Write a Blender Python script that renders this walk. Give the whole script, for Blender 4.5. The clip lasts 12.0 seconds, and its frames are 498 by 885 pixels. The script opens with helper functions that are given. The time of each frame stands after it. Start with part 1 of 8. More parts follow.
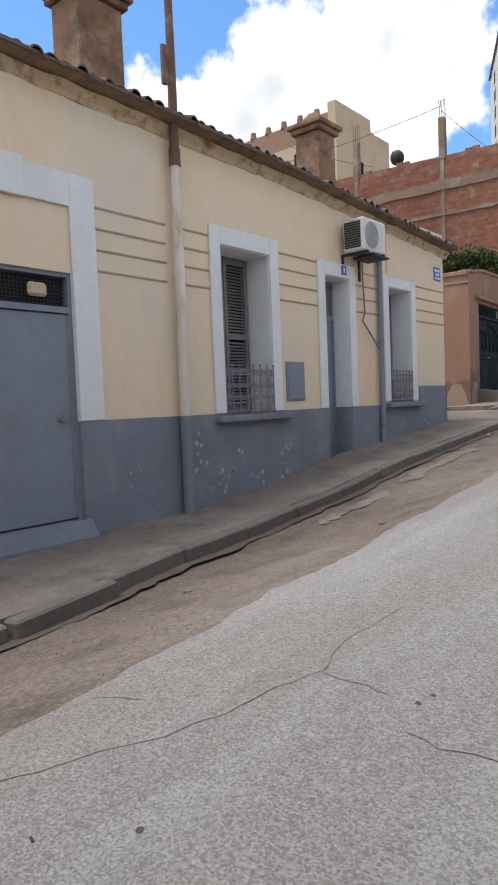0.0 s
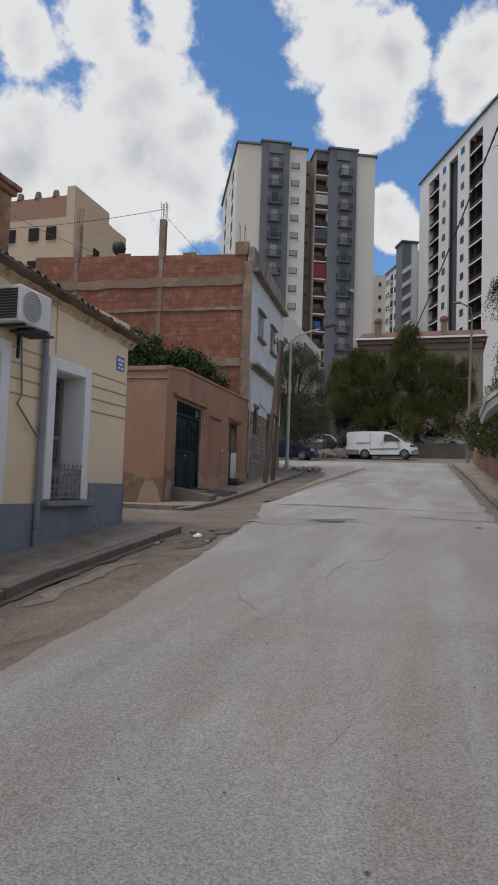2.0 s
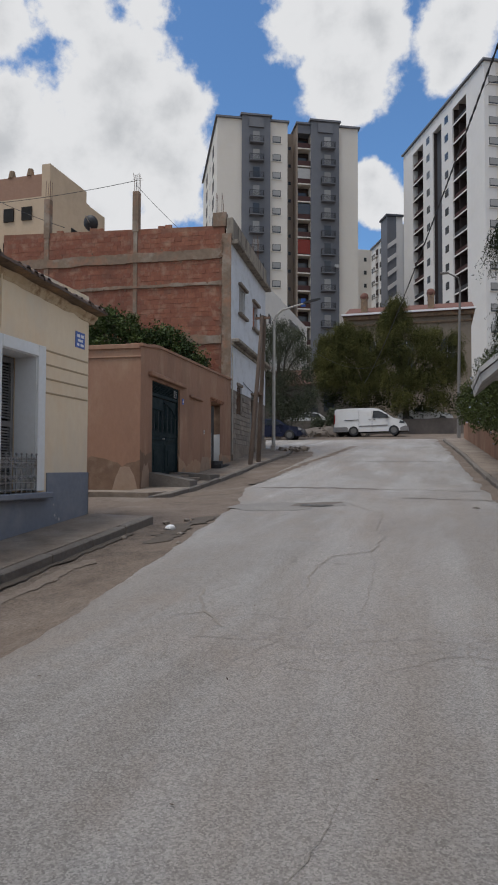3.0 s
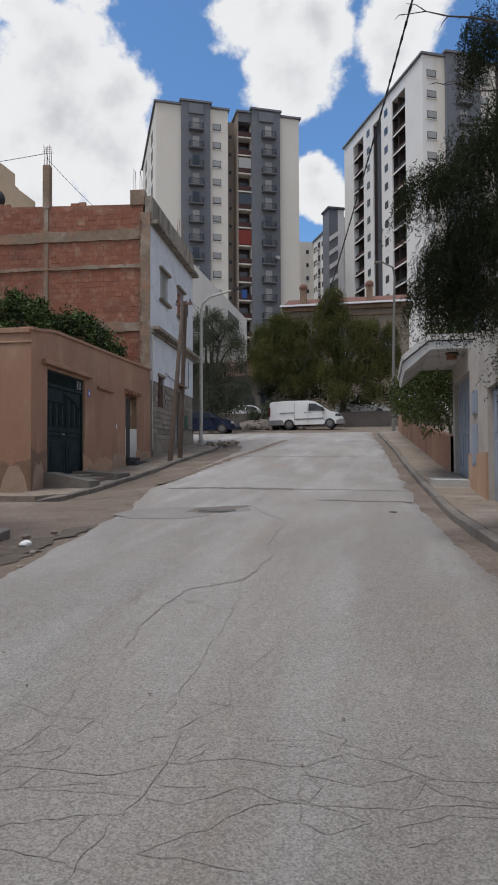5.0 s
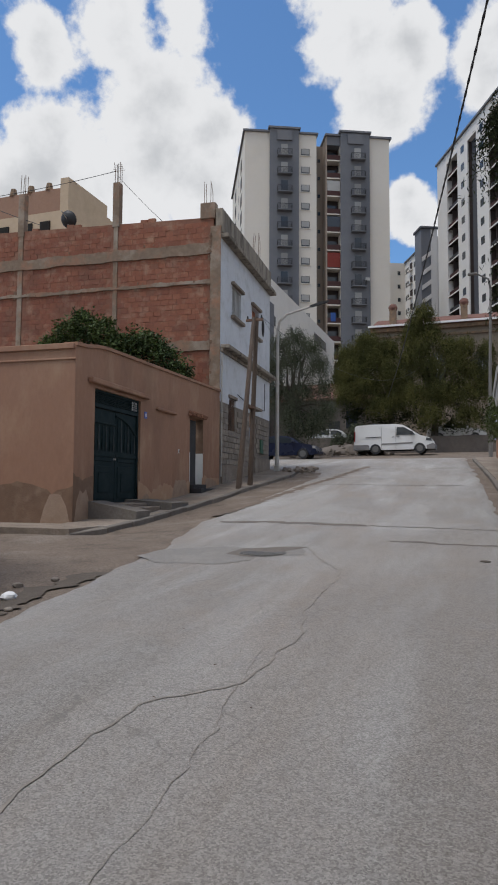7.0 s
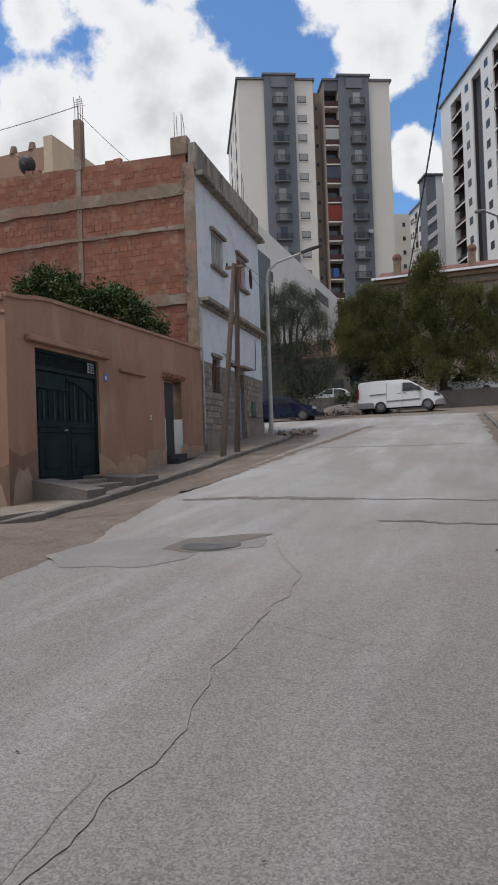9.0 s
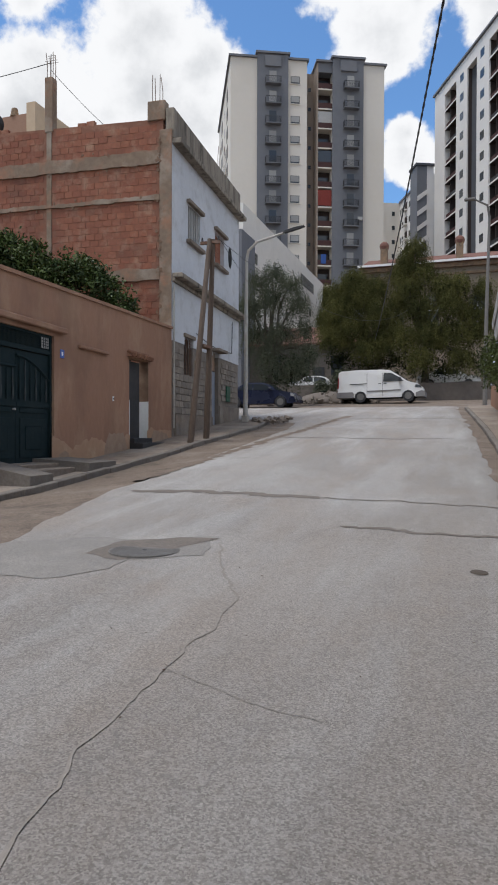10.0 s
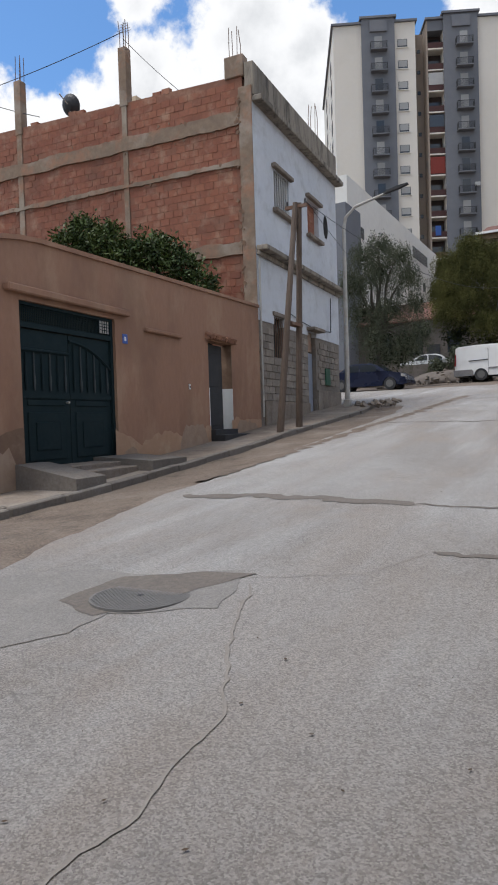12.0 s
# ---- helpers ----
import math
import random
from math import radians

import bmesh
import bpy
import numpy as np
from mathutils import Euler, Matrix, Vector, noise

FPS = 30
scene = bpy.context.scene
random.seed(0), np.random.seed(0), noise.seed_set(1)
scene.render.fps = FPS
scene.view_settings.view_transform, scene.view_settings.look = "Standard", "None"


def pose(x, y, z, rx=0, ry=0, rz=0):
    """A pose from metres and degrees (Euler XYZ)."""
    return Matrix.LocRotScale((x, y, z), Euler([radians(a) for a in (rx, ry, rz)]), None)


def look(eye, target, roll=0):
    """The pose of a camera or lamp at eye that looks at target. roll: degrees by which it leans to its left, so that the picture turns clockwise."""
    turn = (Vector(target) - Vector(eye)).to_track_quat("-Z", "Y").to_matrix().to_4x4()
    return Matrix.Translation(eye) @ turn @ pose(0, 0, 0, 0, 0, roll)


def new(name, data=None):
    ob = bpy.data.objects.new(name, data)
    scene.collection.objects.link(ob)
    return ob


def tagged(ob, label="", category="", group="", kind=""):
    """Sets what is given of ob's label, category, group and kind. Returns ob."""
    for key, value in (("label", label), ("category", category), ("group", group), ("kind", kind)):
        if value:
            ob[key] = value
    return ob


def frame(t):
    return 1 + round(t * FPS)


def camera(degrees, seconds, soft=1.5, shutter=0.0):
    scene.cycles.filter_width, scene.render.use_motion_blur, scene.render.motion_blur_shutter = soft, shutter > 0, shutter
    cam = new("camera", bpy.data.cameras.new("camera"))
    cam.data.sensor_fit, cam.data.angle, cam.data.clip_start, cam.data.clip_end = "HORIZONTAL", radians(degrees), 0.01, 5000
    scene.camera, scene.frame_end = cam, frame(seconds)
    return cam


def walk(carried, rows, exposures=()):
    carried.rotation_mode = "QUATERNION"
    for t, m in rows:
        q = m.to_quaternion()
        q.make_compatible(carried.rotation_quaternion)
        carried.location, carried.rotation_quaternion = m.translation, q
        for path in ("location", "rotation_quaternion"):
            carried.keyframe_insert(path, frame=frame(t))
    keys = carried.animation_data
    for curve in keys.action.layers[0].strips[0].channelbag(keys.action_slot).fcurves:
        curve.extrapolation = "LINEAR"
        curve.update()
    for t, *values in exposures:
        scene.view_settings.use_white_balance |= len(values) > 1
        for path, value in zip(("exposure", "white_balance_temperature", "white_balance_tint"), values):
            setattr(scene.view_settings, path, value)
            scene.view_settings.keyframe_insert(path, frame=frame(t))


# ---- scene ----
cam = camera(41.2, 12.0, soft=1.9)
PATH = [
    (0, (0.637, 1.083, 1.447), (-0.65, 2.61, 1.332), -2.3),
    (0.5, (0.673, 1.518, 1.53), (-0.352, 3.234, 1.456), -0.1),
    (1, (0.694, 2.11, 1.546), (-0.12, 3.934, 1.441), -1.3),
    (1.5, (0.745, 2.44, 1.643), (0.199, 4.363, 1.696), 0.1),
    (2, (0.82, 2.836, 1.673), (0.243, 4.746, 1.809), 1.9),
    (2.5, (0.784, 3.357, 1.712), (0.193, 5.266, 1.787), -0.3),
    (3, (0.733, 3.91, 1.74), (0.186, 5.832, 1.818), 0.2),
    (3.5, (0.825, 4.344, 1.833), (0.432, 6.297, 2.001), 1.0),
    (5.3, (1.287, 5.938, 1.879), (0.886, 7.897, 1.924), -0.6),
    (5.5, (1.317, 6.118, 1.907), (0.817, 8.054, 1.957), 0.3),
    (6, (1.309, 6.63, 1.917), (0.661, 8.517, 2.055), 1.1),
    (6.5, (1.356, 7.201, 1.939), (0.801, 9.119, 2.058), -1.6),
    (7, (1.342, 7.723, 1.96), (0.688, 9.608, 2.092), 0.3),
    (7.2, (1.349, 7.992, 1.988), (0.75, 9.896, 2.113), 0.5),
    (8.8, (1.308, 9.863, 2.039), (0.655, 11.753, 2.063), -2.1),
    (9, (1.339, 10.085, 2.034), (0.651, 11.963, 2.058), -2.0),
    (9.5, (1.361, 10.565, 2.051), (0.72, 12.46, 2.059), 0.8),
    (10, (1.33, 11.113, 2.107), (0.695, 13.009, 2.084), 0.2),
    (10.5, (1.36, 11.557, 2.149), (0.676, 13.434, 2.05), -0.8),
    (11, (1.341, 12.04, 2.2), (0.532, 13.868, 2.142), -1.1),
    (11.5, (1.273, 12.587, 2.182), (0.495, 14.429, 2.134), -1.6),
    (12, (1.172, 13.206, 2.135), (0.213, 14.96, 2.077), -1.8),
]
walk(cam, [(t, look(eye, target, roll)) for t, eye, target, roll in PATH],
     [(0, 0.42), (0.5, 0.17), (1.0, 0.02), (1.5, -0.2), (2.0, -0.3), (2.9, -0.3), (3.5, -0.32), (5.4, -0.12), (6.0, -0.24), (6.6, -0.3), (7.0, -0.22), (9.0, -0.08), (10.0, 0.04), (11.0, 0.06), (12.0, 0.12)])

# ---- sky and light ----
SUN_DIR = Vector((-0.24, -0.26, 0.93)).normalized()   # from the place to the sun
world = bpy.data.worlds.new("sky")
scene.world = world
world.use_nodes = True
wt = world.node_tree
wt.nodes.clear()


def wmath(op, a, b=None, c=None):
    n = wt.nodes.new("ShaderNodeMath")
    n.operation = op
    for i, v in enumerate((a, b, c)):
        if v is None:
            continue
        if isinstance(v, (int, float)):
            n.inputs[i].default_value = v
        else:
            wt.links.new(v, n.inputs[i])
    return n.outputs[0]


w_out = wt.nodes.new("ShaderNodeOutputWorld")
w_bg = wt.nodes.new("ShaderNodeBackground")
w_sky = wt.nodes.new("ShaderNodeTexSky")
w_sky.sky_type = "NISHITA"
w_sky.sun_disc = False
w_sky.sun_elevation = math.asin(SUN_DIR.z)
w_sky.sun_rotation = math.atan2(SUN_DIR.x, SUN_DIR.y)
w_sky.air_density, w_sky.dust_density, w_sky.ozone_density = 1.0, 0.6, 1.6
w_co = wt.nodes.new("ShaderNodeTexCoord")
w_dir = w_co.outputs["Generated"]
# cumulus: billowed noise over the whole sky, denser round a few cloud heaps
w_n1 = wt.nodes.new("ShaderNodeTexNoise")
w_n1.inputs["Scale"].default_value, w_n1.inputs["Detail"].default_value, w_n1.inputs["Roughness"].default_value = 3.2, 9.0, 0.56
w_n2 = wt.nodes.new("ShaderNodeTexNoise")
w_n2.inputs["Scale"].default_value, w_n2.inputs["Detail"].default_value, w_n2.inputs["Roughness"].default_value = 9.0, 10.0, 0.6
w_n3 = wt.nodes.new("ShaderNodeTexNoise")
w_n3.inputs["Scale"].default_value, w_n3.inputs["Detail"].default_value = 9.0, 6.0
for n in (w_n1, w_n2, w_n3):
    wt.links.new(w_dir, n.inputs["Vector"])
# direction, half width, weight
HEAPS = [((-0.410, 0.779, 0.474), 0.125, 1.0), ((-0.495, 0.770, 0.402), 0.125, 1.0), ((-0.366, 0.832, 0.416), 0.092, 1.0), ((-0.540, 0.733, 0.414), 0.100, 1.0),
         ((-0.343, 0.811, 0.474), 0.058, 1.0), ((-0.466, 0.814, 0.346), 0.117, 1.0), ((-0.426, 0.697, 0.576), 0.083, 0.85), ((-0.342, 0.727, 0.596), 0.067, 0.8),
         ((-0.511, 0.660, 0.551), 0.067, 0.8), ((-0.137, 0.802, 0.581), 0.079, 1.0), ((-0.111, 0.846, 0.522), 0.067, 1.0), ((-0.077, 0.823, 0.562), 0.058, 1.0),
         ((-0.147, 0.775, 0.615), 0.075, 1.0), ((0.036, 0.831, 0.555), 0.066, 1.0), ((0.030, 0.854, 0.520), 0.046, 0.9), ((-0.076, 0.926, 0.370), 0.050, 1.0),
         ((-0.083, 0.911, 0.404), 0.033, 0.9), ((-0.05, 0.96, 0.25), 0.12, 0.9), ((-0.646, 0.666, 0.372), 0.100, 1.0),
         ((-0.617, 0.669, 0.414), 0.067, 0.9), ((-0.585, 0.716, 0.381), 0.092, 1.0), ((-0.744, 0.558, 0.368), 0.050, 0.9), ((-0.732, 0.602, 0.318), 0.092, 0.9)]
w_sum = None
for c, half, weight in HEAPS:
    d = wt.nodes.new("ShaderNodeVectorMath")
    d.operation = "DISTANCE"
    wt.links.new(w_dir, d.inputs[0])
    d.inputs[1].default_value = Vector(c).normalized()
    v = wmath("MULTIPLY", wmath("MAXIMUM", wmath("SUBTRACT", 1.0, wmath("DIVIDE", d.outputs["Value"], half * 1.6)), 0.0), weight)
    w_sum = v if w_sum is None else wmath("MAXIMUM", w_sum, v)
w_sep = wt.nodes.new("ShaderNodeSeparateXYZ")
wt.links.new(w_dir, w_sep.inputs[0])
# added unseen cloud cover behind and beside the street whitens the ambient light
w_away = wmath("MAXIMUM", wmath("SUBTRACT", 0.42, w_sep.outputs["Y"]), wmath("MAXIMUM", wmath("SUBTRACT", w_sep.outputs["X"], 0.22), wmath("SUBTRACT", w_sep.outputs["Z"], 0.68)))
w_rest = wmath("MULTIPLY", wmath("SMOOTH_MIN", wmath("MAXIMUM", wmath("MULTIPLY", w_away, 3.0), 0.0), 0.52, 0.1), 1.0)
w_den = wmath("ADD", wmath("MAXIMUM", w_sum, w_rest), wmath("MULTIPLY", wmath("SUBTRACT", w_n1.outputs["Fac"], 0.5), 1.0))
w_den = wmath("ADD", w_den, wmath("MULTIPLY", wmath("SUBTRACT", w_n2.outputs["Fac"], 0.5), 1.35))
w_mask = wt.nodes.new("ShaderNodeMapRange")
w_mask.interpolation_type = "SMOOTHSTEP"
wt.links.new(w_den, w_mask.inputs["Value"])
w_mask.inputs["From Min"].default_value, w_mask.inputs["From Max"].default_value = 0.38, 0.56
# thin sunlit rims are white, the thick middles grey
w_thick = wt.nodes.new("ShaderNodeMapRange")
w_thick.interpolation_type = "SMOOTHSTEP"
wt.links.new(wmath("ADD", w_den, wmath("MULTIPLY", wmath("SUBTRACT", w_n3.outputs["Fac"], 0.5), 0.9)), w_thick.inputs["Value"])
w_thick.inputs["From Min"].default_value, w_thick.inputs["From Max"].default_value = 0.62, 1.35
w_shade = wt.nodes.new("ShaderNodeMix")
w_shade.data_type = "RGBA"
wt.links.new(w_thick.outputs["Result"], w_shade.inputs["Factor"])
w_shade.inputs["A"].default_value = (0.92, 0.93, 0.95, 1)
w_shade.inputs["B"].default_value = (0.64, 0.66, 0.69, 1)
w_blue = wt.nodes.new("ShaderNodeMix")
w_blue.data_type, w_blue.blend_type = "RGBA", "MULTIPLY"
w_blue.inputs["Factor"].default_value = 1.0
wt.links.new(w_sky.outputs["Color"], w_blue.inputs["A"])
SKY_STRENGTH = 0.15
w_blue.inputs["B"].default_value = (SKY_STRENGTH * 0.74, SKY_STRENGTH * 1.02, SKY_STRENGTH * 1.24, 1)
w_mix = wt.nodes.new("ShaderNodeMix")
w_mix.data_type = "RGBA"
wt.links.new(w_mask.outputs["Result"], w_mix.inputs["Factor"])
wt.links.new(w_blue.outputs["Result"], w_mix.inputs["A"])
wt.links.new(w_shade.outputs["Result"], w_mix.inputs["B"])
wt.links.new(w_mix.outputs["Result"], w_bg.inputs["Color"])
w_bg.inputs["Strength"].default_value = 1.0
wt.links.new(w_bg.outputs[0], w_out.inputs["Surface"])

sun = bpy.data.lights.new("sun", "SUN")
sun.energy, sun.angle, sun.color = 2.6, radians(24), (1.0, 0.98, 0.97)
sun_ob = new("sun", sun)
sun_ob.matrix_world = look(SUN_DIR * 100, (0, 0, 0))

# ---- materials ----
def material(name, base, rough=0.85, tint=None, grain=40.0, spread=0.25, stain=None, stain_scale=1.2, stain_amount=0.5,
             bump=0.15, bump_scale=60.0, metal=0.0, per_object=0.0, per_island=0.0, spec=0.3, stain2=None, stain2_scale=0.35, stain2_amount=0.4, stretch=(1, 1, 1), speckle=0.0, speckle_scale=130.0, world=False, veins=0.0, tracks=None):
    """A weathered surface: fine grain, larger stains, and fine relief, all in metres."""
    m = bpy.data.materials.new(name)
    m.use_nodes = True
    nt = m.node_tree
    p = nt.nodes["Principled BSDF"]
    co = nt.nodes.new("ShaderNodeTexCoord")
    mp = nt.nodes.new("ShaderNodeMapping")
    mp.inputs["Scale"].default_value = stretch
    nt.links.new(nt.nodes.new("ShaderNodeNewGeometry").outputs["Position"] if world else co.outputs["Object"], mp.inputs["Vector"])
    vec = mp.outputs["Vector"]

    def noise_of(scale, detail=6.0, rough_n=0.6):
        n = nt.nodes.new("ShaderNodeTexNoise")
        n.inputs["Scale"].default_value, n.inputs["Detail"].default_value, n.inputs["Roughness"].default_value = scale, detail, rough_n
        nt.links.new(vec, n.inputs["Vector"])
        return n.outputs["Fac"]

    def mixed(fac, a, b, kind="MIX"):
        n = nt.nodes.new("ShaderNodeMix")
        n.data_type, n.blend_type = "RGBA", kind
        for key, v in (("Factor", fac), ("A", a), ("B", b)):
            if isinstance(v, (int, float)):
                n.inputs[key].default_value = v
            elif isinstance(v, tuple):
                n.inputs[key].default_value = (*v[:3], 1)
            else:
                nt.links.new(v, n.inputs[key])
        return n.outputs["Result"]

    def ranged(v, lo, hi, a=0.0, b=1.0):
        n = nt.nodes.new("ShaderNodeMapRange")
        nt.links.new(v, n.inputs["Value"])
        for key, x in (("From Min", lo), ("From Max", hi), ("To Min", a), ("To Max", b)):
            n.inputs[key].default_value = x
        return n.outputs["Result"]

    tint = tint or tuple(c * 0.8 for c in base)
    col = mixed(ranged(noise_of(grain), 0.5 - spread, 0.5 + spread), tuple(base), tuple(tint))
    col = mixed(ranged(noise_of(grain * 0.12, 4.0), 0.35, 0.7, 0.0, 0.45), col, tuple(tint))
    if stain:
        col = mixed(ranged(noise_of(stain_scale, 8.0, 0.65), 0.5, 0.68, 0.0, stain_amount), col, tuple(stain))
    if stain2:
        col = mixed(ranged(noise_of(stain2_scale, 7.0, 0.6), 0.5, 0.65, 0.0, stain2_amount), col, tuple(stain2))
    if tracks:
        # long worn lanes and dusty strips along the street
        tm = nt.nodes.new("ShaderNodeMapping")
        tm.inputs["Scale"].default_value = (1.0, 0.13, 1.0)
        nt.links.new(vec, tm.inputs["Vector"])
        for (tint_t, amount), sc in zip(tracks, (1.1, 0.75, 2.4)):
            tn = nt.nodes.new("ShaderNodeTexNoise")
            tn.inputs["Scale"].default_value, tn.inputs["Detail"].default_value, tn.inputs["Roughness"].default_value = sc, 7.0, 0.62
            nt.links.new(tm.outputs["Vector"], tn.inputs["Vector"])
            col = mixed(ranged(tn.outputs["Fac"], 0.46, 0.66, 0.0, amount), col, tint_t)
    if speckle:
        vo = nt.nodes.new("ShaderNodeTexVoronoi")
        vo.inputs["Scale"].default_value = speckle_scale
        nt.links.new(vec, vo.inputs["Vector"])
        sp = nt.nodes.new("ShaderNodeSeparateColor")
        nt.links.new(vo.outputs["Color"], sp.inputs[0])
        hv = nt.nodes.new("ShaderNodeHueSaturation")
        nt.links.new(ranged(sp.outputs[0], 0, 1, 1 - speckle, 1 + speckle), hv.inputs["Value"])
        nt.links.new(col, hv.inputs["Color"])
        col = hv.outputs["Color"]
    if veins:
        # fine hairline cracking in patches
        wob = nt.nodes.new("ShaderNodeTexNoise")
        wob.inputs["Scale"].default_value, wob.inputs["Detail"].default_value = 3.0, 5.0
        nt.links.new(vec, wob.inputs["Vector"])
        push = nt.nodes.new("ShaderNodeVectorMath")
        push.operation = "MULTIPLY_ADD"
        nt.links.new(wob.outputs["Color"], push.inputs[0])
        push.inputs[1].default_value = (0.32, 0.32, 0.0)
        nt.links.new(vec, push.inputs[2])
        ed = nt.nodes.new("ShaderNodeTexVoronoi")
        ed.feature = "DISTANCE_TO_EDGE"
        ed.inputs["Scale"].default_value = 2.6
        nt.links.new(push.outputs["Vector"], ed.inputs["Vector"])
        line = ranged(ed.outputs["Distance"], 0.002, 0.02, 1.0, 0.0)
        where = ranged(noise_of(0.45, 3.0), 0.5, 0.62, 0.0, veins)
        both = nt.nodes.new("ShaderNodeMath")
        both.operation = "MULTIPLY"
        nt.links.new(line, both.inputs[0])
        nt.links.new(where, both.inputs[1])
        col = mixed(both.outputs[0], col, tuple(c * 0.5 for c in base))
    for amount, kind in ((per_object, "o"), (per_island, "i")):
        if amount:
            if kind == "o":
                r = nt.nodes.new("ShaderNodeObjectInfo").outputs["Random"]
            else:
                r = nt.nodes.new("ShaderNodeNewGeometry").outputs["Random Per Island"]
            h = nt.nodes.new("ShaderNodeHueSaturation")
            nt.links.new(ranged(r, 0, 1, 1 - amount, 1 + amount), h.inputs["Value"])
            nt.links.new(ranged(r, 0, 1, 0.5 - amount * 0.02, 0.5 + amount * 0.02), h.inputs["Hue"])
            nt.links.new(col, h.inputs["Color"])
            col = h.outputs["Color"]
    nt.links.new(col, p.inputs["Base Color"])
    p.inputs["Metallic"].default_value = metal
    p.inputs["Specular IOR Level"].default_value = spec
    nt.links.new(ranged(noise_of(grain * 0.3, 4.0), 0.3, 0.7, max(rough - 0.1, 0.02), min(rough + 0.1, 1.0)), p.inputs["Roughness"])
    if bump:
        b = nt.nodes.new("ShaderNodeBump")
        b.inputs["Strength"].default_value, b.inputs["Distance"].default_value = min(bump * 3, 1.0), 0.01
        nt.links.new(noise_of(bump_scale, 8.0, 0.7), b.inputs["Height"])
        nt.links.new(b.outputs["Normal"], p.inputs["Normal"])
    return m


def glass_material(name, tint=(0.02, 0.025, 0.03), rough=0.05):
    m = bpy.data.materials.new(name)
    m.use_nodes = True
    p = m.node_tree.nodes["Principled BSDF"]
    p.inputs["Base Color"].default_value = (*tint, 1)
    p.inputs["Roughness"].default_value = rough
    p.inputs["Specular IOR Level"].default_value = 0.6
    return m


M_ASPHALT = material("asphalt", (0.34, 0.318, 0.296), 0.92, (0.20, 0.185, 0.17), grain=95, spread=0.2, stain=(0.275, 0.23, 0.195), stain_scale=0.8, stain_amount=0.55,
                     bump=0.35, bump_scale=130, stain2=(0.37, 0.36, 0.345), stain2_scale=0.3, stain2_amount=0.45, spec=0.2, speckle=0.3, speckle_scale=135, veins=0.5,
                     tracks=(((0.375, 0.365, 0.352), 0.7), ((0.26, 0.222, 0.19), 0.5), ((0.245, 0.226, 0.21), 0.35)))
M_DIRT = material("dirt", (0.205, 0.162, 0.128), 0.95, (0.125, 0.096, 0.075), grain=30, stain=(0.085, 0.066, 0.051), stain_scale=1.6, stain_amount=0.85, bump=0.4, bump_scale=34, stain2=(0.26, 0.222, 0.187), stain2_scale=0.7, speckle=0.25, speckle_scale=60)
M_PATCH = material("patch_asphalt", (0.245, 0.23, 0.212), 0.9, (0.19, 0.175, 0.16), grain=120, bump=0.25, speckle=0.2, stain=(0.28, 0.26, 0.235), stain_scale=1.5)
M_CONCRETE = material("concrete", (0.27, 0.222, 0.18), 0.92, (0.18, 0.143, 0.112), grain=30, stain=(0.125, 0.10, 0.08), stain_scale=1.7, stain_amount=0.8, bump=0.3, bump_scale=50, stain2=(0.35, 0.32, 0.285), stain2_scale=0.8, speckle=0.12, speckle_scale=70)
M_KERB = material("kerb_stone", (0.22, 0.195, 0.17), 0.92, (0.14, 0.122, 0.105), grain=24, stain=(0.12, 0.10, 0.085), stain_scale=2.0, stain_amount=0.6, bump=0.3, bump_scale=40, per_object=0.12, world=True)
M_CREAM = material("cream_plaster", (0.78, 0.645, 0.47), 0.9, (0.72, 0.575, 0.405), grain=9, stain=(0.74, 0.50, 0.28), stain_scale=0.8, stain_amount=0.5, bump=0.06, bump_scale=30, stain2=(0.62, 0.565, 0.475), stain2_scale=0.45, stain2_amount=0.65, stretch=(1, 1, 0.55))
M_GREY = material("grey_paint", (0.215, 0.232, 0.275), 0.75, (0.18, 0.195, 0.23), grain=15, stain=(0.27, 0.275, 0.295), stain_scale=2.2, stain_amount=0.6, bump=0.12, bump_scale=40, stain2=(0.15, 0.15, 0.158), stain2_scale=0.9)
M_WHITE = material("white_paint", (0.76, 0.76, 0.755), 0.8, (0.69, 0.685, 0.67), grain=14, stain=(0.60, 0.57, 0.52), stain_scale=1.6, stain_amount=0.4, bump=0.05, bump_scale=30)
M_METAL_GREY = material("grey_metal_paint", (0.225, 0.252, 0.30), 0.55, (0.19, 0.212, 0.252), grain=8, stain=(0.17, 0.172, 0.185), stain_scale=2, stain_amount=0.45, bump=0.03, spec=0.4)
M_TILE_ROOF = material("dark_roof_tile", (0.10, 0.085, 0.08), 0.9, (0.17, 0.12, 0.10), grain=18, stain=(0.05, 0.05, 0.045), stain_scale=3, bump=0.3, per_object=0.25)
M_EAVE = material("eave_stone", (0.27, 0.19, 0.125), 0.95, (0.16, 0.115, 0.08), grain=14, stain=(0.36, 0.21, 0.11), stain_scale=3.0, stain_amount=0.8, bump=0.4, bump_scale=25, stain2=(0.09, 0.07, 0.055), stain2_scale=1.6, stain2_amount=0.7)
M_CORNICE = material("stained_cornice_plaster", (0.60, 0.47, 0.32), 0.95, (0.47, 0.34, 0.21), grain=9, stain=(0.20, 0.11, 0.055), stain_scale=4.5, stain_amount=0.95, bump=0.6, bump_scale=18)
M_CHIMNEY = material("rusty_ochre_chimney", (0.33, 0.19, 0.11), 0.95, (0.19, 0.105, 0.065), grain=9, stain=(0.42, 0.33, 0.23), stain_scale=3, stain_amount=0.7, bump=0.6, bump_scale=18, stain2=(0.09, 0.065, 0.05), stain2_scale=2.2, stain2_amount=0.8)
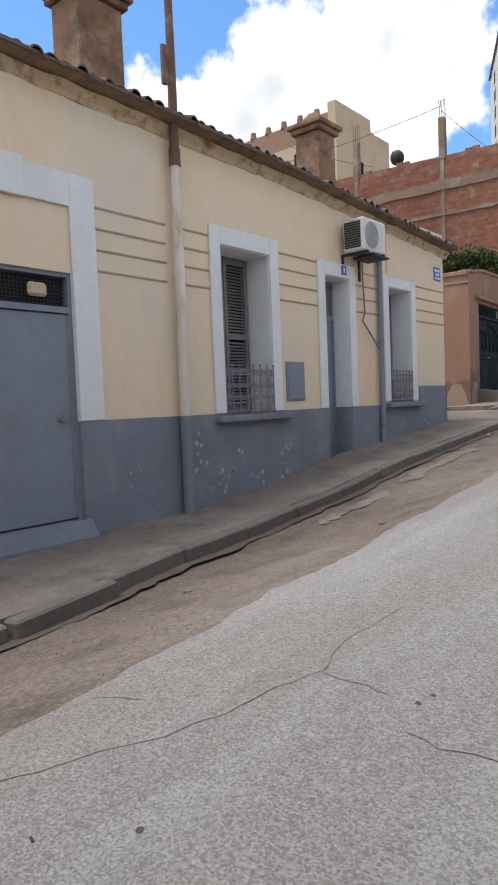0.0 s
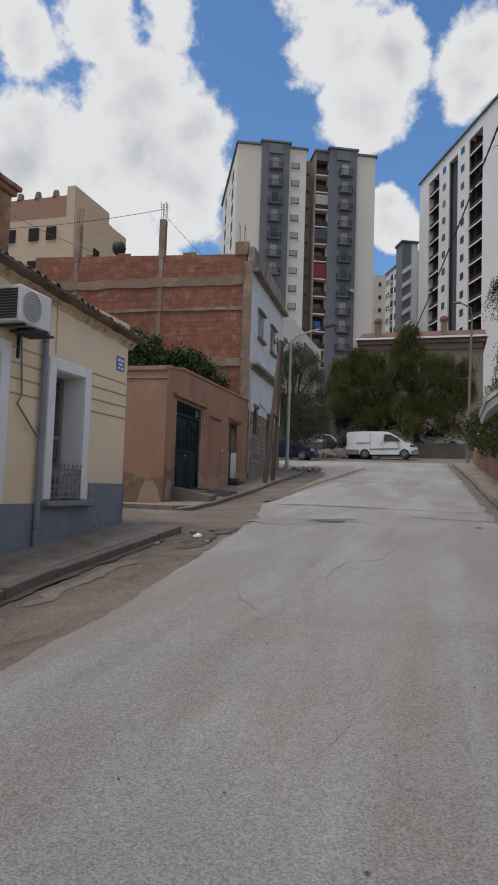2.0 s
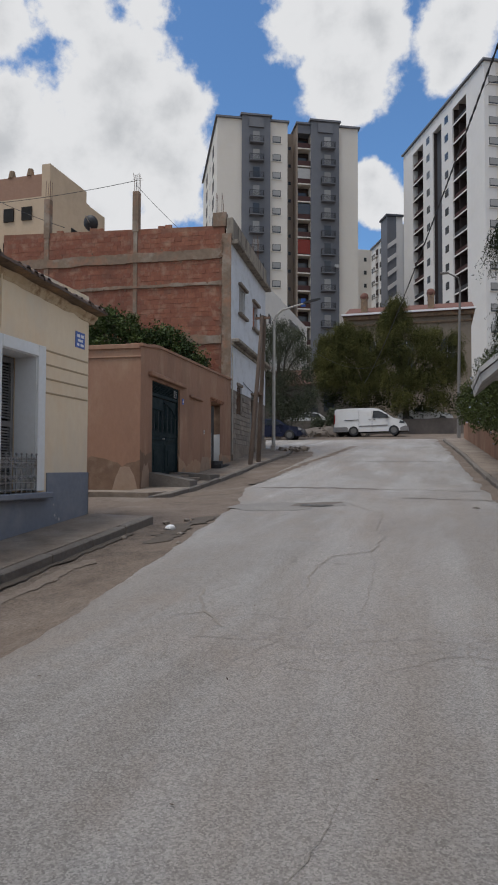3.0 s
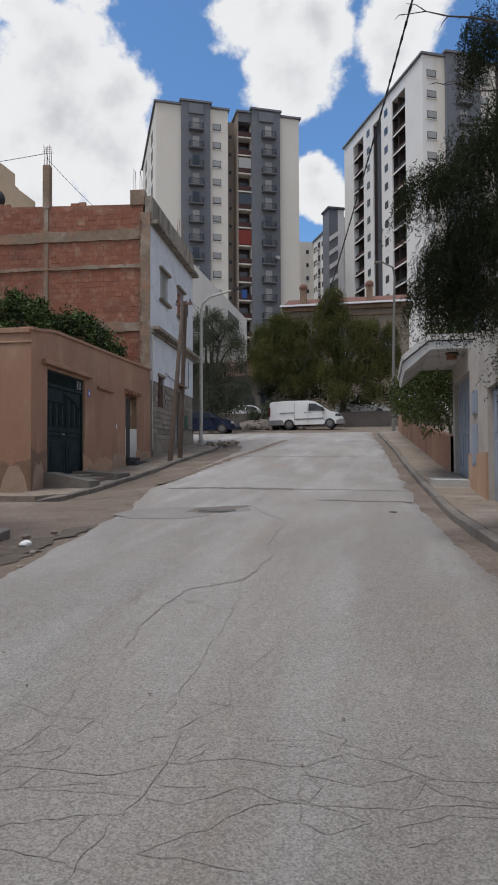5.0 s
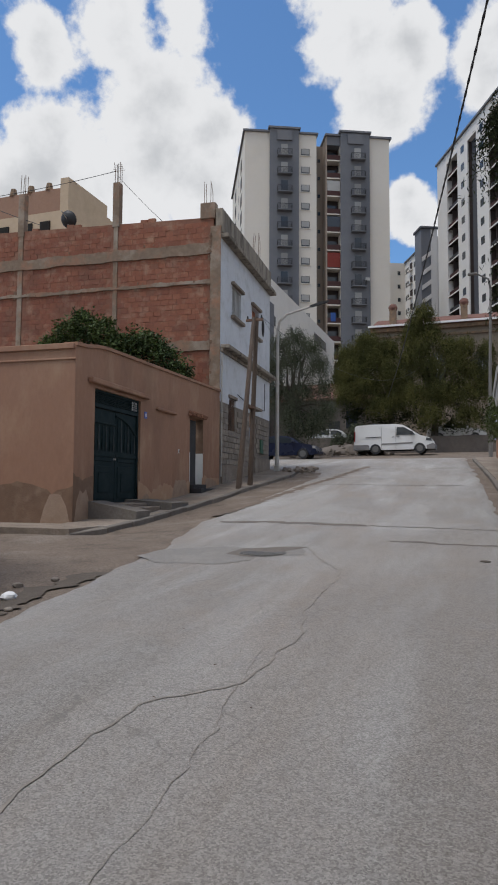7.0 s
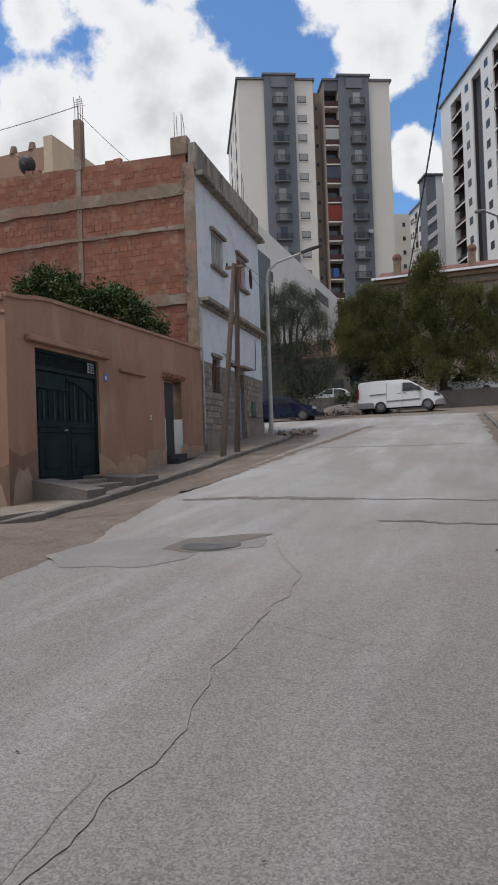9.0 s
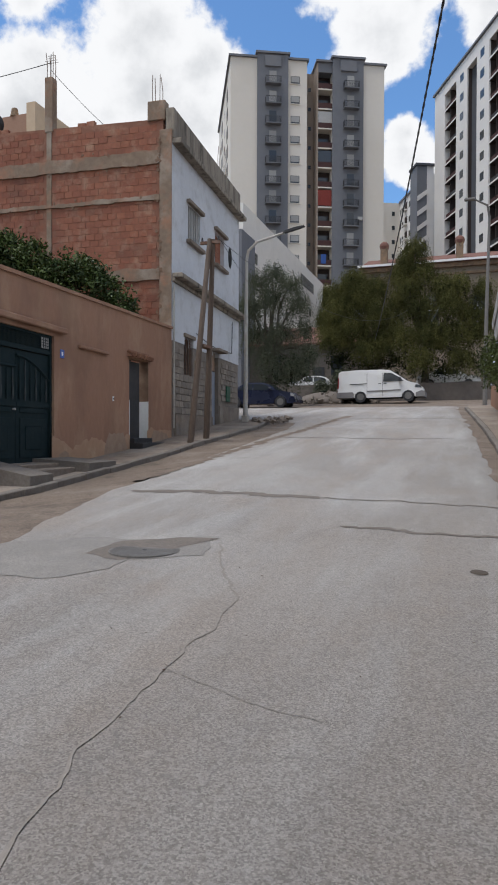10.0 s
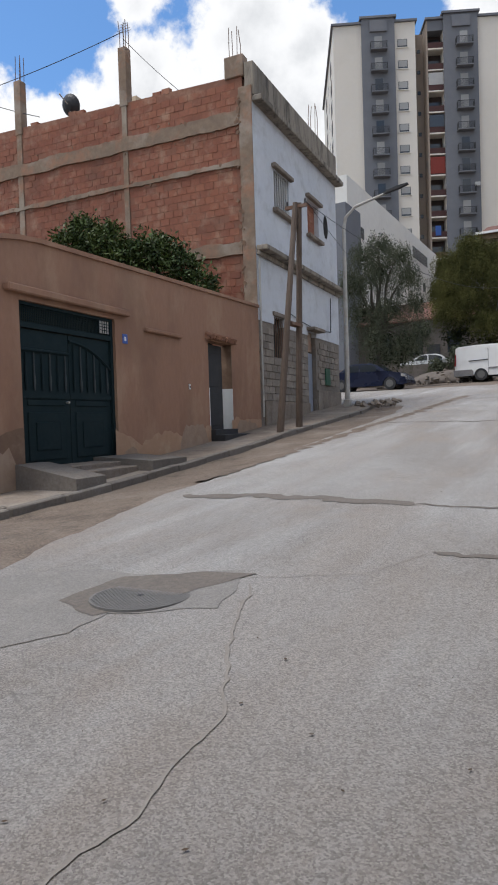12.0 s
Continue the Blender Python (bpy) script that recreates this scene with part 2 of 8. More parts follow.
M_ORANGE = material("terracotta_plaster", (0.33, 0.187, 0.124), 0.92, (0.28, 0.155, 0.102), grain=10, stain=(0.40, 0.262, 0.172), stain_scale=0.9, stain_amount=0.75, bump=0.1, bump_scale=30, stain2=(0.215, 0.122, 0.082), stain2_scale=0.7, stain2_amount=0.65, stretch=(1, 1, 0.5))
M_STAINED = material("bare_render_stain", (0.45, 0.275, 0.175), 0.95, (0.36, 0.225, 0.145), grain=6, stain=(0.47, 0.36, 0.25), stain_scale=2.2, stain_amount=0.7, bump=0.2, bump_scale=30)
M_BRICK = material("hollow_brick", (0.295, 0.115, 0.07), 0.92, (0.215, 0.085, 0.054), grain=10, stain=(0.33, 0.20, 0.138), stain_scale=2.6, stain_amount=0.8, bump=0.4, bump_scale=30, per_island=0.10, per_object=0.10, stain2=(0.165, 0.078, 0.054), stain2_scale=0.8, stain2_amount=0.7, world=True)
M_MORTAR = material("mortar", (0.25, 0.112, 0.073), 0.95, (0.20, 0.092, 0.061), grain=10, bump=0.3, bump_scale=30, stain=(0.32, 0.19, 0.13), stain_scale=2.6, stain_amount=0.8, stain2=(0.17, 0.085, 0.06), stain2_scale=0.8, stain2_amount=0.7, world=True)
M_RAWCONC = material("raw_concrete", (0.265, 0.195, 0.14), 0.95, (0.175, 0.125, 0.09), grain=7, stain=(0.34, 0.165, 0.10), stain_scale=1.6, stain_amount=0.75, bump=0.45, bump_scale=18, stain2=(0.38, 0.33, 0.27), stain2_scale=1.0, stain2_amount=0.6)
M_DARKCONC = material("streaked_concrete", (0.34, 0.295, 0.24), 0.95, (0.21, 0.18, 0.145), grain=8, stain=(0.035, 0.03, 0.026), stain_scale=3.6, stain_amount=0.95, bump=0.3, bump_scale=20, stretch=(1, 1, 0.16), stain2=(0.08, 0.07, 0.06), stain2_scale=1.1, stain2_amount=0.7)
M_BWHITE = material("bluish_white_plaster", (0.56, 0.575, 0.61), 0.9, (0.50, 0.51, 0.535), grain=6, stain=(0.33, 0.325, 0.325), stain_scale=1.6, stain_amount=0.5, bump=0.12, bump_scale=22, stain2=(0.62, 0.635, 0.67), stain2_scale=0.6)
M_STONE = material("grey_stone_block", (0.255, 0.215, 0.18), 0.95, (0.17, 0.145, 0.12), grain=14, stain=(0.32, 0.28, 0.24), stain_scale=2.5, bump=0.4, bump_scale=24, per_object=0.2, world=True)
M_GREEN_METAL = material("dark_green_metal", (0.009, 0.019, 0.022), 0.65, (0.013, 0.025, 0.028), grain=10, bump=0.05, spec=0.12, stain=(0.016, 0.027, 0.03), stain_scale=2.5)
# flat black stands in for the shade of interiors, holes and undersides
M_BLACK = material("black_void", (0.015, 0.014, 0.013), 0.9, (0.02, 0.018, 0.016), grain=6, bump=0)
M_WOOD_POLE = material("weathered_pole_wood", (0.15, 0.11, 0.085), 0.9, (0.085, 0.062, 0.048), grain=30, stain=(0.20, 0.165, 0.14), stain_scale=3, bump=0.3, bump_scale=40, stretch=(1, 1, 0.15))
M_STEEL = material("galvanised_steel", (0.46, 0.45, 0.42), 0.6, (0.38, 0.36, 0.33), grain=10, stain=(0.30, 0.22, 0.15), stain_scale=2, bump=0.04, metal=0.2)
M_RUST = material("rusty_iron", (0.20, 0.105, 0.065), 0.9, (0.12, 0.075, 0.055), grain=30, stain=(0.30, 0.26, 0.22), stain_scale=5, bump=0.2)
M_PIPEPAINT = material("peeling_pipe_paint", (0.72, 0.66, 0.57), 0.85, (0.62, 0.53, 0.41), grain=14, stain=(0.82, 0.80, 0.77), stain_scale=4, stain_amount=0.95, bump=0.3, stain2=(0.42, 0.27, 0.17), stain2_scale=3.5, stain2_amount=0.7, stretch=(1, 1, 0.3))
M_TCREAM = material("tower_cream_render", (0.66, 0.61, 0.54), 0.9, (0.63, 0.58, 0.51), grain=1.5, stain=(0.60, 0.55, 0.48), stain_scale=0.15, bump=0, stain2=(0.69, 0.645, 0.58), stain2_scale=0.05)
M_TWHITE = material("tower_white_render", (0.70, 0.675, 0.645), 0.9, (0.66, 0.635, 0.605), grain=1.5, stain=(0.62, 0.59, 0.555), stain_scale=0.15, bump=0)
M_TGREY = material("tower_grey_render", (0.165, 0.17, 0.185), 0.9, (0.145, 0.15, 0.165), grain=1.2, stain=(0.20, 0.20, 0.21), stain_scale=0.2, bump=0)
M_TBROWN = material("tower_brown_render", (0.30, 0.245, 0.20), 0.9, (0.27, 0.22, 0.18), grain=1.2, bump=0)
# near-black that paints deep shade into loggias, slots and recesses
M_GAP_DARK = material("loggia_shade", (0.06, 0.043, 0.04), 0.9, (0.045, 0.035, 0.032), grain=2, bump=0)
M_MAROON = material("maroon_parapet", (0.072, 0.032, 0.030), 0.85, (0.055, 0.028, 0.026), grain=2, bump=0)
M_SHUTTER = material("roller_shutter", (0.36, 0.35, 0.335), 0.7, (0.31, 0.305, 0.295), grain=2, bump=0, per_object=0.15)
M_GLASS = glass_material("window_glass")
M_FARGLASS = glass_material("far_window_glass", (0.035, 0.04, 0.045), 0.15)
M_RAIL = material("dark_railing", (0.03, 0.03, 0.033), 0.6, (0.04, 0.04, 0.042), grain=6, bump=0)
# random clumps from lit olive to dark paint sun and shade into foliage
M_LEAF = material("pepper_leaf", (0.128, 0.124, 0.042), 0.9, (0.05, 0.053, 0.02), grain=0.7, spread=0.12, per_island=0.18, bump=0, spec=0.05)
M_LEAF_DARK = material("dark_leaf", (0.115, 0.125, 0.083), 0.8, (0.062, 0.07, 0.046), grain=0.9, per_island=0.2, bump=0, spec=0.05)
M_LEAF_GREEN = material("citrus_leaf", (0.078, 0.105, 0.026), 0.5, (0.026, 0.044, 0.014), grain=1.6, spread=0.12, per_island=0.4, bump=0, spec=0.2)
# leaf tone cut dark to hold the overhanging tree's shade
M_LEAF_YELLOW = material("hedge_leaf", (0.062, 0.074, 0.018), 0.6, (0.026, 0.036, 0.011), grain=1.4, per_island=0.45, bump=0, spec=0.1)
# also darkens the pepper trees' inner leaves as painted shade
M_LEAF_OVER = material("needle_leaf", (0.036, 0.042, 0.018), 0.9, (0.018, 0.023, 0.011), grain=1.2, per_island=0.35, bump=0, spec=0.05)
M_BARK = material("bark", (0.10, 0.08, 0.065), 0.95, (0.06, 0.05, 0.04), grain=10, bump=0.4, bump_scale=14)


# ---- building helpers ----
def part(name, bm, mat, parent=None, label="", kind="", smooth=False):
    """Links a bmesh as one mesh object under a thing or a part."""
    me = bpy.data.meshes.new(name)
    bm.to_mesh(me)
    bm.free()
    me.materials.append(mat)
    if smooth:
        for p in me.polygons:
            p.use_smooth = True
    ob = new(name, me)
    ob.parent = parent
    return tagged(ob, label=label, kind=kind)


def share(name, src, parent, m):
    """A piece of its own on the mesh of another."""
    ob = new(name, src.data)
    ob.parent = parent
    ob.matrix_basis = m
    return ob


def thing(name, label, category, m=None, group="", kind=""):
    ob = new(name)
    ob.empty_display_size = 0.2
    if m is not None:
        ob.matrix_basis = m
    return tagged(ob, label, category, group, kind)


def add_box(bm, x0, x1, y0, y1, z0, z1, bevel=0.0):
    r = bmesh.ops.create_cube(bm, size=1.0, matrix=Matrix.Translation(((x0 + x1) / 2, (y0 + y1) / 2, (z0 + z1) / 2)) @ Matrix.Diagonal((x1 - x0, y1 - y0, z1 - z0, 1)))
    if bevel:
        edges = list({e for v in r["verts"] for e in v.link_edges})
        bmesh.ops.bevel(bm, geom=edges, offset=bevel, segments=1, affect="EDGES")
    return r["verts"]


def boxes(*rows, bevel=0.0):
    bm = bmesh.new()
    for r in rows:
        add_box(bm, *r, bevel=bevel)
    return bm


def add_cyl(bm, p, q, r0, r1=None, seg=12):
    p, q = Vector(p), Vector(q)
    r1 = r0 if r1 is None else r1
    d = q - p
    m = Matrix.Translation((p + q) / 2) @ d.to_track_quat("Z", "Y").to_matrix().to_4x4()
    bmesh.ops.create_cone(bm, cap_ends=True, segments=seg, radius1=r0, radius2=r1, depth=d.length, matrix=m)


def add_tube(bm, pts, r, seg=8):
    """A tube along points, ring joined to ring."""
    pts = [Vector(p) for p in pts]
    rad = r if isinstance(r, (list, tuple)) else [r] * len(pts)
    rings, side = [], None
    for i, p in enumerate(pts):
        d = (pts[min(i + 1, len(pts) - 1)] - pts[max(i - 1, 0)]).normalized()
        if side is None:
            side = d.orthogonal().normalized()
        side = (side - d * side.dot(d)).normalized()
        up = d.cross(side)
        rings.append([bm.verts.new(p + rad[i] * (math.cos(a) * side + math.sin(a) * up)) for a in (2 * math.pi * k / seg for k in range(seg))])
    for a, b in zip(rings, rings[1:]):
        for k in range(seg):
            bm.faces.new((a[k], a[(k + 1) % seg], b[(k + 1) % seg], b[k]))
    bm.faces.new(rings[0][::-1])
    bm.faces.new(rings[-1])


def add_prism(bm, pts, axis, a, b):
    """Extrudes a closed outline (pairs) along an axis from a to b."""
    def at(p, v):
        return {"x": (v, p[0], p[1]), "y": (p[0], v, p[1]), "z": (p[0], p[1], v)}[axis]
    lo, hi = [bm.verts.new(at(p, a)) for p in pts], [bm.verts.new(at(p, b)) for p in pts]
    n = len(pts)
    for i in range(n):
        bm.faces.new((lo[i], lo[(i + 1) % n], hi[(i + 1) % n], hi[i]))
    bm.faces.new(lo[::-1])
    bm.faces.new(hi)
    bmesh.ops.recalc_face_normals(bm, faces=bm.faces[:])


def wall_with_holes(bm, u0, u1, z0, z1, holes, x0, x1, plane="x"):
    """A wall along u with thickness x0..x1 and rectangular holes (u0, u1, z0, z1), as abutting blocks."""
    us = sorted({u0, u1, *[h[0] for h in holes], *[h[1] for h in holes]})
    for a, b in zip(us, us[1:]):
        mid, cuts = (a + b) / 2, []
        for h in holes:
            if h[0] < mid < h[1]:
                cuts.append((h[2], h[3]))
        z = z0
        for lo, hi in sorted(cuts):
            if lo > z:
                add_box(bm, *((x0, x1, a, b) if plane == "x" else (a, b, x0, x1)), z, lo)
            z = max(z, hi)
        if z < z1:
            add_box(bm, *((x0, x1, a, b) if plane == "x" else (a, b, x0, x1)), z, z1)
    bmesh.ops.remove_doubles(bm, verts=bm.verts[:], dist=0.0005)


def lerp_table(v, xs, ys):
    return float(np.interp(v, xs, ys))


# ---- lie of the land ----
ROAD_Y = (-30, 0.9, 8.84, 11.2, 17, 22, 26, 35.7, 46, 52, 58, 75, 400)
ROAD_Z = (-1.6, 0.20, 0.63, 0.785, 1.02, 1.36, 1.68, 2.63, 3.60, 4.05, 4.6, 6.0, 6.0)
WALK_Y = (-30, 2, 4.6, 6.4, 8.2, 9.5, 10.9, 13.8, 16)
WALK_Z = (-1.5, 0.10, 0.17, 0.22, 0.38, 0.57, 0.70, 0.96, 1.05)


def road_z(y):
    return lerp_table(y, ROAD_Y, ROAD_Z)


def walk_z(y):
    return lerp_table(y, WALK_Y, WALK_Z)


def kerb_x(y):
    return lerp_table(y, (-30, 2, 3.7, 4.7, 6.7, 8, 13.5), (-3.0, -3.11, -3.27, -3.54, -3.76, -3.78, -3.76))


def ground_z(x, y):
    z = road_z(y)
    if y < 16 and x < -1.4:
        g = walk_z(y) - 0.13
        fade = min(1.0, max(0.0, (16 - y) / 2.2))
        k = min(1.0, (-1.4 - x) / 1.9) * fade
        k = k * k * (3 - 2 * k)
        z = z * (1 - k) + g * k
    if 17.5 < y < 38 and x < -3.4:
        k = min(1.0, (-3.4 - x) / 2.0) * min(1.0, (y - 17.5) / 1.5, (38 - y) / 1.5)
        z -= 0.12 * k * k * (3 - 2 * k)
    return z


def right_kerb_x(y):
    return lerp_table(y, (-30, 0, 12.3, 15.7, 22, 31.5, 42.7), (3.2, 2.85, 2.5, 2.26, 2.05, 1.69, 1.06))

# ---- ground and road ----
def sheet(name, xs, ys, height, mat):
    bm = bmesh.new()
    rows = [[bm.verts.new((x, y, height(x, y))) for x in xs] for y in ys]
    for a, b in zip(rows, rows[1:]):
        for i in range(len(xs) - 1):
            bm.faces.new((a[i], a[i + 1], b[i + 1], b[i]))
    return part(name, bm, mat, smooth=True)


def rough_ground(x, y):
    n = noise.noise((x * 1.3, y * 1.3, 0)) * 0.02 + noise.noise((x * 4, y * 4, 3)) * 0.008
    return ground_z(x, y) + (n if abs(x) < 9 and -6 < y < 60 else 0)


gx = [-900, -300, -120, -60, -35, -24, -18, -14, -11.5] + [round(-10 + 0.25 * i, 3) for i in range(61)] + [6, 8, 12, 20, 40, 90, 200, 900]
gy = [-900, -300, -120, -50, -30, -18, -10] + [round(-6 + 0.4 * i, 3) for i in range(165)] + [62, 68, 75, 90, 120, 180, 400, 1500]
tagged(sheet("ground", gx, gy, rough_ground, M_DIRT), "dusty brown bare earth with small stones", "ground", kind="structure")

EDGE_Y = (-30, 2, 4.7, 7.3, 8.4, 12.7, 16.5, 20, 26, 33, 36.5, 38.5, 45)
EDGE_X = (-1.6, -1.58, -1.74, -2.05, -2.07, -2.62, -3.07, -3.95, -4.5, -4.6, -5.2, -11, -12)


def road_edges(y):
    wob = noise.noise((0, y * 1.1, 5)) * 0.1 + noise.noise((0, y * 4.5, 8)) * 0.05 + noise.noise((0, y * 17, 2)) * 0.035
    wob2 = noise.noise((9, y * 0.9, 5)) * 0.14 + noise.noise((9, y * 4, 8)) * 0.05 + noise.noise((9, y * 17, 8)) * 0.03
    return lerp_table(y, EDGE_Y, EDGE_X) + wob, right_kerb_x(y) - 0.34 + wob2


bm = bmesh.new()
prev = None
y = -30.0
while y < 45.2:
    l, r = road_edges(y)
    xs = [l - 0.05, l] + [l + (r - l) * k / 22 for k in range(1, 22)] + [r, r + 0.05]
    zs = [ground_z(x, y) + (0.028 if 1 < i < len(xs) - 2 else 0.012 if 0 < i < len(xs) - 1 else -0.04) for i, x in enumerate(xs)]
    row = [bm.verts.new((x, y, z)) for x, z in zip(xs, zs)]
    if prev:
        for i in range(len(row) - 1):
            bm.faces.new((prev[i], prev[i + 1], row[i + 1], row[i]))
    prev = row
    y += 3 if y < -3 else 0.1 if y < 22 else 0.3
tagged(part("road", bm, M_ASPHALT, smooth=True), "pale worn asphalt road with cracks and dusty edges", "road", kind="structure")

# ---- left pavement ----
bm = bmesh.new()
prev = None
y = -14.0
while y <= 13.95:
    kx, z = kerb_x(y), walk_z(y)
    row = [bm.verts.new(p) for p in ((-4.95, y, z - 0.3), (-4.95, y, z + 0.012), (-4.4, y, z + 0.01 * noise.noise((1, y, 0))), (kx - 0.12, y, z - 0.01 + 0.012 * noise.noise((2, y, 0))), (kx - 0.12, y, z - 0.3))]
    if prev:
        for i in range(4):
            bm.faces.new((prev[i + 1], prev[i], row[i], row[i + 1]))
    prev = row
    y += 0.45
bm.faces.new(prev)
tagged(part("pavement", bm, M_CONCRETE), "worn grey concrete pavement along the cream house", "pavement", kind="structure")

# ---- cream house ----
HX = -4.9
house = thing("house", "single-storey cream plastered house with grey base and tiled eaves", "house")
W1, W2, DR, GA = (7.22, 8.20, 1.32, 3.42), (11.50, 12.34, 1.38, 3.37), (9.53, 10.21, 0.52, 3.34), (2.4, 5.06, 0.36, 2.80)
bm = bmesh.new()
wall_with_holes(bm, -10, 13.82, -1.8, 4.62, [W1, W2, DR, GA], HX - 0.5, HX)
add_box(bm, -12, HX - 0.5, 13.32, 13.82, -1.8, 4.45)
add_box(bm, -12, -11.6, -10, 13.32, -1.8, 4.6)
add_box(bm, -11.6, HX - 0.5, -10, -9.6, -1.8, 4.6)
part("wall", bm, M_CREAM, house)
bm = bmesh.new()
wall_with_holes(bm, -10, 12.62, -1.8, 1.345, [W1, W2, DR, GA], HX, HX + 0.02)
add_box(bm, HX, HX + 0.02, 12.62, 13.84, -1.8, 1.665)
add_box(bm, -12, HX + 0.02, 13.82, 13.84, -1.8, 1.665)
part("base_band", bm, M_GREY, house, "grey painted base band")


def surround(pieces, reveals=()):
    """White raised surround: a head with its jambs and painted reveals."""
    head = None
    for k, b in enumerate(pieces):
        ob = part("surround" if k == 0 else "jamb", boxes(b, bevel=0.008), M_WHITE, house if k == 0 else head, "white painted surround" if k == 0 else "")
        head = head or ob
    for b in reveals:
        part("reveal", boxes(b), M_WHITE, head)
    return head


def frame_of(o, w, top, bottom, depth=0.36):
    y0, y1, z0, z1 = o
    surround([(HX, HX + 0.035, y0, y1, z1, z1 + top), (HX, HX + 0.035, y0 - w, y0, bottom, z1 + top), (HX, HX + 0.035, y1, y1 + w, bottom, z1 + top)],
             [(HX - depth, HX + 0.001, y1 - 0.012, y1 + 0.01, bottom, z1), (HX - depth, HX + 0.001, y0 - 0.01, y0 + 0.012, bottom, z1), (HX - depth, HX + 0.001, y0 + 0.012, y1 - 0.012, z1 - 0.012, z1 + 0.01)])


frame_of(W1, 0.19, 0.22, 1.345)
frame_of(W2, 0.19, 0.17, 1.40)
frame_of(DR, 0.19, 0.21, 1.345)
surround([(HX, HX + 0.035, 2.3, GA[1] - 0.012, 3.44, 3.76), (HX, HX + 0.035, GA[1] - 0.012, GA[1] + 0.285, 1.345, 3.76), (HX, HX + 0.035, 2.0, 2.3, 1.345, 3.76), (HX + 0.02, HX + 0.055, 4.28, 4.55, 3.43, 3.80)],
         [(HX - 0.02, HX + 0.034, GA[1] - 0.016, GA[1] - 0.012, 1.345, 2.8)])

# house: sills, mouldings, eaves
part("window_sill", boxes((HX - 0.3, HX + 0.14, 7.02, 8.50, 1.235, 1.32), bevel=0.012), M_GREY, house)
part("window_sill", boxes((HX - 0.3, HX + 0.14, 11.30, 12.62, 1.295, 1.38), bevel=0.012), M_GREY, house)
bm = boxes((HX - 0.36, HX + 0.10, DR[0] + 0.02, DR[1] - 0.02, 0.3, 0.56), bevel=0.01)
part("door_step", bm, M_CONCRETE, house)
# raised strips in a darker cream draw the thin dark wall lines
M_GROOVE = material("dusty_moulding", (0.60, 0.475, 0.33), 0.95, (0.48, 0.37, 0.25), grain=8, spread=0.15, bump=0.1, stain=(0.68, 0.55, 0.40), stain_scale=4)
for y0, y1 in ((5.345, 6.33), (6.53, 7.025), (8.40, 9.33), (10.41, 11.30), (12.54, 13.80)):
    for k in range(4):
        z = 2.86 + 0.212 * k
        bm = bmesh.new()
        add_prism(bm, [(HX - 0.002, z - 0.012), (HX + 0.002, z - 0.012), (HX + 0.020, z + 0.006), (HX + 0.020, z + 0.014), (HX - 0.002, z + 0.022)], "y", y0, y1)
        part("wall_moulding", bm, M_GROOVE, house)


def eave_z(y):
    return lerp_table(y, (-10, 4, 8.6, 13.9), (4.72, 4.66, 4.58, 4.33))


def eave_strip(bm, rows, step=0.35, rough=0.0):
    """A strip along the eave whose section (x, dz) runs along y."""
    ys = list(np.arange(-10, 14.02, step))
    prev = None
    for y in ys:
        ring = [bm.verts.new((x + rough * noise.noise((x * 9, y * 3.1, dz * 9)), y, eave_z(y) + dz + rough * noise.noise((y * 3.7, x * 7, 5 + dz)))) for x, dz in rows]
        if prev:
            for i in range(len(ring)):
                j = (i + 1) % len(ring)
                bm.faces.new((prev[i], prev[j], ring[j], ring[i]))
        else:
            bm.faces.new(ring)
        prev = ring
    bm.faces.new(prev[::-1])
    bmesh.ops.recalc_face_normals(bm, faces=bm.faces[:])


bm = bmesh.new()
eave_strip(bm, [(HX - 0.2, -0.16), (HX + 0.005, -0.15), (HX + 0.02, -0.10), (HX + 0.06, -0.06), (HX + 0.08, -0.02), (HX - 0.2, -0.02)], 0.06, 0.022)
part("cornice", bm, M_CORNICE, house, "crumbling stained plaster cornice")
bm = bmesh.new()
eave_strip(bm, [(HX - 0.2, -0.02), (HX + 0.24, -0.005), (HX + 0.26, 0.035), (HX - 0.2, 0.05)], 0.3, 0.01)
part("eave_board", bm, M_EAVE, house)
bm = bmesh.new()
eave_strip(bm, [(HX + 0.26, 0.03), (-8.3, 1.28), (-8.3, 1.20), (HX + 0.26, -0.0)], 0.4)
part("roof_slope", bm, M_TILE_ROOF, house)
bm = bmesh.new()
eave_strip(bm, [(-8.3, 1.28), (-12.2, -0.1), (-12.2, -0.2), (-8.3, 1.20)], 0.6)
part("roof_slope", bm, M_TILE_ROOF, house)
bm = bmesh.new()
for k in range(9):
    a0, a1 = math.pi * k / 9, math.pi * (k + 1) / 9
    q = [bm.verts.new((dx, r * math.cos(a), r * math.sin(a) + dz)) for (a, dx, r, dz) in ((a0, 0, 0.07, 0), (a1, 0, 0.07, 0), (a1, -0.4, 0.06, 0.135), (a0, -0.4, 0.06, 0.135))]
    bm.faces.new(q)
    q2 = [bm.verts.new((0, r * math.cos(a), r * math.sin(a))) for a, r in ((a0, 0.072), (a0, 0.056), (a1, 0.056), (a1, 0.072))]
    bm.faces.new(q2)
bmesh.ops.remove_doubles(bm, verts=bm.verts[:], dist=0.001)
tile0 = part("roof_tile", bm, M_TILE_ROOF, house)
tile0.matrix_basis = pose(HX + 0.27, 13.85, eave_z(13.85) + 0.005)
for k in range(1, 82):
    y = 13.85 - 0.165 * k
    share("roof_tile", tile0, house, pose(HX + 0.26 + random.uniform(-0.05, 0.03), y, eave_z(y) + 0.002 + random.uniform(-0.02, 0.012), random.uniform(-9, 9), random.uniform(-3, 3), random.uniform(-6, 6)))


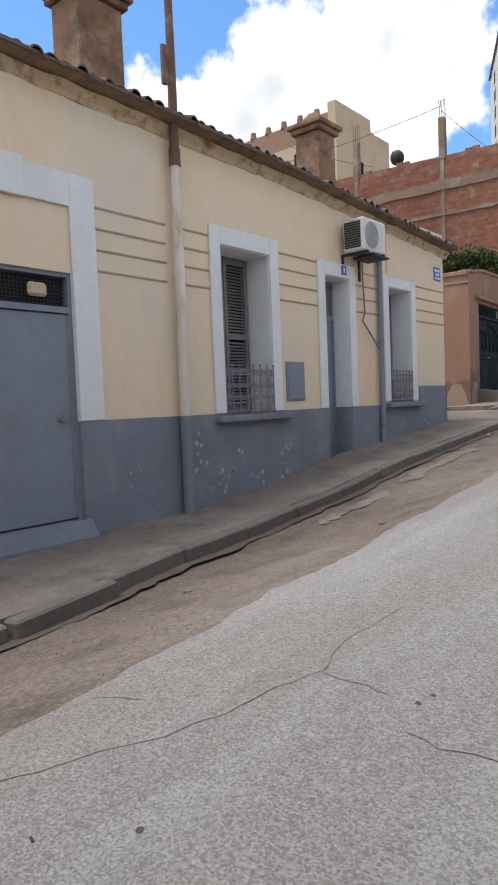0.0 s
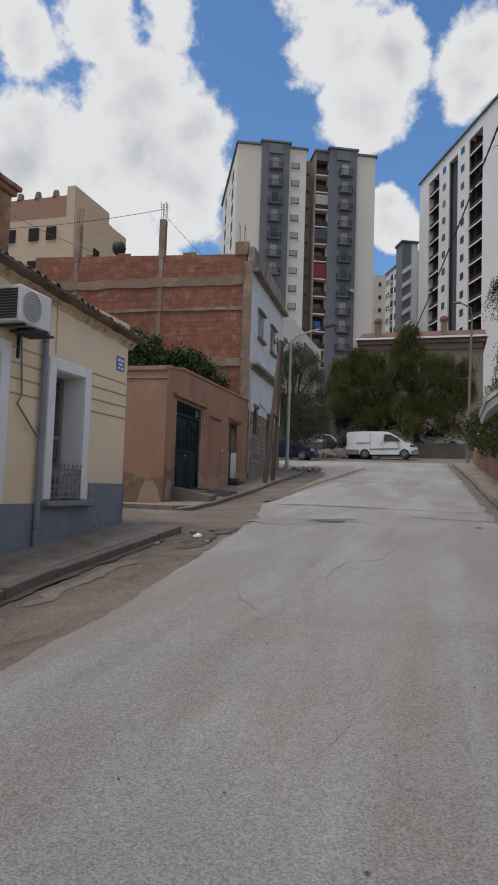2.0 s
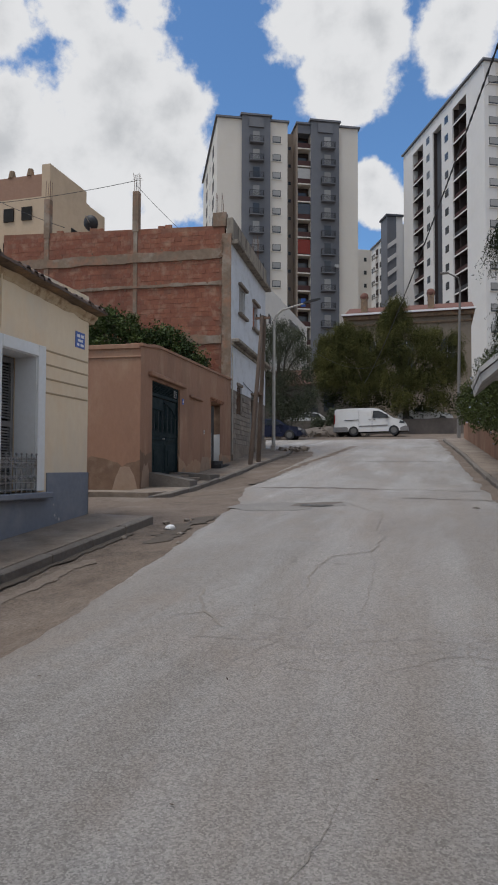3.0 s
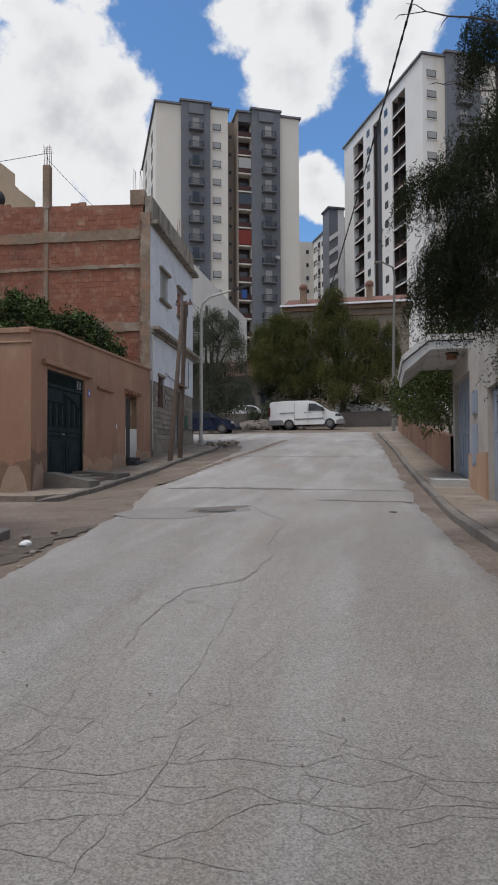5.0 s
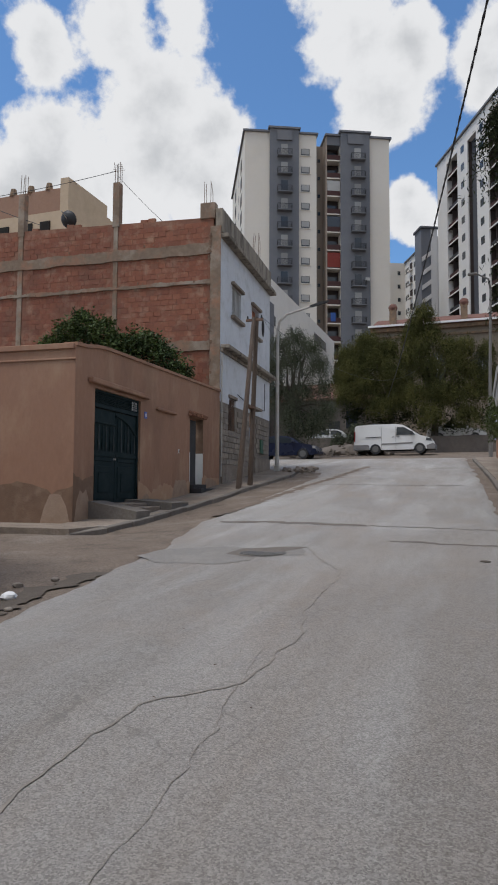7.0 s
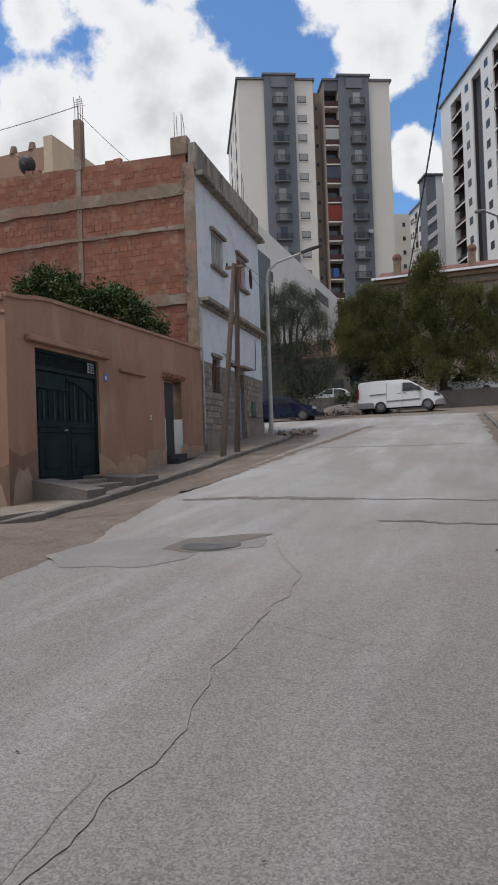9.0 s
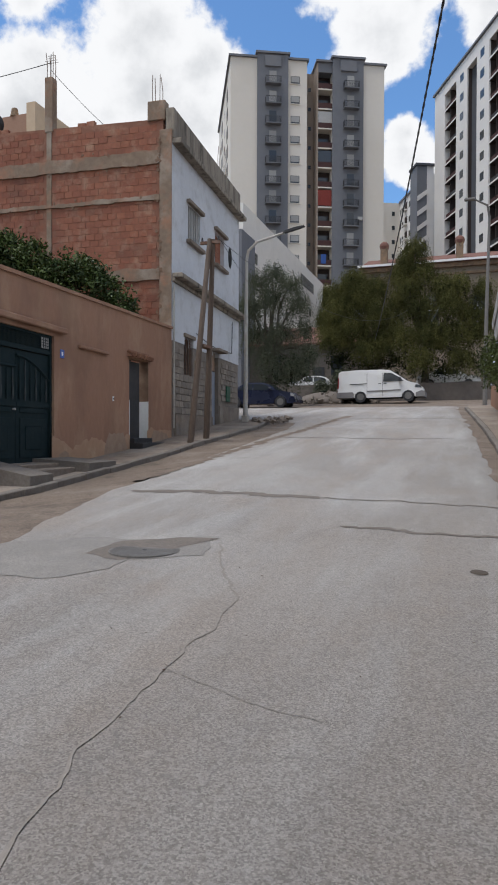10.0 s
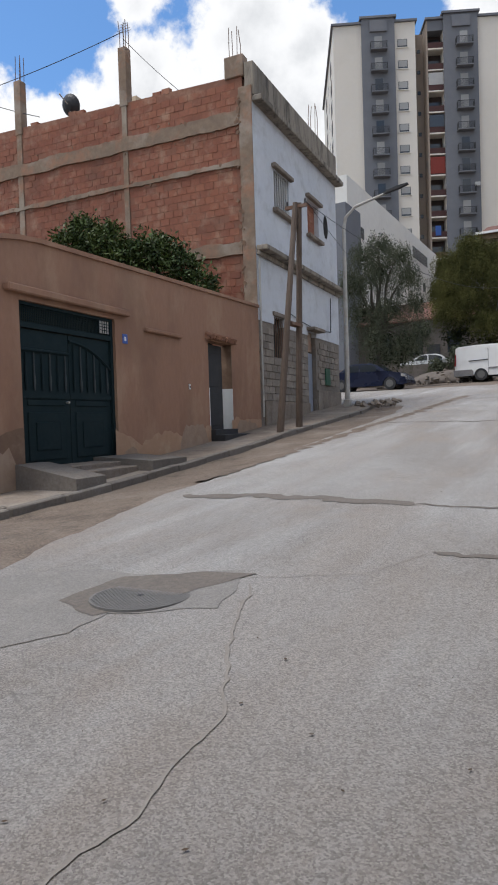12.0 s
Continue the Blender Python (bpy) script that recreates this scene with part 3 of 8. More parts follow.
def chimney(y0, y1, x0, x1, z1, tall, mat=M_EAVE):
    bm = boxes((x0, x1, y0, y1, 4.5, z1), bevel=0.02)
    c = part("chimney", bm, mat, house, "weathered ochre chimney")
    rows = [(x0 - 0.06, x1 + 0.06, y0 - 0.06, y1 + 0.06, z1, z1 + 0.09), (x0 - 0.11, x1 + 0.11, y0 - 0.11, y1 + 0.11, z1 + 0.09, z1 + 0.17)]
    part("chimney_cap", boxes(*rows, bevel=0.015), mat, c)
    bm = bmesh.new()
    cx, cy = (x0 + x1) / 2, (y0 + y1) / 2
    bmesh.ops.create_uvsphere(bm, u_segments=14, v_segments=8, radius=1, matrix=Matrix.Translation((cx, cy, z1 + 0.15)) @ Matrix.Diagonal(((x1 - x0) * 0.5, (y1 - y0) * 0.5, tall, 1)))
    for v in bm.verts:
        v.co += Vector((noise.noise(v.co * 6), noise.noise(v.co * 6 + Vector((4, 0, 0))), noise.noise(v.co * 6 + Vector((0, 5, 0))))) * 0.03
    part("chimney_hood", bm, mat, c)


chimney(6.1, 6.77, -6.5, -5.95, 6.42, 0.2, M_CHIMNEY)
chimney(10.98, 11.50, -6.35, -5.85, 6.16, 0.26, M_CHIMNEY)
chimney(3.0, 3.5, -6.5, -5.95, 6.42, 0.2)


# ---- house openings ----
def shutter_window(o, name):
    y0, y1, z0, z1 = o
    w = thing(name, "tall window with closed grey louvred shutters", "window", kind="structure")
    xw = HX - 0.43
    mid = (y0 + y1) / 2
    for a, b in ((y0 + 0.012, mid - 0.006), (mid + 0.006, y1 - 0.012)):
        bm = bmesh.new()
        add_box(bm, xw, xw + 0.05, a, a + 0.06, z0, z1 - 0.015)
        add_box(bm, xw, xw + 0.05, b - 0.06, b, z0, z1 - 0.015)
        for za, zb in ((z0, z0 + 0.10), ((z0 + z1) / 2 - 0.04, (z0 + z1) / 2 + 0.04), (z1 - 0.10, z1 - 0.015)):
            add_box(bm, xw, xw + 0.05, a + 0.06, b - 0.06, za, zb)
        leaf = part("shutter_leaf", bm, M_SHUT, w)
        bm = bmesh.new()
        z = z0 + 0.12
        while z < z1 - 0.12:
            if abs(z - (z0 + z1) / 2) > 0.06:
                vs = add_box(bm, -0.022, 0.022, a + 0.062, b - 0.062, -0.004, 0.004)
                bmesh.ops.transform(bm, verts=vs, matrix=Matrix.Translation((xw + 0.025, 0, z)) @ Matrix.Rotation(radians(38), 4, "Y"))
            z += 0.042
        part("louvre", bm, M_SHUT, leaf, kind="stuff")
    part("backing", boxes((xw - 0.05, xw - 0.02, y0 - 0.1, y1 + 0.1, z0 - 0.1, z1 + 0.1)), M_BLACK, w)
    return w


M_SHUT = material("grey_shutter_paint", (0.235, 0.225, 0.222), 0.75, (0.18, 0.172, 0.17), grain=14, stain=(0.10, 0.10, 0.10), stain_scale=3, bump=0.1)
shutter_window(W1, "window_1")
shutter_window(W2, "window_2")
M_IRON = material("wrought_iron", (0.27, 0.265, 0.265), 0.7, (0.20, 0.19, 0.185), grain=20, stain=(0.20, 0.13, 0.09), stain_scale=7, bump=0.1)


def curl(bm, cy, cz, r, sign, x, turns=1.35, up=1):
    pts = []
    for k in range(15):
        a = k / 14 * turns * 2 * math.pi
        rr = r * (1 - 0.75 * k / 14)
        pts.append((x, cy + sign * (r - rr * math.cos(a)), cz + up * rr * math.sin(a)))
    add_tube(bm, pts, 0.007, 5)


def window_rail(o, height):
    y0, y1, z0, _ = o
    x = HX + 0.02
    r = thing("window_guard", "wrought iron scrollwork guard across the window sill", "window guard", group="window guards")
    top, low = z0 + height, z0 + 0.05
    for z in (low, low + 0.10, top - 0.09):
        part("rail", boxes((x - 0.012, x + 0.012, y0 - 0.02, y1 + 0.02, z - 0.008, z + 0.008)), M_IRON, r)
    n = 7
    for k in range(n + 1):
        y = y0 + (y1 - y0) * k / n
        bm = bmesh.new()
        add_cyl(bm, (x, y, z0), (x, y, top + 0.02), 0.009, seg=6)
        bmesh.ops.create_uvsphere(bm, u_segments=8, v_segments=6, radius=0.018, matrix=Matrix.Translation((x, y, top + 0.03)))
        part("bar", bm, M_IRON, r)
        if k < n:
            ym = y + (y1 - y0) / n / 2
            for s in (-1, 1):
                for z, rad, up in ((top - 0.05, 0.035, 1), (low + 0.16, 0.04, 1), (low + 0.33, 0.03, -1)):
                    bm = bmesh.new()
                    curl(bm, ym, z, rad, s, x, up=up)
                    part("scroll", bm, M_IRON, r)


window_rail(W1, 0.60)
window_rail(W2, 0.52)

door = thing("door_1", "closed narrow grey panelled house door with transom", "door", kind="structure")
xd = HX - 0.34
part("door_leaf", boxes((xd, xd + 0.05, DR[0] + 0.05, DR[1] - 0.05, 0.56, 2.72)), M_METAL_GREY, door)
part("door_frame", boxes((xd - 0.02, xd + 0.07, DR[0] + 0.012, DR[0] + 0.05, 0.56, 3.32), (xd - 0.02, xd + 0.07, DR[1] - 0.05, DR[1] - 0.012, 0.56, 3.32), (xd - 0.02, xd + 0.075, DR[0] + 0.05, DR[1] - 0.05, 2.72, 2.80), (xd - 0.02, xd + 0.07, DR[0] + 0.05, DR[1] - 0.05, 3.27, 3.325)), M_METAL_GREY, door)
part("transom_panel", boxes((xd, xd + 0.03, DR[0] + 0.05, DR[1] - 0.05, 2.80, 3.27)), M_SHUT, door)
for za, zb in ((0.68, 1.45), (1.55, 2.6)):
    part("door_panel", boxes((xd + 0.045, xd + 0.062, DR[0] + 0.13, DR[1] - 0.13, za, zb), bevel=0.01), M_METAL_GREY, door)
bm = bmesh.new()
add_cyl(bm, (xd + 0.05, DR[0] + 0.13, 1.5), (xd + 0.10, DR[0] + 0.13, 1.5), 0.02, seg=10)
part("door_knob", bm, M_RUST, door)
part("door_reveal_base", boxes((HX - 0.34, HX + 0.004, DR[1] - 0.016, DR[1] + 0.01, 0.5, 1.345)), M_GREY, house)

gar = thing("garage_door", "closed grey sheet metal garage door with mesh transom", "garage door", kind="structure")
xg = HX - 0.09
for a, b in ((GA[0] + 0.02, 3.66), (3.68, GA[1] - 0.05)):
    leaf = part("door_leaf", boxes((xg, xg + 0.04, a, b, GA[2] + 0.02, 2.40), bevel=0.006), M_METAL_GREY, gar)
    part("hinge_strap", boxes((xg + 0.04, xg + 0.05, b - 0.02, b + 0.012, GA[2] + 0.05, 2.38)), M_METAL_GREY, leaf)
part("door_frame", boxes((xg - 0.03, xg + 0.06, GA[1] - 0.05, GA[1], GA[2], GA[3]), (xg - 0.03, xg + 0.06, GA[0], GA[1] - 0.05, 2.41, 2.47), (xg - 0.03, xg + 0.06, GA[0], GA[1] - 0.05, GA[3] - 0.04, GA[3])), M_METAL_GREY, gar)
part("transom_back", boxes((xg - 0.06, xg - 0.03, GA[0], GA[1], 2.4, GA[3])), M_BLACK, gar)
bm = bmesh.new()
for k in range(66):
    y = GA[0] + 0.02 + k * 0.04
    add_box(bm, xg + 0.0, xg + 0.006, y, y + 0.006, 2.47, GA[3] - 0.04)
for k in range(8):
    z = 2.49 + k * 0.036
    add_box(bm, xg + 0.007, xg + 0.012, GA[0], GA[1] - 0.05, z, z + 0.006)
part("mesh_grille", bm, M_RAIL, gar, kind="stuff")
bm = boxes((xg + 0.012, xg + 0.08, 4.58, 4.78, 2.55, 2.68), bevel=0.025)
part("bulkhead_lamp", bm, M_GROOVE, gar, "dull glass bulkhead lamp")
bm = bmesh.new()
add_cyl(bm, (xg + 0.04, 4.88, 1.38), (xg + 0.075, 4.88, 1.38), 0.035, seg=12)
part("lock_plate", bm, M_SHUT, gar)
# ramped rough footing under the garage door
bm = bmesh.new()
add_prism(bm, [(HX - 0.1, -0.3), (HX + 0.17, -0.3), (HX + 0.14, 0.20), (HX + 0.035, 0.36), (HX - 0.1, 0.365)], "y", 2.3, 5.12)
tagged(part("garage_threshold", bm, M_GREY), "grey painted rough concrete threshold under the garage door", "threshold", kind="structure")

part("jamb_base", boxes((HX - 0.035, HX + 0.021, GA[1] - 0.008, GA[1] - 0.002, GA[2], 1.345)), M_GREY, house)
box = thing("meter_box", "flush grey painted metal meter box on the wall", "meter box")
part("box_frame", boxes((HX - 0.05, HX + 0.02, 8.50, 8.93, 1.47, 2.02), bevel=0.004), M_METAL_GREY, box)
part("box_door", boxes((HX + 0.02, HX + 0.032, 8.525, 8.905, 1.495, 1.995), bevel=0.004), M_METAL_GREY, box)

# ---- air conditioner ----
ac = thing("air_conditioner", "white outdoor air conditioner unit on a wall bracket", "air conditioner")
AX0, AX1, AY0, AY1, AZ0, AZ1 = HX + 0.09, -4.45, 9.97, 10.66, 3.70, 4.19
M_ACW = material("ac_casing", (0.66, 0.65, 0.62), 0.5, (0.60, 0.59, 0.56), grain=8, bump=0, stain=(0.5, 0.45, 0.38), stain_scale=3)
part("casing", boxes((AX0, AX1, AY0, AY1, AZ0, AZ1), bevel=0.02), M_ACW, ac)
part("coil_grille", boxes((AX0 + 0.03, AX1 - 0.05, AY0 - 0.006, AY0 + 0.01, AZ0 + 0.05, AZ1 - 0.05)), M_RAIL, ac)
bm = bmesh.new()
for k in range(10):
    z = AZ0 + 0.07 + k * 0.037
    add_box(bm, AX0 + 0.03, AX1 - 0.05, AY0 - 0.012, AY0 - 0.006, z, z + 0.008)
part("coil_fins", bm, M_SHUT, ac, kind="stuff")
bm = bmesh.new()
add_cyl(bm, (AX1 - 0.005, AY0 + 0.24, 3.945), (AX1 + 0.006, AY0 + 0.24, 3.945), 0.20, seg=28)
fan = part("fan_guard", bm, material("fan_guard_grey", (0.30, 0.30, 0.305), 0.6, (0.25, 0.25, 0.255), grain=20, bump=0), ac)
bm = bmesh.new()
for r in (0.05, 0.09, 0.13, 0.17, 0.20):
    add_tube(bm, [(AX1 + 0.012, AY0 + 0.24 + r * math.cos(a), 3.945 + r * math.sin(a)) for a in np.linspace(0, 2 * math.pi, 25)], 0.004, 4)
part("guard_ring", bm, M_ACW, fan, kind="stuff")
for y in (AY0 + 0.1, AY1 - 0.1):
    part("bracket", boxes((HX, AX1 + 0.02, y - 0.02, y + 0.02, AZ0 - 0.035, AZ0), (HX, HX + 0.03, y - 0.02, y + 0.02, AZ0 - 0.35, AZ0 - 0.035)), M_RAIL, ac)
part("drip_tray", boxes((AX0, AX1 + 0.03, AY0 + 0.28, AY1 + 0.05, AZ0 - 0.06, AZ0 - 0.035)), M_RAIL, ac)

dp = thing("downpipe", "grey plastic downpipe beside the air conditioner", "pipe")
bm = bmesh.new()
add_tube(bm, [(HX + 0.07, 11.12, walk_z(11.1)), (HX + 0.07, 11.12, 1.4), (HX + 0.07, 11.13, 3.9), (HX + 0.07, 11.14, 4.35)], 0.045, 12)
part("pipe", bm, M_METAL_GREY, dp)
for z in (1.0, 2.4, 3.7):
    bm = bmesh.new()
    add_cyl(bm, (HX + 0.07, 11.12, z - 0.02), (HX + 0.07, 11.12, z + 0.02), 0.052, seg=12)
    part("clip", bm, M_SHUT, dp)
hose = thing("drain_hose", "slack dark drain hose below the air conditioner", "hose")
bm = bmesh.new()
add_tube(bm, [(HX + 0.1, 10.5, 3.68), (HX + 0.06, 10.58, 3.4), (HX + 0.04, 10.64, 3.1), (HX + 0.04, 10.66, 2.85), (HX + 0.05, 10.56, 2.72), (HX + 0.06, 10.75, 2.55), (HX + 0.06, 11.04, 2.3)], 0.014, 6)
part("tube", bm, M_SHUT, hose)
conduit = thing("wall_conduit", "thin cream conduit rising to the eaves", "conduit")
bm = bmesh.new()
add_cyl(bm, (HX + 0.015, 11.48, 3.6), (HX + 0.015, 11.48, 4.4), 0.011, seg=6)
part("tube", bm, M_CREAM, conduit)

# ---- pipe mast by the wall ----
mast = thing("pipe_mast", "peeling painted steel pipe carrying a rusty upper mast", "mast")
mx, my = HX + 0.11, 6.43
bm = bmesh.new()
add_tube(bm, [(mx, my, walk_z(my) - 0.05), (mx, my + 0.0, 1.345)], 0.07, 14)
part("foot", bm, M_GREY, mast, "grey painted foot")
bm = bmesh.new()
add_tube(bm, [(mx, my, 1.345), (mx, my - 0.005, 3.0), (mx, my, 4.18)], [0.066, 0.058, 0.052], 14)
part("shaft", bm, M_PIPEPAINT, mast, "cream paint peeling from the shaft")
bm = bmesh.new()
add_cyl(bm, (mx, my, 4.14), (mx, my, 4.32), 0.066, seg=12)
part("collar", bm, M_RUST, mast)
bm = bmesh.new()
add_tube(bm, [(mx, my, 4.3), (mx, my + 0.01, 5.2), (mx + 0.02, my - 0.02, 7.2)], [0.054, 0.048, 0.036], 10)
part("upper_mast", bm, M_RUST, mast, "rusty brown iron")
bm = bmesh.new()
add_box(bm, mx - 0.02, mx + 0.02, my - 0.13, my - 0.07, 5.0, 5.42)
part("cleat", bm, M_RUST, mast)

# ---- plates ----
M_BLUE = material("blue_enamel", (0.02, 0.07, 0.32), 0.35, (0.03, 0.09, 0.36), grain=10, bump=0, spec=0.5)


def plate(y0, y1, z0, z1, bars):
    s = thing("street_sign", "small blue enamel plate with white lettering", "sign", group="blue plates")
    part("plate", boxes((HX + 0.001, HX + 0.012, y0, y1, z0, z1), bevel=0.003), M_BLUE, s)
    for b in bars:
        part("lettering", boxes((HX + 0.012, HX + 0.014, *b)), M_WHITE, s)


plate(13.39, 13.68, 3.70, 3.96, [(13.43, 13.52, 3.87, 3.92), (13.55, 13.64, 3.87, 3.92), (13.46, 13.61, 3.80, 3.84), (13.43, 13.50, 3.73, 3.77), (13.54, 13.64, 3.73, 3.77)])
sp = thing("house_number", "small blue enamel house number plate over the door", "sign", group="blue plates")
part("plate", boxes((HX + 0.036, HX + 0.046, 9.98, 10.12, 3.39, 3.53), bevel=0.003), M_BLUE, sp)
part("lettering", boxes((HX + 0.046, HX + 0.048, 10.03, 10.07, 3.42, 3.50)), M_WHITE, sp)

# ---- terracotta walled yard ----
OM = pose(-6.6, 18.7, 0, 0, 0, 3.89)
yard = thing("yard_wall", "terracotta plastered yard wall with stained foot", "wall", OM, kind="structure")
GATE, ODOOR = (1.77, 4.20, 1.50, 4.14), (7.84, 9.08, 1.78, 4.12)


YC = 0.9   # corner of the side street


def yard_top(v):
    return lerp_table(v, (0.9, 1.4, 2.0, 11), (4.92, 4.96, 5.08, 5.32))


bm = bmesh.new()
wall_with_holes(bm, YC, 10.85, 0.3, 4.85, [GATE, ODOOR], -0.25, 0)
add_box(bm, -16, -0.25, YC, YC + 0.25, 0.3, 4.85)
part("wall", bm, M_ORANGE, yard)
# top of the wall follows the rise of the street, with a coping
bm = bmesh.new()
for name, x0, x1, lo, hi in (("t", -0.25, 0, None, 0), ("c", -0.29, 0.045, 0, 0.075)):
    prev = None
    for k in range(23):
        v = YC + (10.85 - YC) * k / 22
        z0 = 4.85 if lo is None else yard_top(v)
        z1 = yard_top(v) + hi
        ring = [bm.verts.new(p) for p in ((x0, v, z0), (x1, v, z0), (x1, v, z1), (x0, v, z1))]
        if prev:
            for i in range(4):
                bm.faces.new((prev[i], prev[(i + 1) % 4], ring[(i + 1) % 4], ring[i]))
        else:
            bm.faces.new(ring)
        prev = ring
    bm.faces.new(prev[::-1])
bmesh.ops.recalc_face_normals(bm, faces=bm.faces[:])
part("coping", bm, M_ORANGE, yard)
part("side_coping", boxes((-16, -0.02, YC - 0.05, YC + 0.29, 4.85, 4.97), bevel=0.01), M_ORANGE, yard)
part("moulding", boxes((-16, 0.02, YC - 0.03, YC, 4.62, 4.66), bevel=0.008), M_ORANGE, yard)
part("gate_hood", boxes((0, 0.13, 1.45, 4.55, 4.22, 4.34), bevel=0.02), M_ORANGE, yard)
part("wall_shelf", boxes((0, 0.09, 5.15, 6.55, 4.02, 4.10), bevel=0.02), M_ORANGE, yard)


def stain_panel(v0, v1, z0, z1, seed, front=True, mat=None, label="bare stained render", out=0.005, rough=1.0):
    """Worn render patch with a ragged top edge, a few millimetres proud of the wall."""
    bm = bmesh.new()
    n = max(6, int((v1 - v0) / 0.12))
    lo, hi = [], []
    for k in range(n + 1):
        v = v0 + (v1 - v0) * k / n
        h = max(z0 + 0.02, z1 + rough * (0.22 * noise.noise((v * 1.1, seed, 0)) + 0.10 * noise.noise((v * 5, seed, 3)) + 0.05 * noise.noise((v * 14, seed, 6))))
        e = min(1.0, (v - v0) / 0.3, (v1 - v) / 0.3) if out > 0.006 else 1.0
        h = 1.0 + (h - 1.0) * max(0.0, e) ** 0.5
        p = (out, v) if front else (v, YC - out)
        lo.append(bm.verts.new((*p, min(z0, h - 0.01))))
        hi.append(bm.verts.new((*p, h)))
    for k in range(n):
        bm.faces.new((lo[k], lo[k + 1], hi[k + 1], hi[k]))
    bmesh.ops.recalc_face_normals(bm, faces=bm.faces[:])
    part("worn_render", bm, mat or M_STAINED, yard, label)


# soaked stain at the wall foot; elsewhere its dark tone paints shade
M_SOAKED_SHADE = material("soaked_render", (0.215, 0.135, 0.09), 0.95, (0.16, 0.10, 0.068), grain=6, stain=(0.29, 0.20, 0.14), stain_scale=2.4, stain_amount=0.7, bump=0.25, bump_scale=26)
M_PALEREND = material("pale_bare_render", (0.37, 0.27, 0.20), 0.95, (0.29, 0.20, 0.142), grain=5, stain=(0.27, 0.18, 0.125), stain_scale=3, stain_amount=0.7, bump=0.25, bump_scale=26)
SOAK, PALE = "brown soaked render at the foot of the wall", "pale bare render where the plaster fell off"
stain_panel(YC, 1.77, 0.9, 2.2, 1.0, True, M_SOAKED_SHADE, SOAK)
stain_panel(-9, -0.001, 0.7, 1.95, 15.0, False, M_SOAKED_SHADE, SOAK)
stain_panel(4.1, 7.87, 0.9, 1.95, 7.0, True, M_STAINED)
stain_panel(9.0, 10.85, 1.2, 2.25, 12.0, True, M_STAINED)
stain_panel(YC + 0.02, 1.7, 0.9, 2.0, 3.0, True, M_PALEREND, PALE, 0.009, 1.4)
stain_panel(-0.8, -0.01, 0.7, 1.85, 5.0, False, M_PALEREND, PALE, 0.009, 1.4)
stain_panel(4.15, 5.0, 0.9, 1.75, 21.0, True, M_PALEREND, PALE, 0.009, 1.2)
stain_panel(6.3, 7.85, 0.9, 2.15, 23.0, True, M_PALEREND, PALE, 0.009, 1.3)
stain_panel(9.05, 10.8, 1.2, 2.2, 27.0, True, M_PALEREND, PALE, 0.009, 1.0)

# gate
M_BARDULL = material("dull_bar_metal", (0.05, 0.06, 0.063), 0.6, (0.03, 0.04, 0.043), grain=10, bump=0.05)
gate = thing("gate", "closed dark green double metal gate with ornamental bars", "gate", OM, kind="structure")
g0, g1, gz0, gz1 = GATE
gm = (g0 + g1) / 2
part("gate_frame", boxes((-0.16, -0.06, g0, g0 + 0.07, gz0, gz1), (-0.16, -0.06, g1 - 0.07, g1, gz0, gz1), (-0.16, -0.06, g0 + 0.07, g1 - 0.07, 3.74, 3.82), (-0.16, -0.06, g0 + 0.07, g1 - 0.07, gz1 - 0.05, gz1)), M_GREEN_METAL, gate)
bm = bmesh.new()
for k in range(54):
    v = g0 + 0.08 + k * 0.041
    add_box(bm, -0.11, -0.10, v, v + 0.012, 3.82, gz1 - 0.05)
for k in range(7):
    add_box(bm, -0.10, -0.09, g0 + 0.07, g1 - 0.07, 3.83 + k * 0.04, 3.84 + k * 0.04)
part("transom_mesh", bm, M_GREEN_METAL, gate, kind="stuff")
# dark green sheet paints the shaded yard seen through the mesh
part("transom_back", boxes((-0.24, -0.2, g0, g1, 3.7, gz1)), material("shade_green", (0.05, 0.055, 0.035), 0.9, grain=12, bump=0), gate)
pane = part("transom_pane", boxes((-0.085, -0.07, g1 - 0.36, g1 - 0.10, 3.86, 4.08)), M_SHUTTER, gate)
for k in range(1, 4):
    part("glazing_bar", boxes((-0.07, -0.062, g1 - 0.36 + 0.26 * k / 4 - 0.006, g1 - 0.36 + 0.26 * k / 4 + 0.006, 3.86, 4.08)), M_GREEN_METAL, pane)
    part("glazing_bar", boxes((-0.07, -0.0625, g1 - 0.36, g1 - 0.10, 3.86 + 0.22 * k / 4 - 0.006, 3.86 + 0.22 * k / 4 + 0.006)), M_GREEN_METAL, pane)
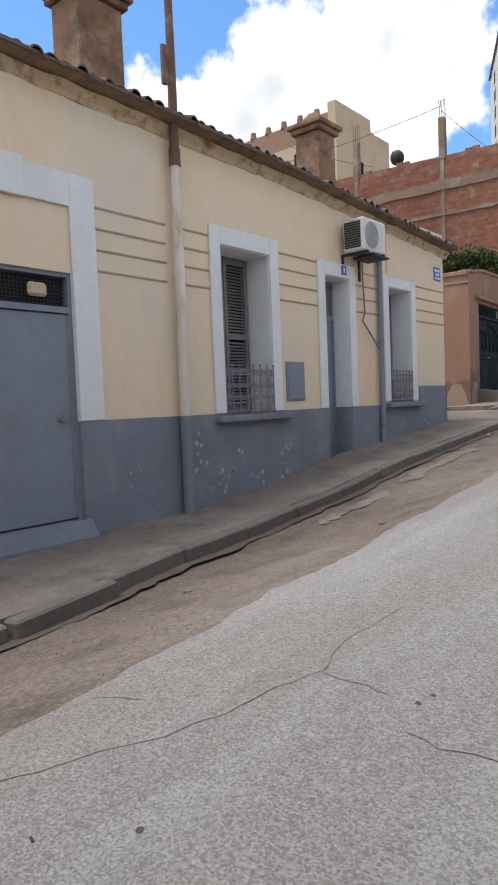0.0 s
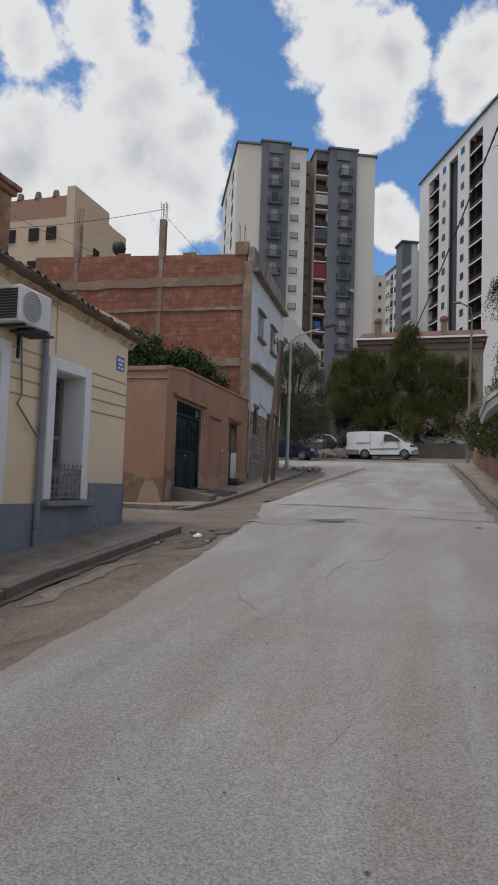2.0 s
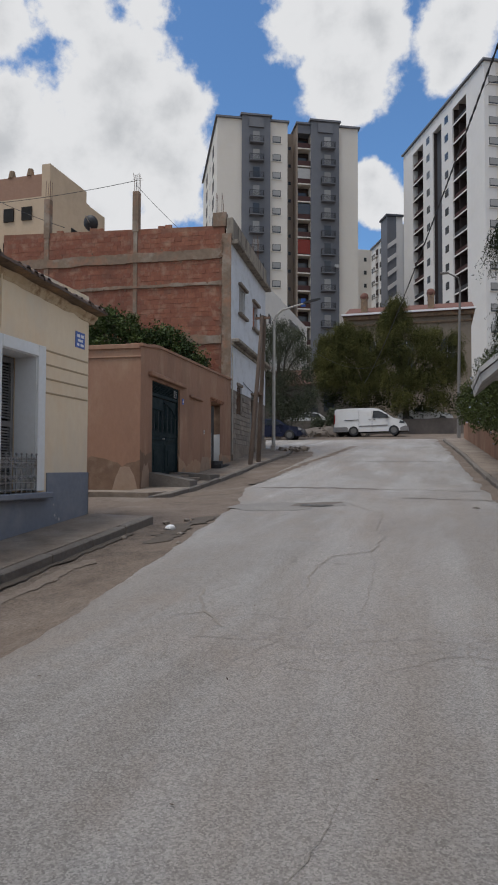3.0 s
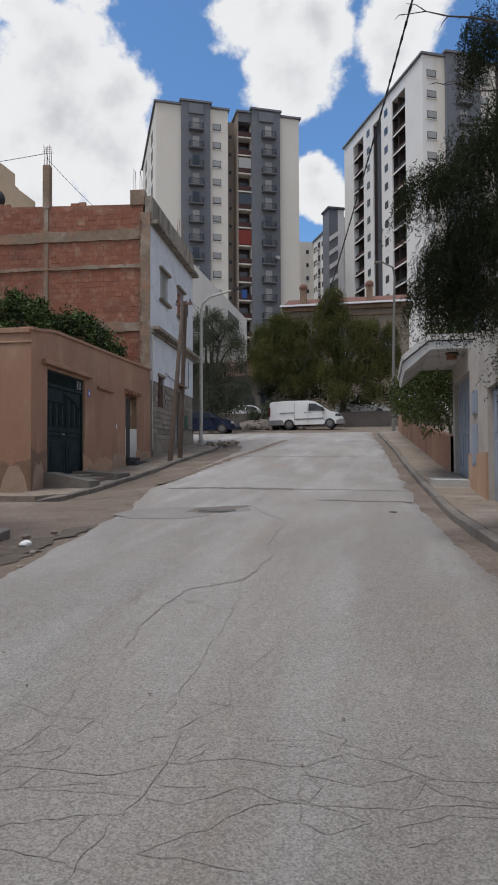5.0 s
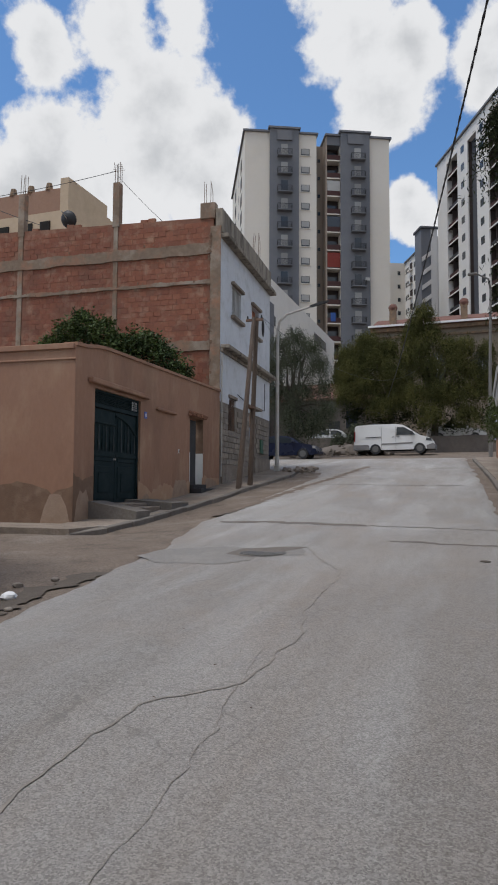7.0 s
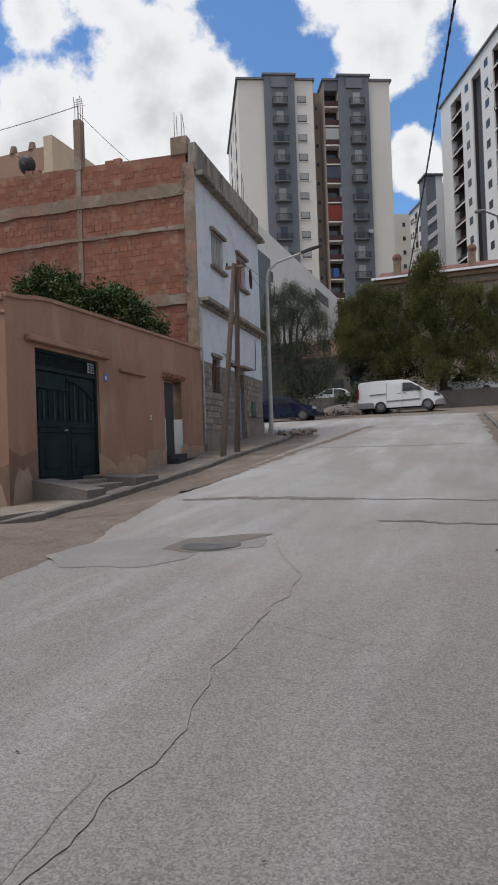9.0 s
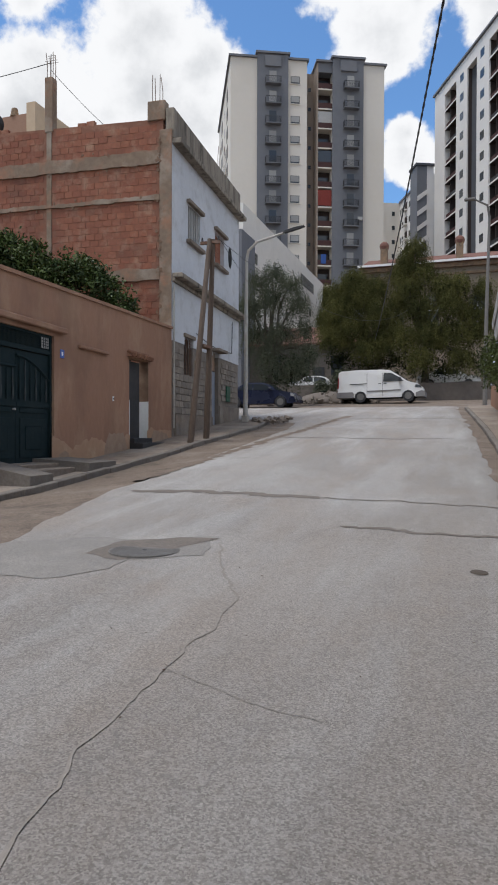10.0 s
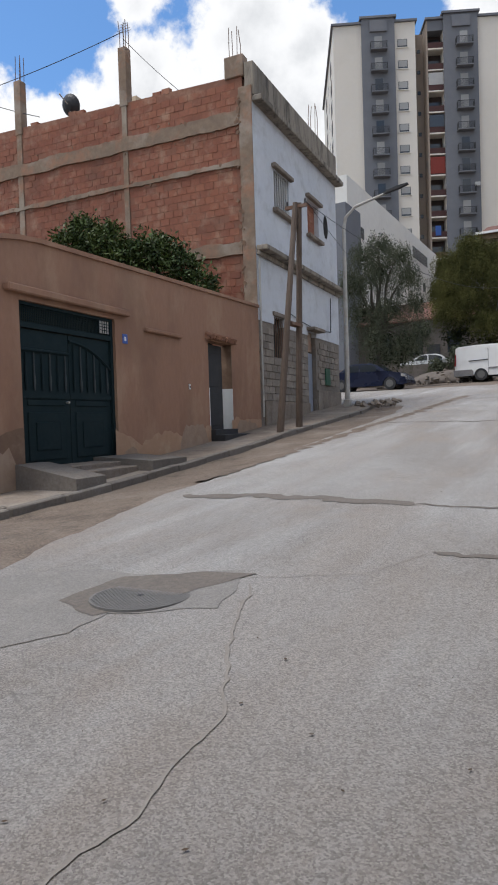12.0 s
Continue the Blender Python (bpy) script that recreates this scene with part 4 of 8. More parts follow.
for a, b, s in ((g0 + 0.08, gm - 0.01, 1), (gm + 0.01, g1 - 0.08, -1)):
    leaf = part("gate_leaf", boxes((-0.14, -0.105, a, b, gz0 - 0.08, 3.72)), M_GREEN_METAL, gate)
    for za, zb in ((gz0 + 0.14, 2.42), (2.52, 2.62)):
        part("panel", boxes((-0.105, -0.085, a + 0.12, b - 0.12, za, zb), bevel=0.012), M_GREEN_METAL, leaf)
    part("panel_inner", boxes((-0.085, -0.07, a + 0.28, b - 0.28, gz0 + 0.3, 2.26), bevel=0.012), M_GREEN_METAL, leaf)
    part("mid_rail", boxes((-0.105, -0.08, a, b, 2.64, 2.72)), M_GREEN_METAL, leaf)
    # arched bar field
    bm = bmesh.new()
    arc = [(-0.09, a + (b - a) * k / 12, (3.62 - 0.42 * (k / 12) ** 2) if s < 0 else (3.62 - 0.42 * (1 - k / 12) ** 2) if s > 0 else 3.6) for k in range(13)]
    if s > 0:
        arc = [(-0.09, a + (b - a) * k / 12, 3.40) for k in range(13)]
    add_tube(bm, arc, 0.028, 6)
    part("arch_rail", bm, M_GREEN_METAL, leaf)
    for k in range(6):
        v = a + 0.10 + (b - a - 0.2) * k / 5
        top = 3.38 if s > 0 else 3.60 - 0.42 * ((v - a) / (b - a)) ** 2
        bm = bmesh.new()
        add_tube(bm, [(-0.085, v, 2.76), (-0.085, v, 2.9), (-0.085, v, 3.05), (-0.085, v, top - 0.02)], [0.012, 0.024, 0.014, 0.012], 6)
        part("bar", bm, M_BARDULL if k % 2 else M_GREEN_METAL, leaf)
bm = bmesh.new()
add_cyl(bm, (-0.09, gm - 0.1, 2.58), (-0.03, gm - 0.1, 2.58), 0.02, seg=8)
part("gate_knob", bm, M_STEEL, gate)

# door with tile hood
od = thing("door_2", "narrow dark door standing ajar in a tiled recess", "door", OM, kind="structure")
d0, d1, dz0, dz1 = ODOOR
part("door_leaf", boxes((-0.22, -0.17, d0 + 0.06, d0 + 1.02, 2.01, dz1 - 0.05), bevel=0.006), M_RAIL, od, "near-black metal leaf")
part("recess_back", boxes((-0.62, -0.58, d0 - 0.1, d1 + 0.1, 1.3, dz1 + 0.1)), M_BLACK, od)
part("reveal_left", boxes((-0.58, 0.004, d0 - 0.006, d0 + 0.02, dz0, 3.0)), M_WHITE, od)
part("reveal_right", boxes((-0.58, 0.004, d1 - 0.02, d1 + 0.006, dz0, 3.02)), M_WHITE, od, "white tiled lower reveal")
# dark brown here paints the shade of the recess, not damp
part("reveal_upper", boxes((-0.58, 0.003, d1 - 0.018, d1 + 0.005, 3.02, dz1)), M_SOAKED_SHADE, od)
part("door_step", boxes((-0.3, 0.14, d0 + 0.02, d1 - 0.02, 1.45, 2.01), (-0.1, 0.38, d0 + 0.02, d1 + 0.26, 1.45, 1.885), bevel=0.012), M_RAIL, od)
part("door_panel", boxes((-0.17, -0.155, d0 + 0.16, d0 + 0.76, 2.1, 2.9), (-0.17, -0.155, d0 + 0.16, d0 + 0.76, 3.05, 3.85), bevel=0.01), M_RAIL, od)
bm = bmesh.new()
add_prism(bm, [(-0.0, dz1 + 0.02), (0.13, dz1 + 0.02), (0.13, dz1 + 0.05), (0.0, dz1 + 0.15)], "y", d0 - 0.12, d1 + 0.12)
hood = part("door_hood", bm, M_ORANGE, od)
M_TERRA = material("terracotta_tile", (0.30, 0.15, 0.09), 0.9, (0.22, 0.11, 0.07), grain=14, stain=(0.14, 0.08, 0.06), stain_scale=5, bump=0.2, per_object=0.15)
bm = bmesh.new()
add_cyl(bm, (0.0, 0, 0.09), (0.17, 0, 0.0), 0.055, 0.065, seg=10)
t0 = part("hood_tile", bm, M_TERRA, hood)
t0.matrix_basis = pose(0, d0 - 0.07, dz1 + 0.06)
for k in range(1, 11):
    share("hood_tile", t0, hood, pose(random.uniform(-0.01, 0.012), d0 - 0.07 + k * 0.125, dz1 + 0.06, 0, random.uniform(-4, 4), random.uniform(-4, 4)))
sp = thing("house_number", "small blue enamel number plate beside the gate", "sign", OM, group="blue plates")
part("plate", boxes((0.001, 0.012, 4.42, 4.58, 3.72, 3.90), bevel=0.003), M_BLUE, sp)
part("lettering", boxes((0.012, 0.014, 4.47, 4.53, 3.77, 3.85)), M_WHITE, sp)
bell = thing("door_bell", "small white bell push on the terracotta wall", "door bell", OM)
part("plate", boxes((0.001, 0.02, 6.86, 6.93, 2.93, 3.05), bevel=0.006), M_WHITE, bell)
part("button", boxes((0.02, 0.03, 6.88, 6.91, 2.97, 3.01), bevel=0.003), M_RAIL, bell)

# ---- far-left pavement with ramps ----
def opave_z(y):
    return road_z(y) + 0.0


def okerb_x(y):
    return lerp_table(y, (18.2, 19, 20.4, 25, 28.3, 33.9, 36.5), (-5.75, -5.5, -5.5, -5.72, -5.93, -5.9, -6.3))


def pave_strip(name, label, y0, y1, inner, outer, top, mat, step=0.5):
    bm = bmesh.new()
    prev = None
    for y in np.arange(y0, y1 + 0.001, step):
        a, b, z = inner(y), outer(y), top(y)
        row = [bm.verts.new(p) for p in ((a, y, z - 0.35), (a, y, z), ((a + b) / 2, y, z + 0.012 * noise.noise((3, y, 0))), (b, y, z - 0.01), (b, y, z - 0.35))]
        if prev:
            for i in range(4):
                bm.faces.new((prev[i + 1], prev[i], row[i], row[i + 1]))
        else:
            bm.faces.new(row)
        prev = row
    bm.faces.new(prev[::-1])
    bmesh.ops.recalc_face_normals(bm, faces=bm.faces[:])
    return tagged(part(name, bm, mat), label, "pavement", kind="structure")


pave_strip("pavement", "cracked concrete pavement along the terracotta wall", 18.3, 37.2, lambda y: -6.5 - 0.068 * (y - 18.7) - 0.2, lambda y: okerb_x(y) - 0.13, opave_z, M_CONCRETE)
bm = bmesh.new()
add_prism(bm, [(-17, 18.0), (-5.75, 18.15), (-5.7, 19.3), (-6.6, 19.7), (-17, 19.0)], "z", 0.6, road_z(18.4) + 0.05)
tagged(part("pavement", bm, M_CONCRETE), "low concrete footing strip along the side street wall", "pavement", kind="structure")
for a, b in ((1.55, 2.25), (3.55, 4.7)):
    bm = bmesh.new()
    add_prism(bm, [(-0.1, 1.0), (1.15, 1.0), (1.15, road_z(18.7 + a) + 0.17), (0.05, 1.62), (-0.1, 1.62)], "y", a, b)
    rp = part("gate_ramp", bm, M_KERB)
    rp.matrix_basis = OM
    tagged(rp, "sloped concrete ramp strip in front of the green gate", "ramp", group="gate ramps", kind="structure")
bm = boxes((-0.1, 0.5, 2.25, 3.55, 1.0, 1.55), (0.5, 0.85, 2.25, 3.55, 1.0, 1.47), bevel=0.015)
st = part("gate_step", bm, M_CONCRETE)
st.matrix_basis = OM
tagged(st, "worn shallow concrete steps at the green gate", "steps", kind="structure")

# ---- brick house with white front ----
brick_house = thing("brick_house", "two-storey bare brick house with bluish white street front", "house", OM)
BY0, BY1 = 10.85, 18.45
UW1, UW2, GW, GD = (12.28, 13.50, 8.45, 9.60), (15.2, 16.35, 8.42, 9.60), (12.0, 12.85, 4.05, 5.25), (14.95, 15.75, 2.35, 5.15)
bm = bmesh.new()
wall_with_holes(bm, BY0, BY1, 5.0, 11.0, [UW1, UW2, (GW[0], GW[1], 5.0, GW[3]), (GD[0], GD[1], 5.0, GD[3])], -0.3, 0)
part("front_wall", bm, M_BWHITE, brick_house)
bm = bmesh.new()
wall_with_holes(bm, BY0, BY1, 1.2, 5.0, [(GW[0], GW[1], GW[2], 5.0), (GD[0], GD[1], GD[2], 5.0)], -0.3, -0.03)
base_wall = part("base_wall", bm, M_STONE, brick_house, "grey stone block ground floor")
part("plinth", boxes((-0.03, 0.03, BY0 + 0.3, GD[0] - 0.05, 1.2, 2.75), (-0.03, 0.03, GD[1] + 0.05, BY1, 1.2, 3.2), bevel=0.01), M_CONCRETE, brick_house)
bm = bmesh.new()
add_prism(bm, [(-10.4, 1.2), (-0.3, 1.2), (-0.3, 11.74), (-10.4, 12.04)], "y", BY0 + 0.03, BY0 + 0.3)
part("side_wall", bm, M_MORTAR, brick_house)
part("rear_wall", boxes((-9.6, -0.3, BY1 - 0.3, BY1, 1.2, 11.0), (-9.6, -9.3, BY0 + 0.3, BY1 - 0.3, 1.2, 11.0)), M_RAWCONC, brick_house)
part("roof_slab", boxes((-9.6, -0.3, BY0 + 0.3, BY1 - 0.3, 10.7, 10.95)), M_RAWCONC, brick_house)
part("cornice_slab", boxes((-0.02, 0.30, BY0 + 0.02, BY1 + 0.12, 10.96, 11.12), bevel=0.02), M_DARKCONC, brick_house)
part("parapet", boxes((-0.22, 0.06, BY0 + 0.02, BY1, 11.14, 12.06), bevel=0.02), M_DARKCONC, brick_house, "black-streaked concrete parapet")
bm = boxes((0.0, 0.34, BY0 + 0.02, BY1 + 0.15, 6.90, 7.04), (0.0, 0.10, BY0 + 0.02, BY1, 6.78, 6.90), bevel=0.02)
part("string_course", bm, M_DARKCONC, brick_house)
part("corner_column", boxes((-0.40, -0.001, BY0 - 0.02, BY0 + 0.03, 1.2, 11.4), bevel=0.01), M_RAWCONC, brick_house, "raw concrete column")
part("corner_post", boxes((-0.8, -0.22, BY0 - 0.02, BY0 + 0.3, 11.7, 12.3), bevel=0.02), M_RAWCONC, brick_house)
part("column", boxes((-4.28, -4.10, BY0 - 0.005, BY0 + 0.03, 1.2, 11.95), bevel=0.01), M_RAWCONC, brick_house)
part("column", boxes((-8.42, -8.20, BY0 - 0.005, BY0 + 0.03, 1.2, 12.2), bevel=0.01), M_RAWCONC, brick_house)
for z0, z1 in ((10.40, 10.80), (9.30, 9.42), (6.85, 7.2)):
    bm = bmesh.new()
    xs = np.linspace(-10.38, -0.40, 90)
    lo = [bm.verts.new((x, BY0 - 0.03, z0 + 0.06 * noise.noise((x * 1.3, z0, 0)) + 0.03 * noise.noise((x * 7, z0, 2)))) for x in xs]
    hi = [bm.verts.new((x, BY0 - 0.03, z1 + 0.07 * noise.noise((x * 1.1, z1, 4)) + 0.04 * noise.noise((x * 6, z1, 9)))) for x in xs]
    for i in range(89):
        bm.faces.new((lo[i], lo[i + 1], hi[i + 1], hi[i]))
    r = bmesh.ops.extrude_face_region(bm, geom=bm.faces[:])
    bmesh.ops.translate(bm, verts=[g for g in r["geom"] if isinstance(g, bmesh.types.BMVert)], vec=(0, 0.06, 0))
    bmesh.ops.recalc_face_normals(bm, faces=bm.faces[:])
    part("ring_beam", bm, M_RAWCONC, brick_house, "rough cast concrete beam")
for x0 in (-4.33, -8.45):
    p = part("roof_post", boxes((x0, x0 + 0.28, BY0 - 0.02, BY0 + 0.26, 11.75, 13.5), bevel=0.015), M_RAWCONC, brick_house, "unfinished concrete post")
    for dx, dy in ((0.06, 0.03), (0.26, 0.04), (0.07, 0.2), (0.25, 0.21)):
        bm = bmesh.new()
        add_tube(bm, [(x0 + dx, BY0 + dy, 13.45), (x0 + dx + 0.01, BY0 + dy, 13.9), (x0 + dx + random.uniform(-0.05, 0.05), BY0 + dy, 14.3)], 0.012, 5)
        part("rebar", bm, M_RUST, p)
for cx, cy in ((-0.55, BY0 + 0.1), (-0.1, BY1 - 2.2)):
    for dx, dy in ((-0.12, 0), (0.1, 0.02), (-0.1, 0.18), (0.12, 0.2)):
        bm = bmesh.new()
        add_tube(bm, [(cx + dx, cy + dy, 12.0), (cx + dx * 1.1, cy + dy, 12.7), (cx + dx + random.uniform(-0.06, 0.06), cy + dy, 13.15)], 0.011, 5)
        part("rebar", bm, M_RUST, brick_house)
# flecks stand proud; dark tone paints the shade of chipped pockets
bm = bmesh.new()
for _ in range(70):
    cx, cz = (random.gauss(-0.42, 0.05), random.uniform(5.6, 11.2)) if random.random() < 0.5 else (random.uniform(-9.8, -0.6), random.choice((10.36, 10.84, 9.28, 9.45)) + random.gauss(0, 0.05))
    r = random.uniform(0.02, 0.06)
    ring = [(cx + r * random.uniform(0.6, 1.3) * math.cos(a), cz + r * random.uniform(0.6, 1.5) * math.sin(a)) for a in (2 * math.pi * k / 7 for k in range(7))]
    add_prism(bm, ring, "y", BY0 - 0.036, BY0 - 0.02)
part("wall_chip", bm, M_SOAKED_SHADE, brick_house, "chipped pockets drawn as dark raised flecks", kind="stuff")
# windows of the white front
for o, bars in ((UW1, True), (UW2, False)):
    y0, y1, z0, z1 = o
    w = thing("window", "upper window with white slatted shutter and concrete sill" if bars else "upper window opening bricked up in orange brick", "window", OM, kind="structure")
    part("lintel", boxes((0, 0.14, y0 - 0.15, y1 + 0.15, z1, z1 + 0.12), bevel=0.015), M_CONCRETE, w)
    part("sill", boxes((0, 0.16, y0 - 0.15, y1 + 0.15, z0 - 0.14, z0 - 0.02), bevel=0.015), M_CONCRETE, w)
    part("backing", boxes((-0.28, -0.24, y0, y1, z0, z1)), M_BLACK if bars else M_MORTAR, w)
    if bars:
        for k in range(7):
            v = y0 + 0.04 + (y1 - y0 - 0.16) * k / 6
            part("slat", boxes((-0.08, -0.05, v, v + 0.10, z0, z1)), M_SHUTTER, w)
    else:
        for k in range(6):
            part("brick", boxes((-0.24, -0.16, y0 + 0.01, y0 + 0.55, z0 + k * 0.195, z0 + k * 0.195 + 0.18)), M_BRICK, w)
            part("brick", boxes((-0.24, -0.16, y0 + 0.57, y1 - 0.01, z0 + k * 0.195, z0 + k * 0.195 + 0.18)), M_BRICK, w)
# black lens on the plaster paints the shade inside the hole
bm = bmesh.new()
bmesh.ops.create_uvsphere(bm, u_segments=12, v_segments=8, radius=1, matrix=Matrix.Translation((-0.0, 17.15, 9.1)) @ Matrix.Diagonal((0.02, 0.26, 0.42, 1)))
part("wall_hole", bm, M_BLACK, brick_house, "ragged dark hole in the plaster")
w = thing("window", "small barred ground floor window in stone wall", "window", OM, kind="structure")
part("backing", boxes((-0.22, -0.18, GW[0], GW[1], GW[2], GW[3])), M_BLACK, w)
part("lintel", boxes((-0.03, 0.06, GW[0] - 0.1, GW[1] + 0.1, GW[3], GW[3] + 0.12), bevel=0.01), M_CONCRETE, w)
for k in range(6):
    v = GW[0] + 0.06 + k * 0.145
    part("bar", boxes((-0.08, -0.06, v, v + 0.02, GW[2], GW[3])), M_RUST, w)
d = thing("door_3", "closed blue-grey metal street door", "door", OM, kind="structure")
part("door_leaf", boxes((-0.2, -0.16, GD[0] + 0.03, GD[1] - 0.03, GD[2], 4.45)), M_METAL_GREY, d)
part("transom", boxes((-0.2, -0.17, GD[0] + 0.03, GD[1] - 0.03, 4.5, GD[3])), M_RAWCONC, d)
part("hood", boxes((-0.03, 0.3, GD[0] - 0.15, GD[1] + 0.15, GD[3], GD[3] + 0.1), bevel=0.01), M_CONCRETE, d)
part("step", boxes((-0.2, 0.3, GD[0] - 0.05, GD[1] + 0.05, 1.8, GD[2]), bevel=0.01), M_RAWCONC, d)
part("meter_cover", boxes((0.0, 0.05, 16.6, 17.1, 3.4, 4.0), bevel=0.01), material("green_paint", (0.03, 0.10, 0.06), 0.6, grain=8, bump=0), brick_house)
pipe = thing("rain_pipe", "thin white rain pipe on the corner of the white front", "pipe", OM)
bm = bmesh.new()
add_tube(bm, [(0.05, BY0 + 0.08, 2.3), (0.05, BY0 + 0.08, 6.7)], 0.03, 8)
part("tube", bm, M_STEEL, pipe)
wire = thing("wall_cable", "slack black service cable on the white front", "cable", OM)
bm = bmesh.new()
add_tube(bm, [(0.04, 13.0, 5.5), (0.05, 14.2, 5.35), (0.05, 15.6, 5.25), (0.04, 17.3, 5.35), (0.03, 17.4, 6.2), (0.03, 17.4, 6.6)], 0.015, 5)
part("strand", bm, M_RAIL, wire)

# ---- poles, lamp, cables ----
pp = thing("utility_pole", "pair of weathered leaning wooden utility poles", "utility pole")
zb = opave_z(28.3)
bm = bmesh.new()
add_tube(bm, [(-6.13, 28.2, zb - 0.1), (-5.98, 28.5, 4.6), (-5.86, 28.95, 7.75)], [0.095, 0.082, 0.07], 10)
part("leg", bm, M_WOOD_POLE, pp)
bm = bmesh.new()
add_tube(bm, [(-6.12, 29.35, zb - 0.05), (-5.95, 29.2, 5), (-5.78, 29.0, 7.75)], [0.095, 0.082, 0.07], 10)
part("leg", bm, M_WOOD_POLE, pp)
part("cross_arm", boxes((-6.15, -5.55, 28.93, 29.01, 7.62, 7.70)), M_RUST, pp)
part("brace", boxes((-6.1, -5.9, 28.6, 29.3, 4.62, 4.70)), M_RUST, pp)
for x in (-6.1, -5.6):
    bm = bmesh.new()
    add_cyl(bm, (x, 28.97, 7.7), (x, 28.97, 7.82), 0.035, 0.025, seg=8)
    part("insulator", bm, M_RAIL, pp)

lamp = thing("street_lamp", "slim pale grey street lamp with a long raked arm", "street lamp")
zl = opave_z(35.7)
bm = bmesh.new()
add_tube(bm, [(-7.06, 35.7, zl - 0.05), (-7.05, 35.7, zl + 1.2), (-7.03, 35.7, 8.9), (-6.95, 35.7, 9.3), (-6.6, 35.7, 9.6), (-5.5, 35.7, 9.86)], [0.10, 0.085, 0.062, 0.055, 0.05, 0.042], 12)
part("pole", bm, M_STEEL, lamp)
bm = bmesh.new()
add_prism(bm, [(-5.55, 9.83), (-5.0, 9.94), (-4.7, 10.02), (-4.72, 10.06), (-5.1, 10.02), (-5.55, 9.90)], "y", 35.62, 35.78)
part("lamp_head", bm, M_RAIL, lamp)
part("base_box", boxes((-7.18, -6.94, 35.58, 35.82, zl - 0.05, zl + 0.25), bevel=0.02), M_STEEL, lamp)

far_pole = thing("street_lamp", "tall grey concrete street lamp pole beyond the hedge", "street lamp")
bm = bmesh.new()
add_tube(bm, [(1.95, 45, 3.2), (2.0, 45, 8), (2.1, 45, 12.6), (2.0, 44.8, 13.1), (1.4, 44.5, 13.35)], [0.11, 0.085, 0.06, 0.05, 0.04], 10)
M_FARPOLE = material("grey_concrete_pole", (0.20, 0.19, 0.175), 0.9, (0.15, 0.14, 0.13), grain=8, bump=0.1)
part("pole", bm, M_FARPOLE, far_pole)
part("lamp_head", boxes((0.95, 1.45, 44.4, 44.6, 13.3, 13.42), bevel=0.03), M_FARPOLE, far_pole)


def wire_thing(label, pts, r):
    w = thing("overhead_cable", label, "cable", group="overhead cables")
    bm = bmesh.new()
    add_tube(bm, pts, r, 6)
    part("strand", bm, M_RAIL, w)
    return w


def sag(a, b, drop, n=16):
    a, b = Vector(a), Vector(b)
    return [a.lerp(b, k / n) - Vector((0, 0, drop * 4 * (k / n) * (1 - k / n))) for k in range(n + 1)]


wire_thing("thick twisted black overhead cable crossing the street", [(4.624 - 0.1708 * y, y, 11.44 - 0.1536 * y + 0.00167 * y * y) for y in np.arange(-6, 53, 1.5)], 0.016)
bm = bmesh.new()
for s in (0, math.pi):
    add_tube(bm, [(4.624 - 0.1708 * y + 0.013 * math.cos(y * 9 + s), y, 11.44 - 0.1536 * y + 0.00167 * y * y + 0.013 * math.sin(y * 9 + s)) for y in np.arange(6, 40, 0.12)], 0.011, 4)
tw = thing("overhead_cable", "twisted strands of the black overhead cable", "cable", group="overhead cables")
part("strand", bm, M_RAIL, tw)
wire_thing("thin wire from the wooden poles to the houses beyond", sag((-5.6, 28.97, 7.8), (-9, 60, 8.9), 1.2), 0.007)
wire_thing("thin wire from the lamp to the houses beyond", sag((-5.6, 28.97, 7.75), (-2.5, 56, 10.5), 1.5), 0.007)


def roof_pt(x, dy, z):
    return OM @ Vector((x, BY0 + dy, z))


wire_thing("thin wire strung between rooftop posts", sag(roof_pt(-4.2, 0.1, 14.0), roof_pt(-14, 0.1, 13.6), 0.2), 0.012)
wire_thing("thin wire from the rooftop post down to the parapet", sag(roof_pt(-4.2, 0.1, 13.8), roof_pt(-2.3, 0.3, 11.8), 0.05), 0.01)
wire_thing("thin wire from the far rooftop post", sag(roof_pt(-12, 0.1, 14.3), roof_pt(-7.5, 0.1, 12.2), 0.1), 0.012)

ant = thing("tv_antenna", "small rooftop television aerial on the brick house", "aerial", OM)
bm = bmesh.new()
add_tube(bm, [(-4.19, BY0 + 0.13, 13.45), (-4.19, BY0 + 0.13, 14.3)], 0.012, 5)
part("rod", bm, M_STEEL, ant)
for k in range(4):
    part("element", boxes((-4.46 + 0.05 * k, -3.91 - 0.05 * k, BY0 + 0.125, BY0 + 0.135, 14.0 + 0.08 * k, 14.01 + 0.08 * k)), M_STEEL, ant)
dish = thing("satellite_dish", "dark satellite dish on the brick parapet", "satellite dish", OM)
bm = bmesh.new()
bmesh.ops.create_uvsphere(bm, u_segments=20, v_segments=10, radius=0.42)
bmesh.ops.delete(bm, geom=[v for v in bm.verts if v.co.z > -0.22], context="VERTS")
bmesh.ops.transform(bm, verts=bm.verts[:], matrix=Matrix.Translation((-6.35, BY0 + 0.2, 12.35)) @ Matrix.Rotation(radians(-70), 4, "X") @ Matrix.Translation((0, 0, 0.3)))
r = bmesh.ops.solidify(bm, geom=bm.faces[:], thickness=0.015)
part("bowl", bm, M_RAIL, dish)
bm = bmesh.new()
add_tube(bm, [(-6.35, BY0 + 0.2, 11.7), (-6.35, BY0 + 0.2, 12.3), (-6.35, BY0 - 0.3, 12.5)], 0.02, 6)
part("mount", bm, M_STEEL, dish)

